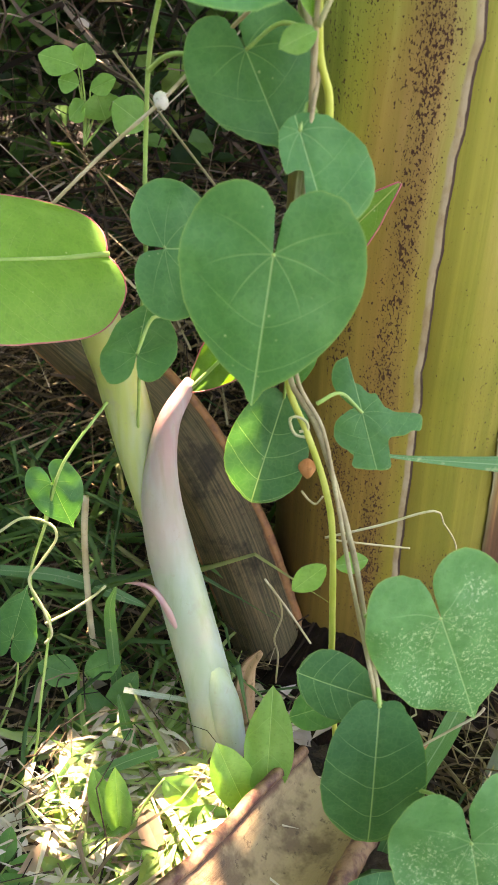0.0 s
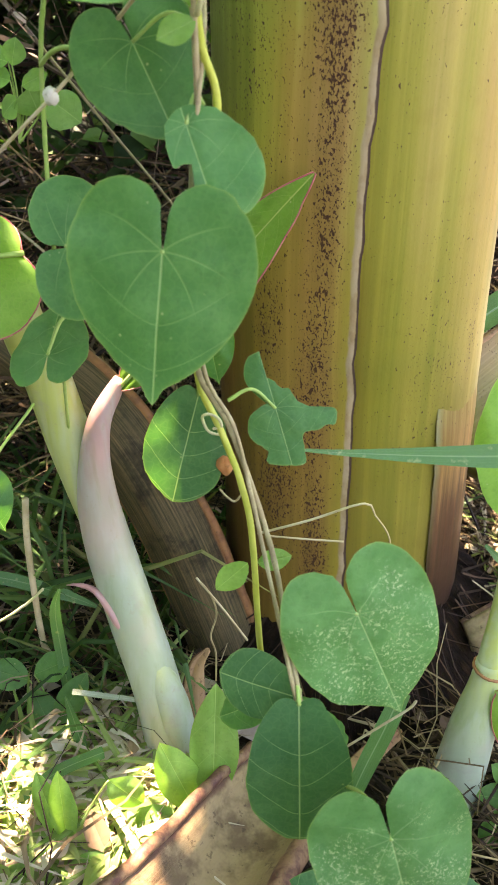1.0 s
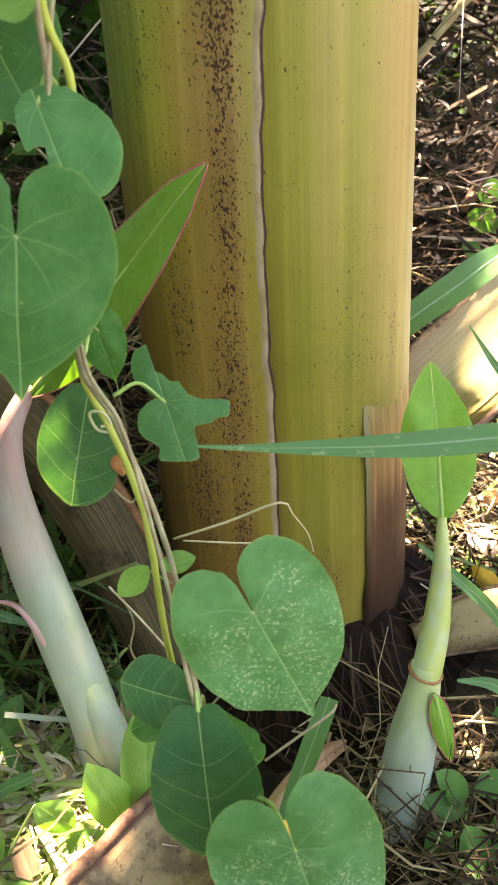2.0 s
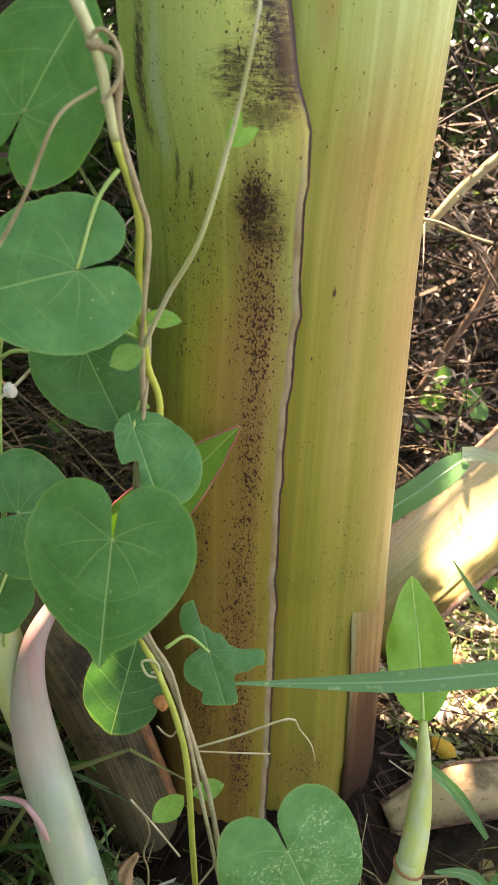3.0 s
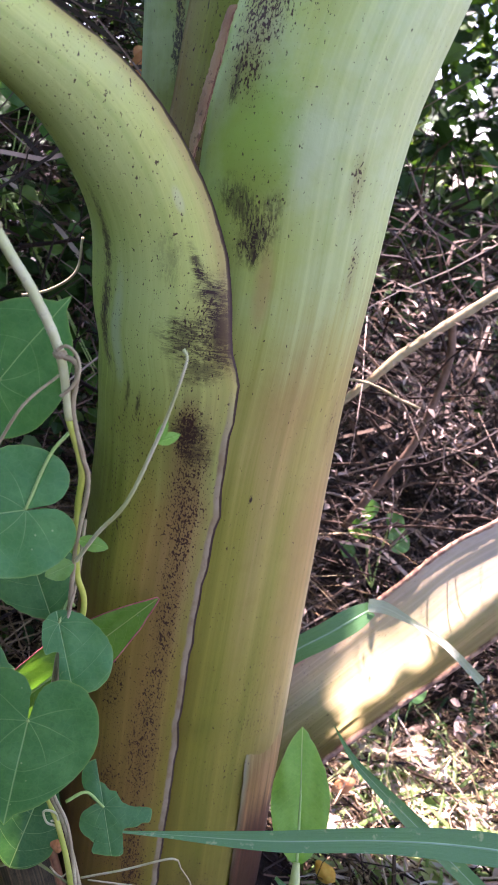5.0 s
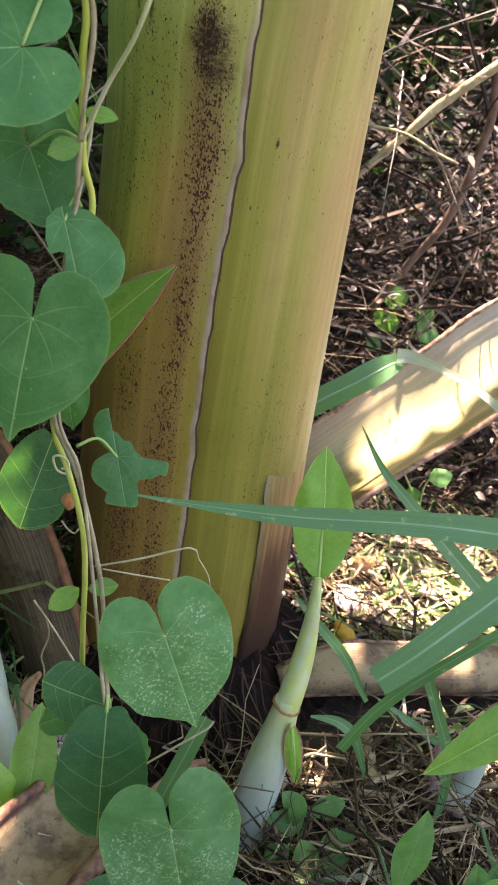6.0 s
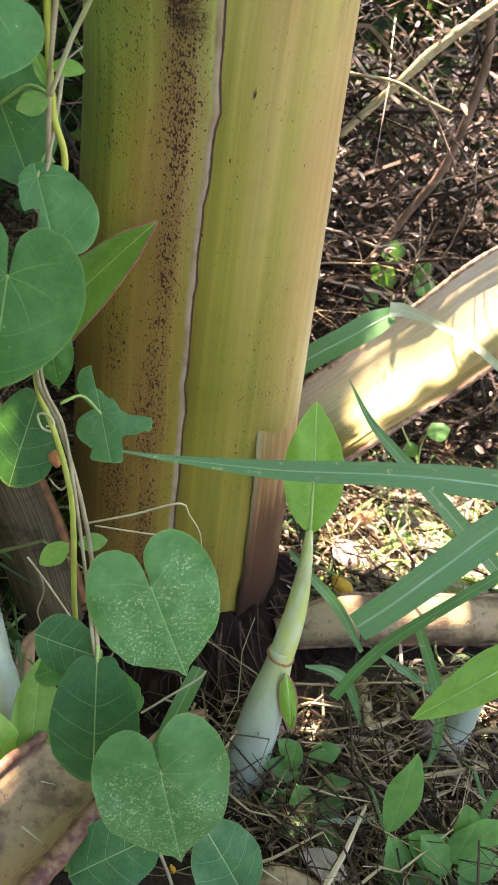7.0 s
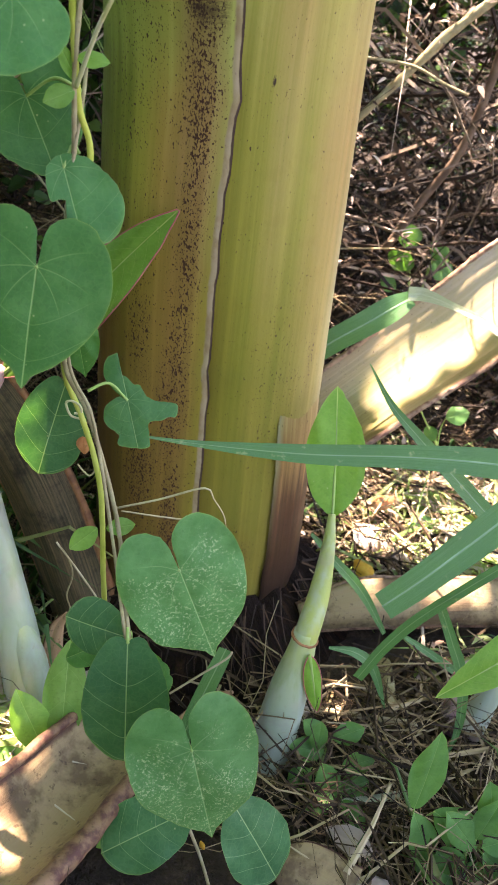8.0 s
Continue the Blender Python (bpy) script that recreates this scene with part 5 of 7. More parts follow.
    for _ in range(420):
        x, y = rnd.uniform(-1.0, 1.3), rnd.uniform(0.2, 1.3)
        if math.hypot(x - 0.168, y - 0.80) < 0.18 or taken(x, y):
            continue
        a, l = rnd.uniform(0, 6.28), rnd.uniform(0.02, 0.065)
        brown.leaf((x, y, ground_z(x, y) + rnd.uniform(0.008, 0.03)), (math.cos(a), math.sin(a), rnd.gauss(0, 0.25)), (rnd.gauss(0, .4), rnd.gauss(0, .4), 1), l, l * rnd.uniform(0.3, 0.8))
    tagged(part("fallen_leaves", brown.mesh(), M_DEAD_LEAF), "brown dead leaves scattered on the straw", "dead leaves", kind="stuff")
    tagged(part("straw_litter", straw.mesh(), M_STRAW), "loose dry straw lying over the soil", "straw", kind="stuff")
    tagged(part("grass_tufts", turf.mesh(), M_TURF), "short green grass growing through the straw", "grass", kind="stuff")


litter()


# pale pieces heaped where the sun lands, their colour adding to its brightness
def sun_patch_litter():
    heap, green = Heap(), Heap()
    for cx, cy, spread, count in ((-0.08, 0.49, 0.11, 1200), (0.62, 0.97, 0.19, 1800), (0.56, 0.70, 0.10, 120)):
        for _ in range(count):
            x, y = rnd.gauss(cx, spread * 0.6), rnd.gauss(cy, spread * 0.6)
            if math.hypot(x - 0.168, y - 0.80) < 0.17 or taken(x, y):
                continue
            a, l = rnd.uniform(0, 6.28), rnd.choice((0.010, 0.016, 0.024, 0.034, 0.048))
            z = ground_z(x, y) + rnd.uniform(0.004, 0.035)
            pile = heap if rnd.random() < 0.6 else green
            if rnd.random() < 0.6:
                p, w = np.array((x, y, z)), np.array((math.cos(a), math.sin(a), rnd.uniform(-0.1, 0.5)))
                turn = np.array((rnd.gauss(0, 0.3), rnd.gauss(0, 0.3), -0.25))
                pile.blade([p, p + w * l * 0.8, p + w * l * 1.6 + turn * l * 0.5, p + w * l * 2.3 + turn * l * 1.4], rnd.uniform(0.003, 0.010), (0.1, -0.2, 1))
                continue
            pile.leaf((x, y, z), (math.cos(a), math.sin(a), rnd.uniform(-0.3, 0.5)), (rnd.gauss(0, .5), rnd.gauss(0, .5), 1), l, l * rnd.uniform(0.25, 0.7))
    tagged(part("leaf_litter", heap.mesh(), M_SUN_PATCH_LITTER), "small dead leaves and husks on the ground, paled for the sun patches", "leaf litter", kind="stuff")
    tagged(part("ground_leaves", green.mesh(), M_PALE_GREEN), "small pale green leaves close to the ground", "ground leaves", kind="stuff")


sun_patch_litter()

# ---------------------------------------------------------------- vine
vine = thing("climbing_vine", (0.13, 0.45, -0.05), "twining vine with heart-shaped green leaves climbing past the stem", "vine")


def vine_leaf(parent, outline, attach, tip, width, facing, material, label, stalk_from=None, bites=(), cup=0.1, droop=0.1, ripple=0.05, seed=0, closed=False):
    ob = part("leaf", leaf_mesh(outline, attach, tip, width, facing, cup, droop, ripple, bites, seed, closed=closed), material, parent, label)
    if stalk_from is not None:
        a, b = np.array(stalk_from), np.array(attach)
        mid = (a + b) / 2 + np.array((0, 0.004, 0.010))
        part("stalk", tube([a, mid, b], [0.0016, 0.0014, 0.0012], 6, 12), M_PETIOLE, ob)
    return ob


FRONT = (0.0, -0.85, 0.5)
UPWARD = (0.0, -0.5, 0.85)


def vleaf(outline, attach, tip, width, material, label="", facing=FRONT, stalk=None, parent=None, **more):
    return vine_leaf(parent or vine, outline, attach, tip, width, facing, material, label, stalk, **more)


# stems
MAIN = [(0.093, 0.460, 0.101), (0.081, 0.440, 0.206), (0.076, 0.430, 0.283), (0.071, 0.440, 0.366), (0.063, 0.450, 0.404), (0.049, 0.465, 0.437), (0.033, 0.475, 0.475), (0.035, 0.480, 0.529), (0.045, 0.480, 0.602), (0.051, 0.480, 0.653)]
UPPER = [(0.043, 0.475, 0.685), (0.040, 0.465, 0.746), (0.041, 0.455, 0.781), (0.030, 0.445, 0.821), (0.021, 0.440, 0.868)] + [(0.002, 0.435, 0.907), (-0.024, 0.435, 0.945), (-0.045, 0.430, 0.995), (-0.058, 0.427, 1.036), (-0.081, 0.430, 1.056), (-0.122, 0.460, 1.084)]
part("stem", tube(MAIN + UPPER[:4], 0.0026, 8, 110, wobble=0.12), M_VINE, vine, "smooth yellow main stem")
part("stem", tube(UPPER[3:], [0.0028, 0.0034, 0.0035, 0.0036, 0.0036, 0.0036, 0.0036, 0.0036], 8, 70, wobble=0.12), M_VINE_PALE, vine, "thick pale green upper stem with swollen nodes")
part("stem", tube([(0.033, 0.520, 0.707), (0.040, 0.490, 0.682), (0.040, 0.475, 0.651), (0.035, 0.475, 0.608), (0.032, 0.485, 0.551), (0.034, 0.470, 0.483), (0.054, 0.455, 0.451), (0.073, 0.440, 0.402), (0.088, 0.420, 0.357), (0.097, 0.390, 0.321), (0.106, 0.357, 0.292), (0.111, 0.372, 0.250)], 0.0021, 7, 90, wobble=0.2), M_VINE_BROWN, vine, "thin woody brown stem")
part("stem", tube([(0.042, 0.520, 0.707), (0.044, 0.485, 0.683), (0.041, 0.470, 0.653), (0.038, 0.470, 0.613), (0.034, 0.485, 0.543), (0.039, 0.465, 0.484), (0.059, 0.450, 0.450), (0.071, 0.435, 0.405), (0.082, 0.415, 0.361), (0.093, 0.385, 0.326), (0.103, 0.356, 0.294), (0.108, 0.372, 0.250)], 0.0016, 7, 90, wobble=0.2), M_VINE_BROWN, vine, "thin woody brown stem")
part("stem", tube([(0.021, 0.438, 0.868), (0.033, 0.440, 0.861), (0.032, 0.445, 0.829), (0.041, 0.450, 0.794), (0.046, 0.460, 0.766), (0.041, 0.470, 0.711), (0.040, 0.475, 0.641)], 0.0020, 7, 60, wobble=0.2), M_VINE_BROWN, vine, "thin woody brown stem")
part("tendril", tube([(0.049, 0.465, 0.434), (0.040, 0.465, 0.437), (0.036, 0.465, 0.448), (0.040, 0.465, 0.451), (0.047, 0.465, 0.448), (0.049, 0.465, 0.441), (0.043, 0.465, 0.439)], 0.0011, 6, 60), M_VINE_PALE, vine)
part("tendril", tube([(0.019, 0.436, 0.871), (0.025, 0.436, 0.875), (0.032, 0.436, 0.870), (0.035, 0.436, 0.859), (0.031, 0.436, 0.848), (0.024, 0.436, 0.840)], 0.0013, 6, 40), M_VINE_BROWN, vine)
part("tendril", tube([(0.047, 0.460, 0.391), (0.052, 0.460, 0.384), (0.058, 0.460, 0.380), (0.063, 0.460, 0.387)], 0.0009, 6, 24), M_VINE_BROWN, vine)
for node_at in (UPPER[4], UPPER[6], UPPER[8]):
    bm = bmesh.new()
    bmesh.ops.create_icosphere(bm, subdivisions=2, radius=0.0050, matrix=pose(*node_at) @ Matrix.Diagonal((1, 1, 0.8, 1)))
    me = bpy.data.meshes.new("node")
    bm.to_mesh(me)
    bm.free()
    part("node", me, M_VINE_BROWN, vine)

# leaves, from the crown of the vine down
vleaf(BROAD, (-0.024, 0.473, 0.833), (0.019, 0.460, 0.902), 0.0860, M_LEAF, "broad heart-shaped green leaf", (-0.1, -0.9, 0.4), (0.020, 0.475, 0.829), seed=1)
vleaf(BROAD, (0.006, 0.440, 0.751), (-0.067, 0.430, 0.735), 0.0946, M_LEAF, "heart-shaped leaf with a few pale feeding marks", (0.0, -0.9, 0.45), (0.029, 0.465, 0.804), seed=2)
vleaf(HEART, (-0.116, 0.450, 1.100), (-0.090, 0.430, 1.017), 0.0643, M_LEAF, "hanging leaf with a browned margin", (0.1, -0.9, 0.3), (-0.104, 0.470, 1.062), seed=3)
vleaf(HEART, (-0.001, 0.511, 0.680), (0.029, 0.484, 0.624), 0.0801, M_LEAF, "blue-green heart-shaped leaf", (0.05, -0.88, 0.45), (0.041, 0.500, 0.690), seed=4)
EATEN = [(-0.20, 0.06), (-0.05, 0.16), (0.13, 0.15), (0.31, 0.05), (0.48, -0.16), (0.58, -0.35), (0.60, -0.59), (0.52, -0.80), (0.40, -0.92), (0.22, -0.98), (0.08, -0.95), (0.0, -1.01), (-0.03, -0.91), (-0.16, -0.79), (-0.10, -0.64), (-0.02, -0.62), (-0.01, -0.49), (-0.06, -0.39), (-0.15, -0.35), (-0.25, -0.34), (-0.25, -0.13)]
vleaf(EATEN, (0.034, 0.466, 0.642), (0.054, 0.440, 0.592), 0.0593, M_LEAF, "leaf eaten away along one side", FRONT, (0.043, 0.480, 0.650), seed=5, closed=True, droop=0.04)
vleaf(HEART, (0.022, 0.422, 0.582), (0.011, 0.405, 0.489), 0.1099, M_LEAF, "largest heart-shaped leaf with a pale midrib", (0.0, -0.87, 0.48), (0.035, 0.478, 0.522), seed=6, droop=0.06)
vleaf(HEART, (-0.054, 0.500, 0.558), (-0.004, 0.520, 0.553), 0.0970, M_LEAF, "heart-shaped leaf tucked behind a larger one", (-0.2, -0.85, 0.45), (-0.073, 0.530, 0.550), seed=7)
vleaf(HEART, (-0.078, 0.500, 0.478), (-0.079, 0.560, 0.502), 0.0577, M_LEAF, "small drooping two-lobed leaf", (0.0, -0.75, -0.2), (-0.062, 0.530, 0.496), seed=8)
vleaf(ROUND, (0.031, 0.490, 0.452), (0.007, 0.470, 0.367), 0.0631, M_LEAF_DARK, "rounded dark green leaf", (-0.1, -0.85, 0.45), (0.034, 0.475, 0.467), seed=9)
vleaf(HEART, (0.037, 0.520, 0.486), (0.043, 0.530, 0.436), 0.0365, M_LEAF, "small leaf with pin-sized holes", FRONT, (0.037, 0.475, 0.489), seed=10)
CUT = [(0.0, 1.01), (-0.22, 0.96), (-0.35, 0.74), (-0.35, 0.50), (-0.21, 0.24), (-0.12, 0.13), (-0.25, 0.09), (-0.47, -0.03), (-0.56, -0.29), (-0.48, -0.48), (-0.31, -0.68), (-0.39, -0.82), (-0.28, -0.92), (0.20, -1.05), (0.28, -0.82), (0.34, -0.54), (0.59, -0.55), (0.74, -0.51), (0.90, -0.53), (0.98, -0.30), (0.82, -0.21), (0.57, -0.12), (0.40, 0.02), (0.30, 0.26), (0.18, 0.31), (0.10, 0.45), (-0.05, 0.59), (-0.06, 0.79)]
vleaf(CUT, (0.087, 0.471, 0.453), (0.099, 0.451, 0.419), 0.0416, M_LEAF, "ragged leaf eaten down to three prongs", FRONT, (0.054, 0.465, 0.462), seed=11, closed=True, droop=0.04)
vleaf(OVAL, (0.068, 0.440, 0.338), (0.043, 0.435, 0.314), 0.0202, M_LEAF_YOUNG, "small young oval leaf", FRONT, seed=12)
vleaf(OVAL, (0.075, 0.445, 0.334), (0.101, 0.450, 0.337), 0.0171, M_LEAF_YOUNG, "small young oval leaf", FRONT, seed=13)
vleaf(BROAD, (0.144, 0.377, 0.349), (0.185, 0.370, 0.250), 0.1078, M_LEAF_PALE, "heart-shaped leaf mottled with white freckles", (0.0, -0.8, 0.6), (0.095, 0.395, 0.331), seed=14)
vleaf(ROUND, (0.103, 0.360, 0.287), (0.047, 0.380, 0.285), 0.0496, M_LEAF_DARK, "dark green folded leaf", (0.1, -0.85, 0.45), (0.106, 0.350, 0.291), seed=15, cup=0.3)
vleaf(ROUND, (0.098, 0.385, 0.260), (0.041, 0.400, 0.215), 0.0311, M_LEAF, "green leaf half hidden below another", UPWARD, (0.106, 0.350, 0.291), seed=16)
vleaf(ROUND, (0.108, 0.375, 0.263), (0.146, 0.385, 0.184), 0.0303, M_LEAF, "green leaf half hidden below another", FRONT, (0.106, 0.350, 0.291), seed=17, bites=((0.47, -0.75, 0.10), (0.50, -0.45, 0.08)))
vleaf(ROUND, (0.106, 0.348, 0.290), (0.110, 0.325, 0.154), 0.0765, M_LEAF_DARK, "large dark green leaf with sharp pale veins", (0.0, -0.85, 0.5), seed=18)
vleaf(BROAD, (0.166, 0.287, 0.239), (0.195, 0.275, 0.125), 0.1093, M_LEAF_PALE, "heart-shaped leaf densely mottled with white freckles", (0.0, -0.8, 0.6), (0.139, 0.350, 0.206), seed=19)
vleaf(ROUND, (0.219, 0.340, 0.090), (0.275, 0.320, 0.000), 0.0720, M_LEAF_DARK, "dark green leaf low on the vine", UPWARD, (0.169, 0.360, 0.103), seed=20)
vleaf(ROUND, (0.170, 0.350, 0.064), (0.088, 0.335, 0.012), 0.0700, M_LEAF_DARK, "dark green leaf low on the vine", UPWARD, (0.169, 0.360, 0.103), seed=21)
vleaf(OVAL, (0.097, 0.360, -0.097), (0.090, 0.370, -0.020), 0.0253, M_LEAF_YOUNG, "upright young leaf", FRONT, seed=22)
# young shoot reaching over the stem
part("shoot", tube([(0.042, 0.470, 0.697), (0.058, 0.450, 0.735), (0.076, 0.430, 0.771), (0.090, 0.420, 0.819), (0.097, 0.410, 0.850), (0.102, 0.400, 0.879), (0.103, 0.400, 0.889), (0.100, 0.400, 0.893)], [0.0017, 0.0016, 0.0015, 0.0014, 0.0012, 0.001, 0.0009, 0.0012], 7, 60), M_VINE_PALE, vine, "thin young shoot with a curled bud")
vleaf(OVAL, (0.091, 0.420, 0.822), (0.105, 0.415, 0.832), 0.0085, M_LEAF_YOUNG, "", FRONT, seed=23)
vleaf(OVAL, (0.091, 0.420, 0.821), (0.096, 0.415, 0.840), 0.0072, M_LEAF_YOUNG, "", FRONT, seed=24)
vleaf(OVAL, (0.041, 0.470, 0.695), (0.021, 0.460, 0.687), 0.0175, M_LEAF_YOUNG, "", FRONT, seed=25)
vleaf(OVAL, (0.042, 0.470, 0.716), (0.065, 0.460, 0.717), 0.0124, M_LEAF_YOUNG, "", FRONT, seed=26)
vleaf(OVAL, (0.042, 0.475, 0.699), (0.030, 0.470, 0.724), 0.0109, M_LEAF_YOUNG, "", FRONT, seed=27)

# thin vine beside it
thin_vine = thing("thin_vine", (-0.077, 0.550, 0.541), "thin green vine stem hanging beside the climbing vine", "vine")
part("stem", tube([(-0.050, 0.540, 0.729), (-0.058, 0.540, 0.704), (-0.068, 0.550, 0.668), (-0.075, 0.550, 0.587), (-0.077, 0.550, 0.539), (-0.091, 0.580, 0.454), (-0.124, 0.660, 0.219)], 0.0017, 7, 50, wobble=0.15), M_PETIOLE, thin_vine)
part("branch", tube([(-0.066, 0.540, 0.664), (-0.056, 0.530, 0.672), (-0.046, 0.520, 0.676), (-0.033, 0.515, 0.676)], 0.0016, 7, 24), M_PETIOLE, thin_vine)

left_vine = thing("curling_vine", (-0.207, 0.497, -0.040), "slender vine with curling tendrils and small heart leaves", "vine")
part("stem", tube([(-0.129, 0.600, 0.381), (-0.164, 0.560, 0.338), (-0.187, 0.560, 0.272), (-0.209, 0.560, 0.212), (-0.210, 0.560, 0.176), (-0.198, 0.560, 0.150), (-0.204, 0.560, 0.114), (-0.215, 0.540, 0.042), (-0.223, 0.520, -0.016), (-0.237, 0.484, -0.027), (-0.257, 0.480, -0.003)], 0.0015, 7, 90, wobble=0.2), M_PETIOLE, left_vine)
part("tendril", tube([(-0.238, 0.558, 0.255), (-0.208, 0.558, 0.277), (-0.183, 0.558, 0.272), (-0.179, 0.558, 0.254), (-0.199, 0.558, 0.222), (-0.212, 0.558, 0.200), (-0.203, 0.558, 0.167), (-0.197, 0.558, 0.132), (-0.206, 0.558, 0.116)], 0.0014, 7, 80), M_VINE_PALE, left_vine)
part("tendril", tube([(-0.203, 0.560, 0.142), (-0.178, 0.560, 0.159), (-0.153, 0.560, 0.180), (-0.137, 0.560, 0.197)], 0.0014, 7, 24, wobble=0.4), M_VINE_PALE, left_vine)
part("tendril", tube([(-0.237, 0.560, 0.107), (-0.242, 0.560, 0.069), (-0.255, 0.560, 0.024), (-0.275, 0.560, -0.024)], 0.0012, 7, 24), M_PETIOLE, left_vine)
vleaf(HEART, (-0.176, 0.560, 0.317), (-0.159, 0.550, 0.272), 0.0506, M_LEAF, "small bright heart-shaped leaf", FRONT, (-0.188, 0.560, 0.272), parent=left_vine, seed=30)
vleaf(HEART, (-0.232, 0.540, 0.138), (-0.214, 0.550, 0.198), 0.0479, M_LEAF, "small heart-shaped leaf", FRONT, (-0.211, 0.560, 0.176), parent=left_vine, seed=31)

# ---------------------------------------------------------------- suckers
def margin_of(leaf_ob, outline, attach, tip, width, facing, r=0.0007, **more):
    """A thin coloured rim round a leaf."""
    me = leaf_ob.data
    rings = 7
    m = (len(me.vertices) - 1) // rings
    rim = [np.array(me.vertices[1 + i * rings + rings - 1].co) for i in range(m)]
    part("margin", tube(rim[::2] + [rim[0]], r, 5, 90), M_RED_EDGE, leaf_ob, "thin red leaf margin")


def sucker_leaf(parent, outline, attach, tip, width, facing, label="", rim=True, **more):
    ob = part("leaf", leaf_mesh(outline, attach, tip, width, facing, more.get("cup", 0.25), more.get("droop", 0.1), more.get("ripple", 0.03), more.get("bites", ()), more.get("seed", 0)), M_LEAF_SUCKER, parent, label)
    rib = [np.array(ob.data.vertices[1 + 36 * 7 + k].co) - unit(facing) * 0.0006 for k in range(6)]
    part("midrib", tube([attach] + rib, [0.0024, 0.0022, 0.0019, 0.0016, 0.0012, 0.0008, 0.0005], 6, 24), M_PETIOLE, ob)
    if rim:
        margin_of(ob, outline, attach, tip, width, facing)
    return ob


sucker = thing("banana_sucker", (-0.026, 0.560, -0.040), "young banana sucker with a pale white-green stem and red-edged leaves", "banana sucker", "banana suckers")
part("stem", tube([(-0.020, 0.555, -0.103), (-0.026, 0.560, -0.040), (-0.038, 0.575, 0.043), (-0.061, 0.595, 0.131), (-0.080, 0.610, 0.209), (-0.087, 0.615, 0.261), (-0.085, 0.615, 0.312), (-0.077, 0.620, 0.353), (-0.063, 0.630, 0.379), (-0.058, 0.633, 0.391)], [0.026, 0.0265, 0.0262, 0.0258, 0.0242, 0.0205, 0.0150, 0.0110, 0.0080, 0.004], 20, 70), M_SUCKER_BLUSH, sucker, "pale waxy white stem flushed pink at the top")
part("stem", tube([(-0.087, 0.622, 0.206), (-0.103, 0.632, 0.276), (-0.113, 0.634, 0.327), (-0.126, 0.635, 0.394), (-0.137, 0.630, 0.443), (-0.130, 0.620, 0.474)], [0.016, 0.0205, 0.0222, 0.0215, 0.0200, 0.012], 20, 40), M_SUCKER_GREEN, sucker, "pale green upper stem")
part("bract", tube([(-0.063, 0.585, 0.091), (-0.074, 0.580, 0.136), (-0.086, 0.585, 0.160), (-0.097, 0.588, 0.172), (-0.112, 0.592, 0.174), (-0.127, 0.600, 0.166)], [0.004, 0.010, 0.009, 0.006, 0.004, 0.001], 10, 30, squash=0.5), M_SUCKER_PINK, sucker, "small pink bract")
part("sheath", tube([(-0.016, 0.560, -0.040), (-0.022, 0.563, 0.030), (-0.036, 0.572, 0.076), (-0.052, 0.580, 0.112)], [0.022, 0.0195, 0.0140, 0.003], 16, 30), M_SUCKER, sucker, "pale lower sheath wrapped round the stem")
sucker_leaf(sucker, BLUNT, (-0.117, 0.600, 0.519), (-0.290, 0.420, 0.566), 0.1296, (0.05, -0.70, 0.70), "broad green leaf with a red margin", seed=33, cup=0.5, droop=0.03)
sucker_leaf(sucker, LANCE, (-0.060, 0.630, 0.379), (0.111, 0.612, 0.580), 0.0600, (-0.25, -0.85, 0.3), "upright green leaf with a red margin", seed=34, cup=0.6, droop=0.03, ripple=0.06)

sucker_b = thing("banana_sucker", (0.274, 0.500, -0.064), "short banana sucker with a single upright leaf", "banana sucker", "banana suckers")
part("stem", tube([(0.270, 0.500, -0.086), (0.276, 0.510, -0.040), (0.286, 0.520, 0.051), (0.294, 0.530, 0.113), (0.296, 0.535, 0.139)], [0.025, 0.0265, 0.0235, 0.0160, 0.0135], 20, 40), M_SUCKER, sucker_b, "pale blue-white lower stem")
part("shoot", tube([(0.294, 0.530, 0.113), (0.298, 0.536, 0.138), (0.308, 0.560, 0.176), (0.313, 0.585, 0.222), (0.314, 0.605, 0.255)], [0.0120, 0.0142, 0.0125, 0.0080, 0.0042], 16, 34), M_SUCKER_GREEN, sucker_b, "light green upper shoot")
part("node", tube([(0.2955 + 0.0148 * math.cos(k * math.pi / 8), 0.533 + 0.0148 * math.sin(k * math.pi / 8), 0.131 - 0.004 * math.cos(k * math.pi / 8)) for k in range(17)], 0.0016, 6, 60, wobble=0.6), M_RIM_RUST, sucker_b, "torn brown ring round the stem")
sucker_leaf(sucker_b, LANCE, (0.315, 0.605, 0.251), (0.311, 0.680, 0.382), 0.0699, (0.0, -0.9, 0.3), "upright green leaf with small holes", rim=False, seed=35, ripple=0.11, cup=0.5)
sucker_leaf(sucker_b, LANCE, (0.300, 0.512, 0.124), (0.322, 0.490, 0.050), 0.0215, (0.2, -0.85, 0.4), "small folded bract with a red margin", seed=36, cup=0.9)

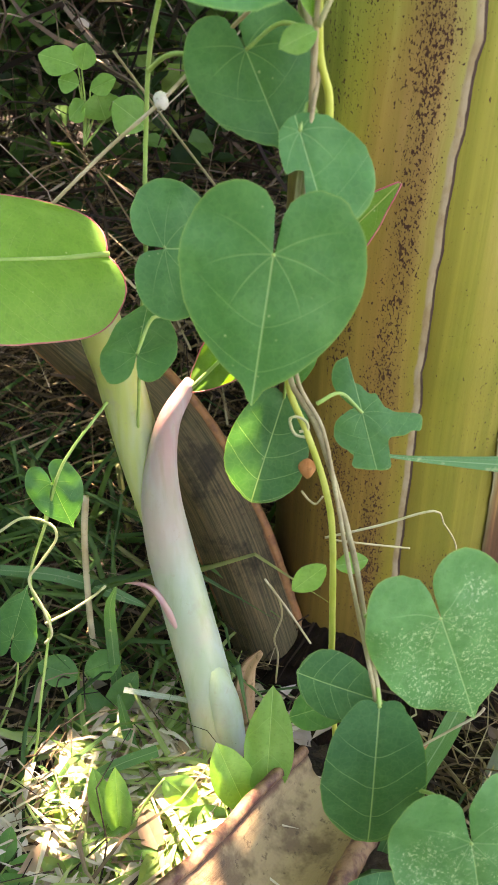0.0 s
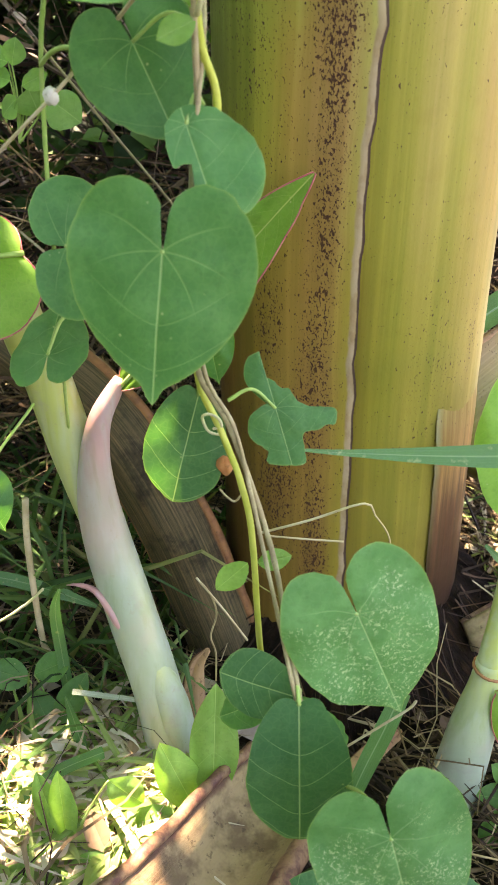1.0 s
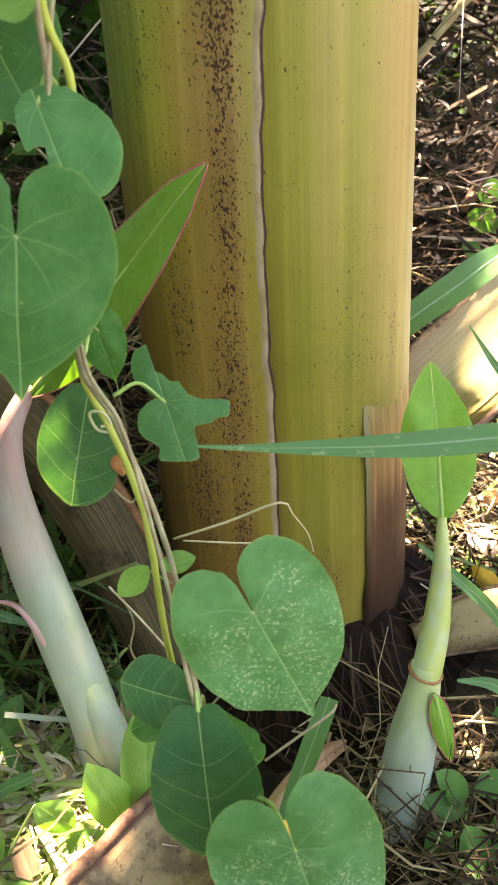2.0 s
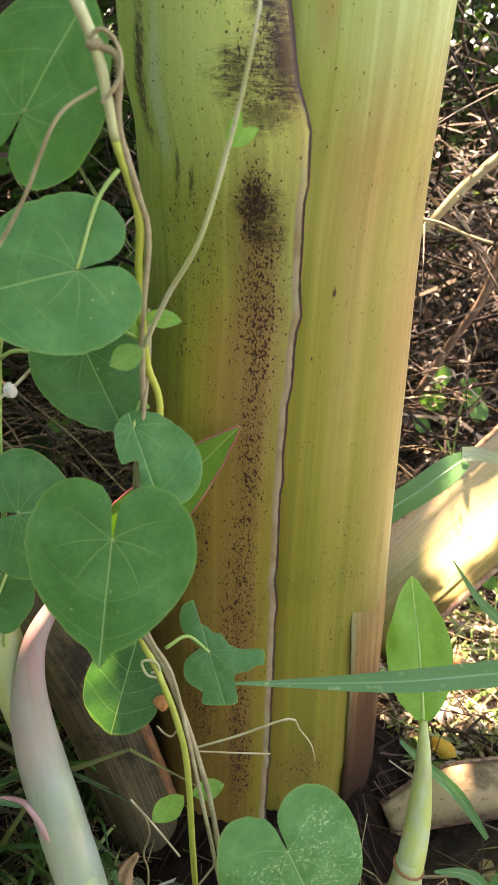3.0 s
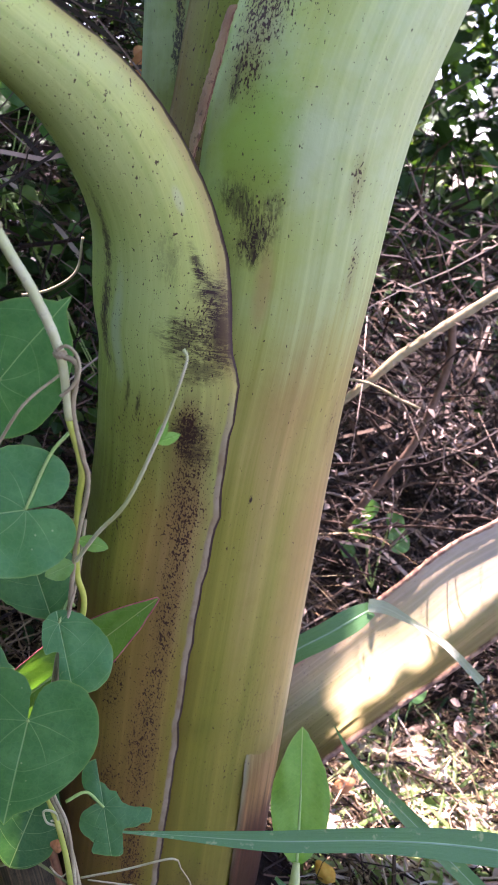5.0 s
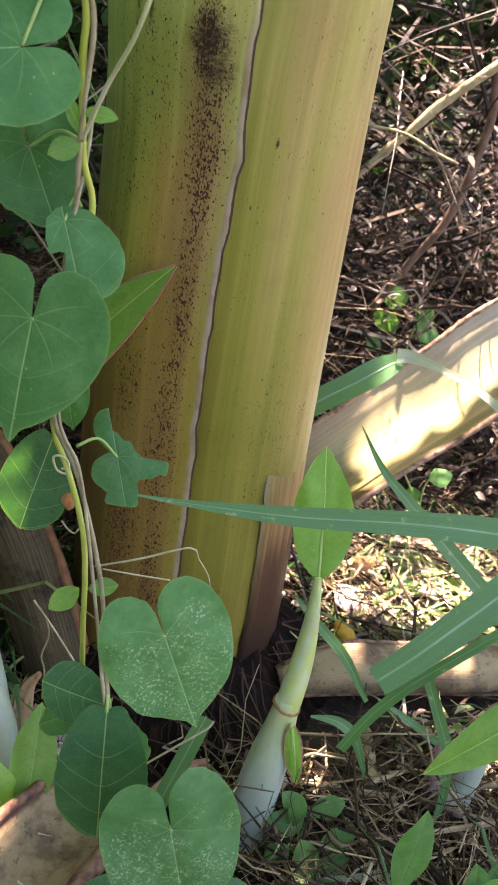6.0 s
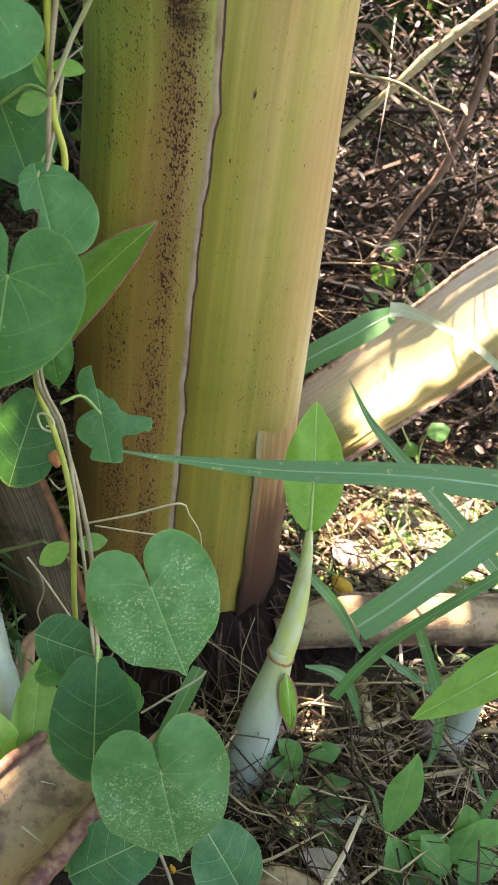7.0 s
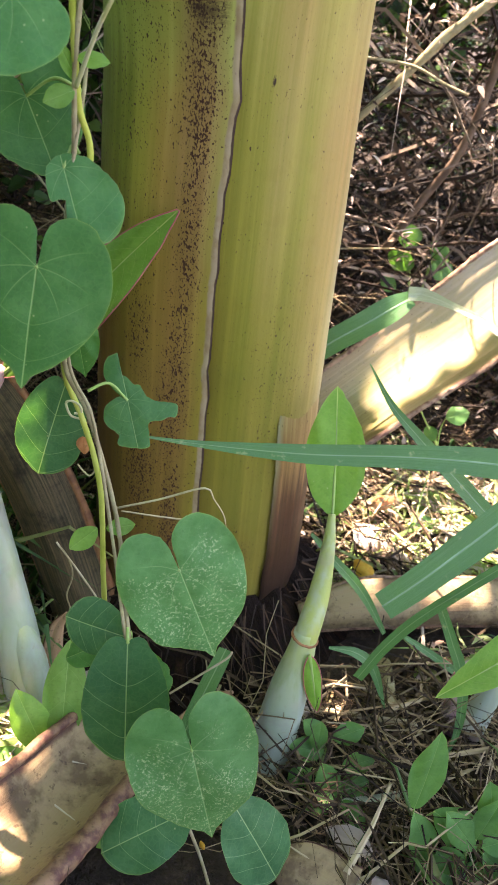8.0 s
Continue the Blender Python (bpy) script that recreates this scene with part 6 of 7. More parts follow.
sucker_c = thing("banana_sucker", (0.544, 0.550, -0.030), "stubby banana sucker with a pale base and drooping leaf", "banana sucker", "banana suckers")
part("stem", tube([(0.527, 0.541, -0.030), (0.545, 0.560, -0.009), (0.553, 0.560, 0.054), (0.567, 0.560, 0.104)], [0.020, 0.018, 0.013, 0.007], 14, 24), M_SUCKER, sucker_c)
part("sheath", tube([(0.532, 0.570, -0.073), (0.521, 0.570, -0.024), (0.510, 0.570, 0.038), (0.509, 0.570, 0.063)], [0.019, 0.018, 0.010, 0.002], 12, 24), M_SUCKER_PINK, sucker_c, "reddish pointed dry sheath")
sucker_leaf(sucker_c, LANCE, (0.543, 0.440, 0.283), (0.404, 0.385, 0.203), 0.0459, (0.1, -0.75, 0.6), "pale green leaf tapering to a dry tip", rim=False, seed=37)

part("dry_strip", tube([(0.088, 0.590, 0.985), (0.091, 0.592, 1.011), (0.095, 0.588, 1.044), (0.100, 0.578, 1.075), (0.104, 0.568, 1.100), (0.108, 0.565, 1.105)], [0.004, 0.0085, 0.009, 0.0085, 0.0065, 0.002], 12, 44, squash=0.30, wobble=0.5), M_DRY_RUST, banana, "dry brown strip peeling in the leaf fork")

# ---------------------------------------------------------------- fallen stalks
def stalk_thing(label, rows, material, n=50, ragged=0.12, rim=0.0, rim_material=None):
    """A dead stalk: its channel, and where they are thick, the two rolled rims along it."""
    ob = thing("fallen_leaf_stalk", rows[0][:3], label, "dead leaf stalk", "fallen leaf stalks")
    me = loft_sheath(rows, n, 30, ragged, 0.006)
    edges = [[np.array(me.vertices[2 * 31 * i + j].co) for i in range(0, n, 3)] for j in (0, 30)]
    part("channel", me, material, ob)
    if rim:
        for line, thick in zip(edges, rim if isinstance(rim, tuple) else (rim, rim)):
            part("rim", tube(line, thick, 11, 60, wobble=0.18), rim_material or M_RIM, ob, "mottled brown rolled rim")
    return ob


stalk_thing("dry beige leaf stalk with a brown rotted edge on the ground", [
    (*(0.323, 0.703, 0.000), 0, -0.75, 0.66, 0.020, 0.012, 100, 100, 0.010),
    (*(0.411, 0.725, 0.015), 0, -0.75, 0.66, 0.036, 0.026, 100, 100, 0.010),
    (*(0.530, 0.741, 0.015), 0, -0.75, 0.66, 0.036, 0.026, 100, 100, 0.010),
    (*(0.674, 0.760, 0.015), 0, -0.75, 0.66, 0.036, 0.026, 100, 100, 0.010),
    (*(0.922, 0.815, 0.020), 0, -0.75, 0.66, 0.034, 0.024, 100, 100, 0.010)], M_DRY_STAINED, rim=0.004)
stalk_thing("hollow beige leaf stalk with dark stains and a ragged brown rim", [
    (*(0.108, 0.495, 0.020), 0.1, 0.25, -0.95, 0.050, 0.040, 88, 88, 0.009),
    (*(0.063, 0.423, 0.035), 0.1, 0.25, -0.95, 0.056, 0.045, 88, 88, 0.010),
    (*(0.024, 0.352, 0.050), 0.1, 0.25, -0.95, 0.060, 0.048, 88, 88, 0.011),
    (*(-0.023, 0.287, 0.060), 0.1, 0.25, -0.95, 0.062, 0.050, 88, 88, 0.011),
    (*(-0.099, 0.187, 0.070), 0.1, 0.25, -0.95, 0.062, 0.050, 88, 88, 0.011)], M_DRY, rim=(0.0060, 0.0105), rim_material=M_RIM_MOTTLED)
stalk_thing("grey-brown dead leaf stalk leaning behind the sucker", [
    (*(0.042, 0.700, -0.069), -0.3, -0.9, 0.2, 0.050, 0.035, 90, 90, 0.010),
    (*(-0.034, 0.740, 0.142), -0.3, -0.9, 0.2, 0.050, 0.035, 90, 90, 0.010),
    (*(-0.109, 0.770, 0.269), -0.3, -0.9, 0.2, 0.046, 0.034, 90, 90, 0.010),
    (*(-0.202, 0.800, 0.337), -0.3, -0.9, 0.2, 0.042, 0.032, 90, 90, 0.010),
    (*(-0.346, 0.860, 0.431), -0.3, -0.9, 0.2, 0.036, 0.030, 90, 90, 0.010)], M_DRY_SHADED, rim=0.006, rim_material=M_RIM_RUST)
stalk_thing("curled strip of orange-brown dry sheath at the stem foot", [
    (*(-0.001, 0.580, -0.033), 0.3, -0.9, 0.1, 0.016, 0.010, 95, 95, 0.004),
    (*(-0.001, 0.590, 0.021), 0.3, -0.9, 0.1, 0.015, 0.010, 95, 95, 0.004),
    (*(0.003, 0.600, 0.055), 0.3, -0.9, 0.1, 0.011, 0.008, 95, 95, 0.003),
    (*(0.016, 0.600, 0.080), 0.3, -0.9, 0.1, 0.004, 0.004, 95, 95, 0.002)], M_DRY_RUST, 24)
stalk_thing("orange-brown dry sheath strip in front of the stem foot", [
    (*(0.225, 0.562, -0.002), 0.3, -0.6, 0.7, 0.006, 0.004, 85, 85, 0.003),
    (*(0.197, 0.532, 0.012), 0.3, -0.6, 0.7, 0.012, 0.008, 85, 85, 0.003),
    (*(0.165, 0.495, 0.012), 0.3, -0.6, 0.7, 0.014, 0.009, 85, 85, 0.003),
    (*(0.134, 0.457, 0.004), 0.3, -0.6, 0.7, 0.012, 0.007, 85, 85, 0.003)], M_DRY_RUST, 24, 0.3)
stalk_thing("broken end of a dry beige sheath", [
    (*(0.276, 0.371, -0.028), 0.1, -0.4, 0.9, 0.012, 0.004, 80, 80, 0.003),
    (*(0.290, 0.357, -0.024), 0.1, -0.4, 0.9, 0.028, 0.008, 80, 80, 0.003),
    (*(0.315, 0.342, -0.022), 0.1, -0.4, 0.9, 0.034, 0.009, 80, 80, 0.003),
    (*(0.349, 0.322, -0.022), 0.1, -0.4, 0.9, 0.034, 0.009, 80, 80, 0.003)], M_DRY_STAINED, 20, 0.5)

# ---------------------------------------------------------------- long grass blades
def grass_blade(points, widths, facing, label, material=None, **more):
    ob = thing("grass_blade", points[0], label, "grass blade", "long grass blades")
    blade = part("blade", ribbon(points, widths, facing, **more), material or M_GRASS, ob)
    back = unit(facing) * 0.0008
    part("midrib", tube([np.array(p) - back for p in points], [max(0.0004, w * 0.045) for w in widths], 6, 40), M_GRASS_RIB, blade)
    return ob


grass_blade([(0.091, 0.485, 0.411), (0.148, 0.495, 0.401), (0.252, 0.500, 0.397), (0.361, 0.508, 0.399), (0.463, 0.510, 0.397), (0.633, 0.500, 0.391)], [0.001, 0.006, 0.0185, 0.0235, 0.031, 0.030], (0, -0.75, 0.66), "long blue-green grass blade lying across the banana stem", n=60)
grass_blade([(0.295, 0.308, 0.389), (0.320, 0.315, 0.409), (0.359, 0.330, 0.440), (0.397, 0.345, 0.469), (0.490, 0.370, 0.540)], [0.0215, 0.023, 0.026, 0.027, 0.026], (0.1, -0.7, 0.7), "broad grass blade with a squarely cut end")
grass_blade([(0.324, 0.620, 0.440), (0.356, 0.620, 0.395), (0.392, 0.620, 0.360), (0.450, 0.620, 0.307), (0.572, 0.620, 0.195)], [0.001, 0.008, 0.013, 0.020, 0.022], (0, -0.8, 0.6), "grass blade with a thin bent tip")
grass_blade([(0.296, 0.900, 0.304), (0.338, 0.905, 0.339), (0.375, 0.910, 0.364), (0.412, 0.920, 0.388), (0.439, 0.932, 0.402)], [0.030, 0.034, 0.036, 0.036, 0.022], (0, -0.8, 0.6), "broad grass blade half in sunlight behind the stem")
grass_blade([(0.433, 0.930, 0.409), (0.456, 0.925, 0.411), (0.491, 0.900, 0.408), (0.530, 0.860, 0.403), (0.570, 0.800, 0.387)], [0.020, 0.018, 0.010, 0.010, 0.012], (0, -0.9, 0.4), "folded grass blade with a whitened tip", M_GRASS_PALE)
grass_blade([(0.298, 0.620, 0.213), (0.330, 0.620, 0.178), (0.375, 0.620, 0.129), (0.418, 0.620, 0.061)], [0.004, 0.011, 0.013, 0.006], (0.1, -0.8, 0.6), "short grass blade beside a sucker")
grass_blade([(0.429, 0.520, 0.214), (0.460, 0.520, 0.153), (0.488, 0.520, 0.092), (0.504, 0.520, 0.015), (0.492, 0.501, -0.030)], [0.010, 0.013, 0.014, 0.011, 0.001], (0, -0.9, 0.4), "drooping grass blade over the straw")
grass_blade([(0.357, 0.500, 0.106), (0.378, 0.500, 0.157), (0.406, 0.500, 0.202), (0.448, 0.500, 0.250), (0.499, 0.500, 0.305)], [0.012, 0.013, 0.013, 0.012, 0.012], (0, -0.8, 0.6), "folded green grass stem leaning out")
grass_blade([(0.331, 0.550, 0.100), (0.365, 0.550, 0.094), (0.391, 0.550, 0.068), (0.419, 0.550, 0.001)], [0.003, 0.012, 0.013, 0.002], (0, -0.7, 0.7), "curved green grass blade by a sucker")
grass_blade([(0.423, 0.600, 0.087), (0.475, 0.600, 0.052), (0.539, 0.600, 0.007), (0.596, 0.599, -0.030)], [0.003, 0.010, 0.010, 0.002], (0, -0.7, 0.7), "curved green grass blade by a sucker")
grass_blade([(0.147, 0.447, -0.030), (0.169, 0.460, 0.053), (0.187, 0.460, 0.127), (0.201, 0.470, 0.168)], [0.012, 0.018, 0.019, 0.016], (0, -0.9, 0.4), "pale green blade rising behind the vine leaves")
grass_blade([(0.535, 0.420, 0.070), (0.529, 0.420, -0.000), (0.503, 0.391, -0.030), (0.487, 0.353, -0.030)], [0.010, 0.011, 0.008, 0.004], (0, -0.8, 0.6), "narrow green grass blade among weeds")
grass_blade([(0.356, 0.440, -0.030), (0.407, 0.442, -0.024), (0.452, 0.461, -0.030), (0.487, 0.483, -0.024)], [0.003, 0.010, 0.011, 0.003], (0, -0.7, 0.7), "pale grass blade lying on straw", M_GRASS_PALE)
grass_blade([(-0.305, 0.700, 0.087), (-0.236, 0.700, 0.083), (-0.169, 0.700, 0.060), (-0.128, 0.700, 0.040)], [0.012, 0.016, 0.014, 0.004], (0, -0.7, 0.7), "dull green grass blade in shade")
grass_blade([(-0.151, 0.615, -0.030), (-0.153, 0.620, 0.048), (-0.152, 0.620, 0.109), (-0.143, 0.620, 0.142)], [0.012, 0.014, 0.012, 0.003], (0.1, -0.9, 0.3), "upright green grass blade in shade")
grass_blade([(-0.217, 0.453, -0.030), (-0.179, 0.485, -0.030), (-0.132, 0.500, 0.001), (-0.083, 0.500, 0.033)], [0.001, 0.011, 0.013, 0.012], (0, -0.6, 0.8), "grass blade reaching into the sun patch")
grass_blade([(-0.134, 0.580, 0.028), (-0.096, 0.580, 0.022), (-0.065, 0.580, 0.017), (-0.034, 0.580, 0.005)], [0.006, 0.006, 0.005, 0.002], (0, -0.6, 0.8), "thin sunlit grass blade", M_GRASS_PALE)
grass_blade([(-0.135, 0.560, 0.043), (-0.129, 0.560, -0.011), (-0.117, 0.538, -0.030)], [0.004, 0.014, 0.010], (0, -0.8, 0.6), "short grass blade in the sun")

# ---------------------------------------------------------------- dry twigs and straws
def twig(points, r, label, material=None, **more):
    ob = part("dry_twig", tube(points, r, 7, 30, **more), material or M_GRASS_DRY)
    return tagged(ob, label, "twig", "dry twigs")


twig([(0.072, 0.540, 0.286), (0.117, 0.540, 0.302), (0.163, 0.540, 0.321), (0.174, 0.540, 0.308), (0.186, 0.540, 0.289), (0.191, 0.540, 0.269)], [0.0012, 0.0012, 0.0011, 0.0007, 0.0007, 0.0005], "bent pale straw caught on the vine")
twig([(0.080, 0.540, 0.284), (0.116, 0.540, 0.281), (0.148, 0.540, 0.279)], 0.0009, "short pale straw caught on the vine")
twig([(0.146, 0.420, 0.153), (0.172, 0.420, 0.180), (0.197, 0.420, 0.206), (0.202, 0.420, 0.216), (0.199, 0.420, 0.208)], 0.0011, "pale straw with a curled end")
twig([(0.064, 0.500, 0.196), (0.042, 0.500, 0.235), (0.021, 0.500, 0.269)], 0.0010, "thin grey dead twig standing alone")
twig([(0.021, 0.500, 0.269), (0.032, 0.500, 0.251), (0.037, 0.500, 0.228), (0.031, 0.500, 0.200), (0.035, 0.500, 0.179), (0.034, 0.500, 0.142)], 0.0009, "curled grey dead tendril", M_VINE_BROWN)
twig([(0.019, 0.460, 0.847), (0.001, 0.430, 0.832), (-0.018, 0.430, 0.793), (-0.037, 0.430, 0.762), (-0.047, 0.420, 0.752)], [0.0011, 0.0011, 0.0012, 0.0014, 0.0024], "straight dry flower stalk with a dark end", M_VINE_BROWN)
twig([(-0.137, 0.530, 0.578), (-0.096, 0.530, 0.615), (-0.055, 0.516, 0.649), (-0.026, 0.530, 0.677), (0.006, 0.500, 0.706)], 0.0013, "long thin straw slanting across the vine")
twig([(-0.178, 0.950, 0.633), (-0.124, 0.950, 0.563), (-0.059, 0.950, 0.481), (-0.018, 0.950, 0.428)], 0.0016, "thin brown dry stalk in the undergrowth", M_VINE_BROWN)
twig([(-0.177, 0.660, 0.231), (-0.184, 0.660, 0.170), (-0.188, 0.660, 0.069), (-0.188, 0.660, 0.014)], 0.0038, "broken upright pale straw")
twig([(-0.188, 0.660, 0.014), (-0.174, 0.660, -0.029), (-0.134, 0.612, -0.030), (-0.104, 0.577, -0.030)], 0.0036, "lower half of a broken straw")
twig([(-0.275, 0.557, -0.030), (-0.235, 0.552, -0.030), (-0.167, 0.538, -0.030)], 0.0045, "thick dry straw on the ground")
twig([(0.174, 0.360, 0.036), (0.194, 0.360, -0.026), (0.207, 0.321, -0.030)], 0.0018, "thin brown stem hanging below the leaves")
twig([(0.370, 1.250, 0.576), (0.430, 1.250, 0.644), (0.494, 1.250, 0.719), (0.572, 1.250, 0.792), (0.751, 1.250, 0.953)], [0.006, 0.007, 0.008, 0.008, 0.007], "pale dead branch in the thicket", M_VINE_BROWN, wobble=0.3)
twig([(0.473, 1.300, 0.354), (0.523, 1.300, 0.454), (0.571, 1.300, 0.548), (0.595, 1.300, 0.703), (0.576, 1.300, 0.798)], 0.0075, "brown bent branch in the thicket", M_BARK)
twig([(0.361, 1.200, 0.674), (0.432, 1.200, 0.671), (0.490, 1.200, 0.651), (0.529, 1.200, 0.640)], 0.0024, "green-brown stem in the thicket", M_VINE_BROWN)
twig([(-0.284, 1.500, 1.317), (-0.238, 1.500, 1.236), (-0.186, 1.500, 1.151), (-0.138, 1.500, 1.081)], [0.004, 0.006, 0.007, 0.006], "grey-brown branch in the hedge", M_BARK)
twig([(-0.198, 1.400, 1.318), (-0.169, 1.400, 1.214), (-0.143, 1.400, 1.139), (-0.110, 1.400, 1.062)], 0.0035, "green-brown stem in the hedge", M_BARK)
twig([(0.309, 0.568, -0.030), (0.360, 0.567, -0.030), (0.426, 0.559, -0.030), (0.468, 0.551, -0.024)], 0.004, "dry stalk lying on the straw")
twig([(0.435, 0.568, -0.030), (0.439, 0.615, -0.024), (0.443, 0.657, -0.030)], 0.010, "short broken brown stalk upright", M_VINE_BROWN)
twig([(-0.179, 0.900, 0.684), (-0.137, 0.900, 0.688), (-0.097, 0.900, 0.707), (-0.049, 0.900, 0.730)], 0.0018, "thin dry brown stem in shade", M_VINE_BROWN)
twig([(-0.012, 0.800, 0.894), (-0.016, 0.800, 0.857), (-0.041, 0.800, 0.834), (-0.071, 0.800, 0.823)], 0.0016, "thin dry curved stem in shade")

husk = thing("seed_husk", (-0.055, 0.512, 0.650), "papery white seed husk stuck on a straw", "seed husk")
part("shell", tube([(-0.059, 0.512, 0.652), (-0.056, 0.512, 0.651), (-0.053, 0.512, 0.649), (-0.050, 0.512, 0.649)], [0.002, 0.005, 0.005, 0.002], 9, 14, wobble=0.5), M_HUSK, husk)


def curled_leaf(attach, tip, width, facing, label, material, seed=0):
    ob = part("withered_leaf", leaf_mesh(OVAL, attach, tip, width, facing, 1.6, 0.35, 0.12, (), seed, 6, 40), material)
    return tagged(ob, label, "withered leaf", "withered leaves")


curled_leaf((0.050, 0.468, 0.415), (0.051, 0.465, 0.395), 0.0137, FRONT, "small crumpled orange-brown leaf on the vine", M_RUST, 3)
curled_leaf((0.132, 0.360, 0.116), (0.153, 0.350, 0.100), 0.0161, FRONT, "withered orange leaf under the vine", M_ORANGE, 4)
curled_leaf((0.154, 0.370, 0.148), (0.165, 0.360, 0.139), 0.0119, FRONT, "withered orange leaf under the vine", M_ORANGE, 5)
curled_leaf((0.087, 0.375, 0.249), (0.094, 0.370, 0.237), 0.0086, FRONT, "withered orange leaf under the vine", M_ORANGE, 6)
curled_leaf((-0.004, 1.300, 1.118), (0.014, 1.300, 1.034), 0.0611, FRONT, "dead rusty orange leaf hanging in the hedge", M_RUST, 7)
curled_leaf((-0.019, 1.320, 1.120), (0.019, 1.300, 1.109), 0.0394, FRONT, "dead rusty orange leaf hanging in the hedge", M_RUST, 8)
curled_leaf((0.012, 1.300, 1.033), (0.008, 1.300, 0.997), 0.0296, FRONT, "dead rusty orange leaf hanging in the hedge", M_RUST, 9)
curled_leaf((0.427, 0.891, 0.000), (0.486, 0.924, 0.010), 0.0626, UPWARD, "pale dry curled leaf in the sun", M_PALE_DEAD, 10)
curled_leaf((0.469, 0.989, 0.000), (0.512, 1.002, 0.020), 0.0263, UPWARD, "brown curled dead leaf on litter", M_RUST, 11)
curled_leaf((0.421, 0.842, 0.000), (0.440, 0.807, 0.010), 0.0284, UPWARD, "yellow withered leaf on the ground", M_ORANGE, 12)
curled_leaf((0.191, 0.360, 0.004), (0.197, 0.355, -0.010), 0.0057, FRONT, "small yellow withered leaf on the vine", M_ORANGE, 13)

# ---------------------------------------------------------------- weeds
def weed(base, leaves, label, material=None, category="weed", group="weeds"):
    """leaves: (attach, tip, width); a thin stalk runs from the base to each."""
    ob = thing("weed_plant", base, label, category, group)
    for i, (a, b, w) in enumerate(leaves):
        b, w = tuple(p + 1.22 * (q - p) for p, q in zip(a, b)), w * 1.25
        lf = part("leaf", leaf_mesh(OVAL, a, b, w, (0.1 * math.sin(i * 2.1), -0.65, 0.75), 0.2, 0.12, 0.05, (), i + 50.0, 6, 44), material or M_WEED, ob)
        base_v, av = np.array(base), np.array(a)
        part("stalk", tube([base_v, base_v * 0.4 + av * 0.6 + np.array((0.0, 0.01, -0.004)), av], [0.0016, 0.0013, 0.001], 6, 12), M_PETIOLE, lf)
    return ob


weed((0.435, 0.393, -0.040), [(*[(0.415, 0.385, 0.038), (0.420, 0.385, 0.127)], 0.030), (*[(0.416, 0.385, 0.032), (0.449, 0.365, -0.030)], 0.029), (*[(0.438, 0.385, 0.036), (0.507, 0.385, -0.022)], 0.036), (*[(0.528, 0.430, -0.021), (0.558, 0.406, -0.030)], 0.034),
     (*[(0.474, 0.388, -0.030), (0.462, 0.410, -0.012)], 0.020), (*[(0.477, 0.385, -0.030), (0.522, 0.398, -0.030)], 0.026), (*[(0.467, 0.359, -0.030), (0.431, 0.367, -0.030)], 0.022), (*[(0.469, 0.356, -0.030), (0.509, 0.352, -0.030)], 0.026), (*[(0.466, 0.356, -0.030), (0.440, 0.325, -0.030)], 0.026)],
     "low green weed with opposite oval leaves in the straw")
weed((0.334, 0.471, -0.040), [(*[(0.347, 0.500, -0.000), (0.375, 0.500, 0.018)], 0.022), (*[(0.341, 0.500, -0.006), (0.316, 0.500, 0.022)], 0.020), (*[(0.338, 0.490, -0.013), (0.303, 0.490, -0.006)], 0.024), (*[(0.329, 0.460, 0.006), (0.346, 0.443, -0.030)], 0.026), (*[(0.328, 0.490, -0.014), (0.328, 0.490, 0.026)], 0.018), (*[(0.317, 0.460, -0.005), (0.298, 0.455, -0.030)], 0.022)],
     "small shaded weed beside a banana sucker")
weed((0.029, 0.494, -0.030), [(*[(0.029, 0.470, -0.005), (0.031, 0.500, 0.096)], 0.040), (*[(0.012, 0.470, -0.016), (-0.011, 0.470, 0.060)], 0.034), (*[(0.002, 0.460, -0.011), (-0.070, 0.437, -0.030)], 0.044), (*[(0.007, 0.460, -0.020), (-0.017, 0.420, -0.030)], 0.036)],
     "bright green broad-leaved weed at the edge of the sun patch", M_LEAF_YOUNG)
weed((-0.114, 0.433, -0.030), [(*[(-0.122, 0.445, -0.030), (-0.135, 0.450, 0.038)], 0.022), (*[(-0.113, 0.439, -0.030), (-0.113, 0.440, 0.050)], 0.022), (*[(-0.119, 0.427, -0.030), (-0.158, 0.404, -0.030)], 0.034), (*[(-0.111, 0.416, -0.030), (-0.079, 0.391, -0.030)], 0.050), (*[(-0.091, 0.430, -0.022), (-0.048, 0.404, -0.030)], 0.030), (*[(-0.070, 0.460, 0.044), (-0.043, 0.460, 0.011)], 0.026)],
     "pale green weed leaves in the sun patch", M_LEAF_YOUNG)
weed((-0.213, 0.403, -0.030), [(*[(-0.218, 0.403, -0.030), (-0.185, 0.406, -0.021)], 0.016), (*[(-0.223, 0.408, -0.030), (-0.217, 0.420, -0.002)], 0.016), (*[(-0.222, 0.397, -0.030), (-0.192, 0.372, -0.030)], 0.022)], "small green weed in shade")
weed((-0.165, 0.581, -0.040), [(*[(-0.162, 0.573, -0.030), (-0.186, 0.600, -0.007)], 0.030), (*[(-0.161, 0.581, -0.030), (-0.132, 0.600, 0.017)], 0.026), (*[(-0.167, 0.565, -0.030), (-0.203, 0.578, -0.030)], 0.028), (*[(-0.197, 0.620, -0.002), (-0.236, 0.620, 0.014)], 0.03), (*[(-0.190, 0.620, 0.008), (-0.155, 0.620, 0.030)], 0.028)], "dark broad-leaved weed under the sucker")
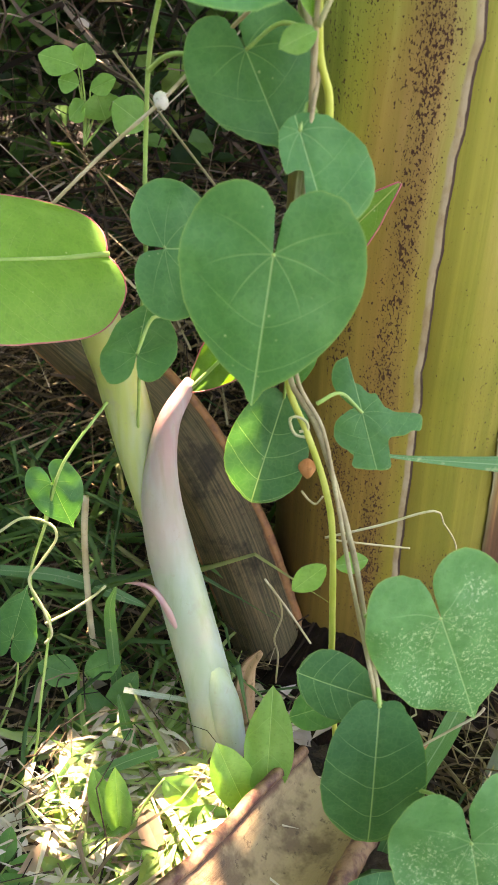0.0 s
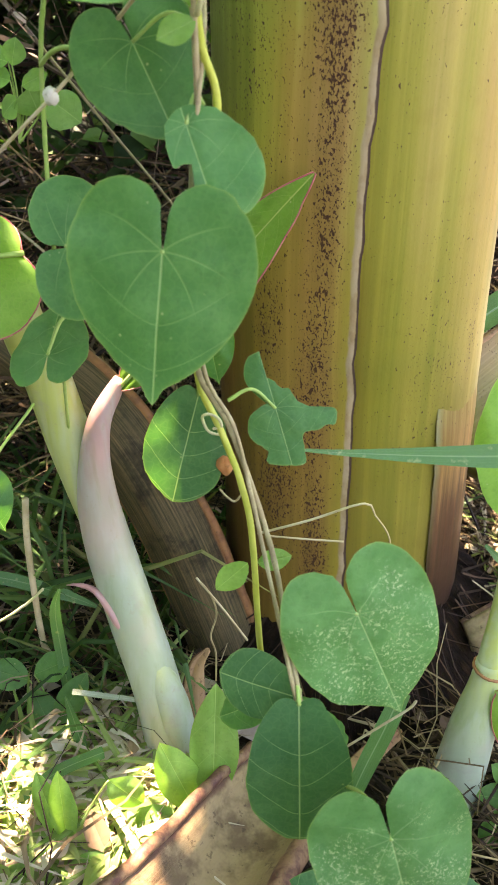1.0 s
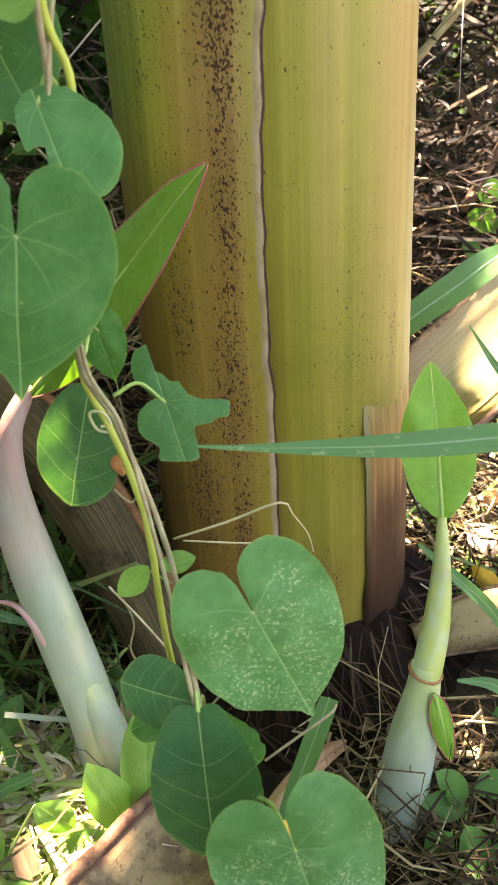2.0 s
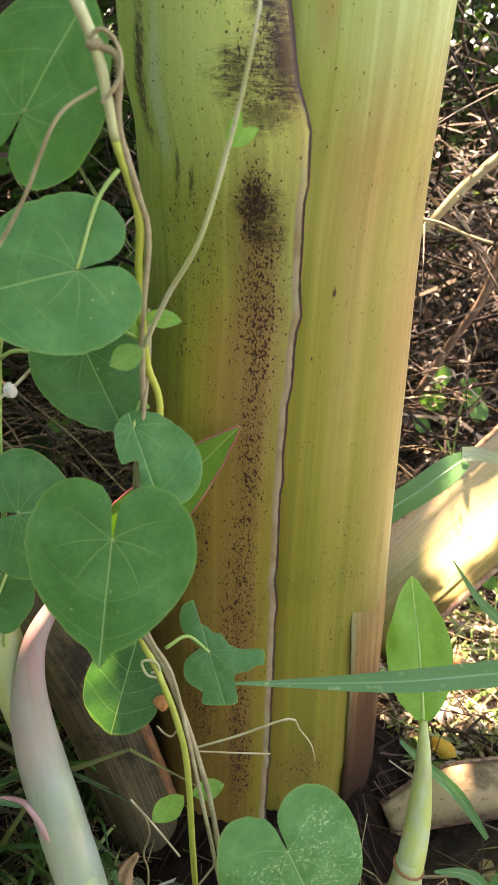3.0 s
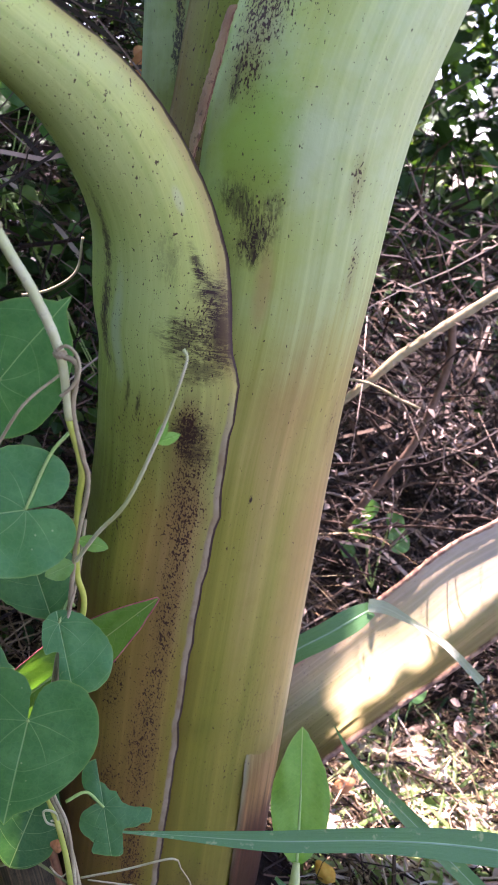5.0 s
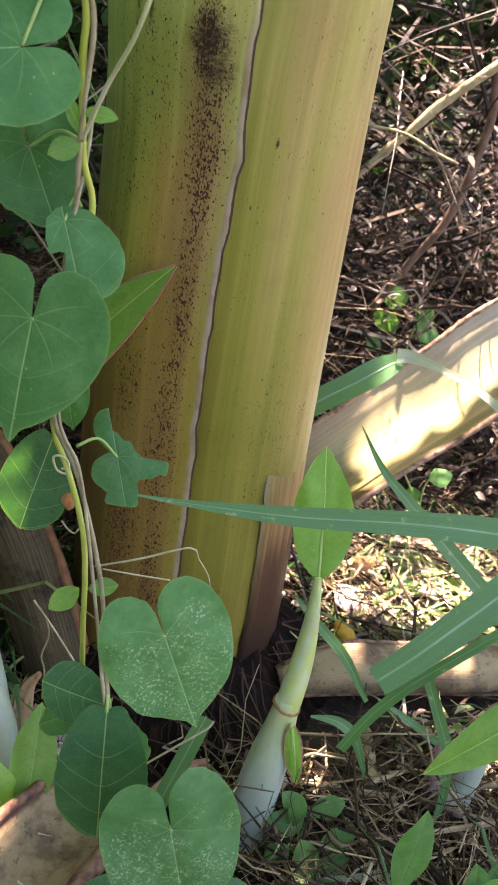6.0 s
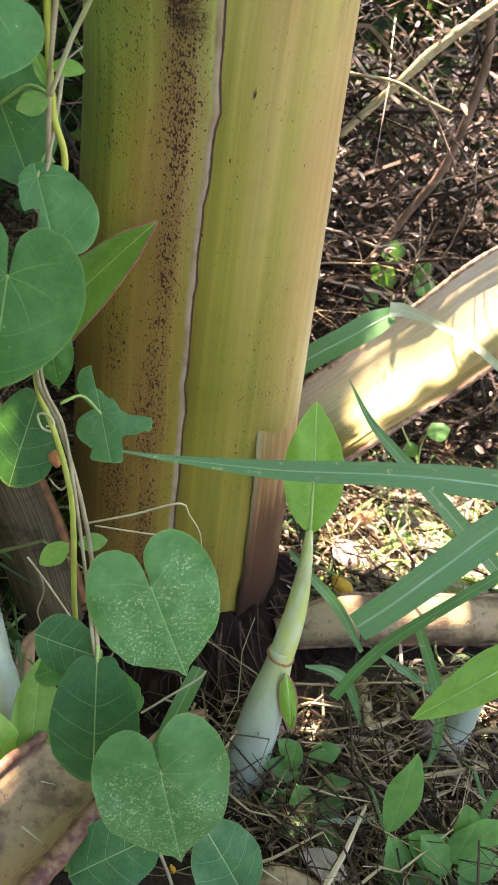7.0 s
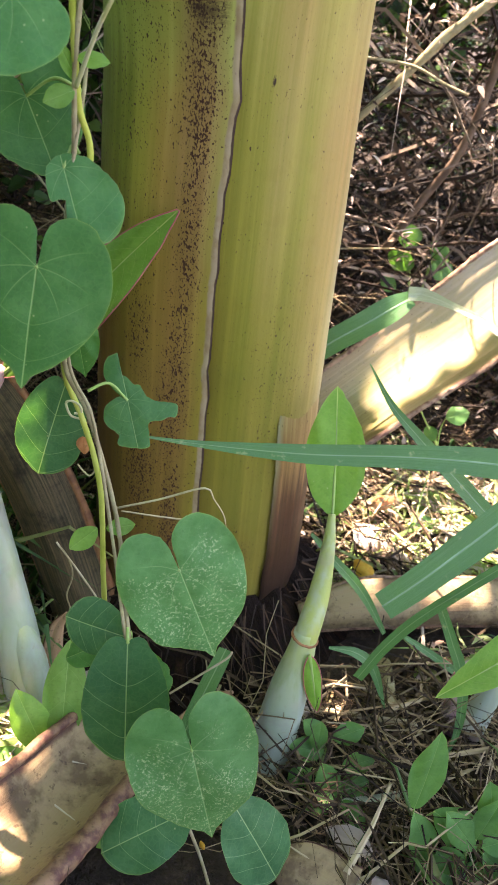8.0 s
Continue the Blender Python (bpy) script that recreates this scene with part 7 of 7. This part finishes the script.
weed((-0.233, 1.000, 0.519), [(*[(-0.232, 1.000, 0.610), (-0.270, 1.000, 0.623)], 0.036), (*[(-0.228, 1.000, 0.606), (-0.222, 1.000, 0.630)], 0.024), (*[(-0.233, 1.000, 0.590), (-0.253, 1.000, 0.596)], 0.026), (*[(-0.213, 1.000, 0.581), (-0.205, 1.000, 0.556)], 0.040), (*[(-0.220, 1.000, 0.584), (-0.195, 1.000, 0.597)], 0.026), (*[(-0.193, 1.000, 0.572), (-0.160, 1.000, 0.550)], 0.044), (*[(-0.228, 1.000, 0.571), (-0.247, 1.000, 0.555)], 0.028)],
     "light green shrub seedling with toothed leaves", M_LEAF_YOUNG)
weed((0.573, 1.350, 0.199), [(*[(0.535, 1.380, 0.335), (0.523, 1.380, 0.299)], 0.045), (*[(0.541, 1.380, 0.336), (0.537, 1.380, 0.375)], 0.040), (*[(0.590, 1.380, 0.319), (0.637, 1.380, 0.290)], 0.050), (*[(0.588, 1.380, 0.325), (0.605, 1.380, 0.350)], 0.036), (*[(0.531, 1.380, 0.253), (0.504, 1.380, 0.274)], 0.03)], "heart-leaved seedling in the thicket")
weed((0.597, 1.100, 0.066), [(*[(0.529, 1.100, 0.174), (0.583, 1.100, 0.203)], 0.030), (*[(0.598, 1.100, 0.126), (0.630, 1.100, 0.141)], 0.030), (*[(0.588, 1.100, 0.101), (0.571, 1.100, 0.087)], 0.024), (*[(0.536, 0.936, -0.030), (0.597, 0.968, -0.030)], 0.07)], "small green seedling among dry straw")
weed((-0.200, 1.300, 0.881), [(*[(-0.166, 1.300, 1.005), (-0.197, 1.300, 1.057)], 0.05), (*[(-0.166, 1.300, 1.004), (-0.115, 1.300, 1.040)], 0.045), (*[(-0.156, 1.300, 0.998), (-0.104, 1.300, 0.979)], 0.05), (*[(-0.183, 1.300, 1.002), (-0.238, 1.300, 1.020)], 0.05), (*[(-0.243, 1.300, 0.957), (-0.275, 1.300, 0.906)], 0.05), (*[(-0.206, 1.300, 0.842), (-0.249, 1.300, 0.797)], 0.05), (*[(-0.187, 1.300, 0.726), (-0.245, 1.300, 0.738)], 0.05), (*[(-0.028, 1.300, 0.603), (0.005, 1.300, 0.619)], 0.03), (*[(-0.027, 1.300, 0.592), (-0.033, 1.300, 0.558)], 0.03)],
     "green shrub shoot with five-parted leaves", M_HEDGE_BIG)
weed((-0.262, 1.400, 0.932), [(*[(-0.297, 1.400, 1.158), (-0.236, 1.400, 1.137)], 0.065), (*[(-0.306, 1.400, 1.148), (-0.269, 1.400, 1.087)], 0.065), (*[(-0.311, 1.380, 1.155), (-0.352, 1.380, 1.096)], 0.065), (*[(-0.307, 1.400, 1.161), (-0.332, 1.400, 1.197)], 0.055), (*[(-0.293, 1.400, 1.163), (-0.251, 1.400, 1.181)], 0.05)],
     "sunlit hedge shoot with large lobed leaves", M_LEAF_YOUNG)

weed((0.503, 0.381, -0.040), [(*[(0.489, 0.375, 0.005), (0.499, 0.375, 0.057)], 0.026), (*[(0.496, 0.370, -0.001), (0.529, 0.370, 0.019)], 0.028), (*[(0.491, 0.370, -0.007), (0.457, 0.370, 0.040)], 0.026), (*[(0.496, 0.365, -0.003), (0.527, 0.361, -0.030)], 0.026), (*[(0.505, 0.380, 0.037), (0.525, 0.380, 0.062)], 0.024), (*[(0.505, 0.385, 0.021), (0.493, 0.385, 0.070)], 0.024), (*[(0.475, 0.360, -0.002), (0.449, 0.360, -0.019)], 0.024)],
     "low weed with toothed green leaves in the straw")
weed((0.360, 0.458, -0.040), [(*[(0.354, 0.451, -0.030), (0.382, 0.455, -0.018)], 0.024), (*[(0.346, 0.443, -0.030), (0.319, 0.428, -0.030)], 0.024), (*[(0.356, 0.440, -0.030), (0.372, 0.410, -0.030)], 0.022), (*[(0.356, 0.470, -0.015), (0.386, 0.470, 0.003)], 0.020)],
     "small shaded weed among straw")
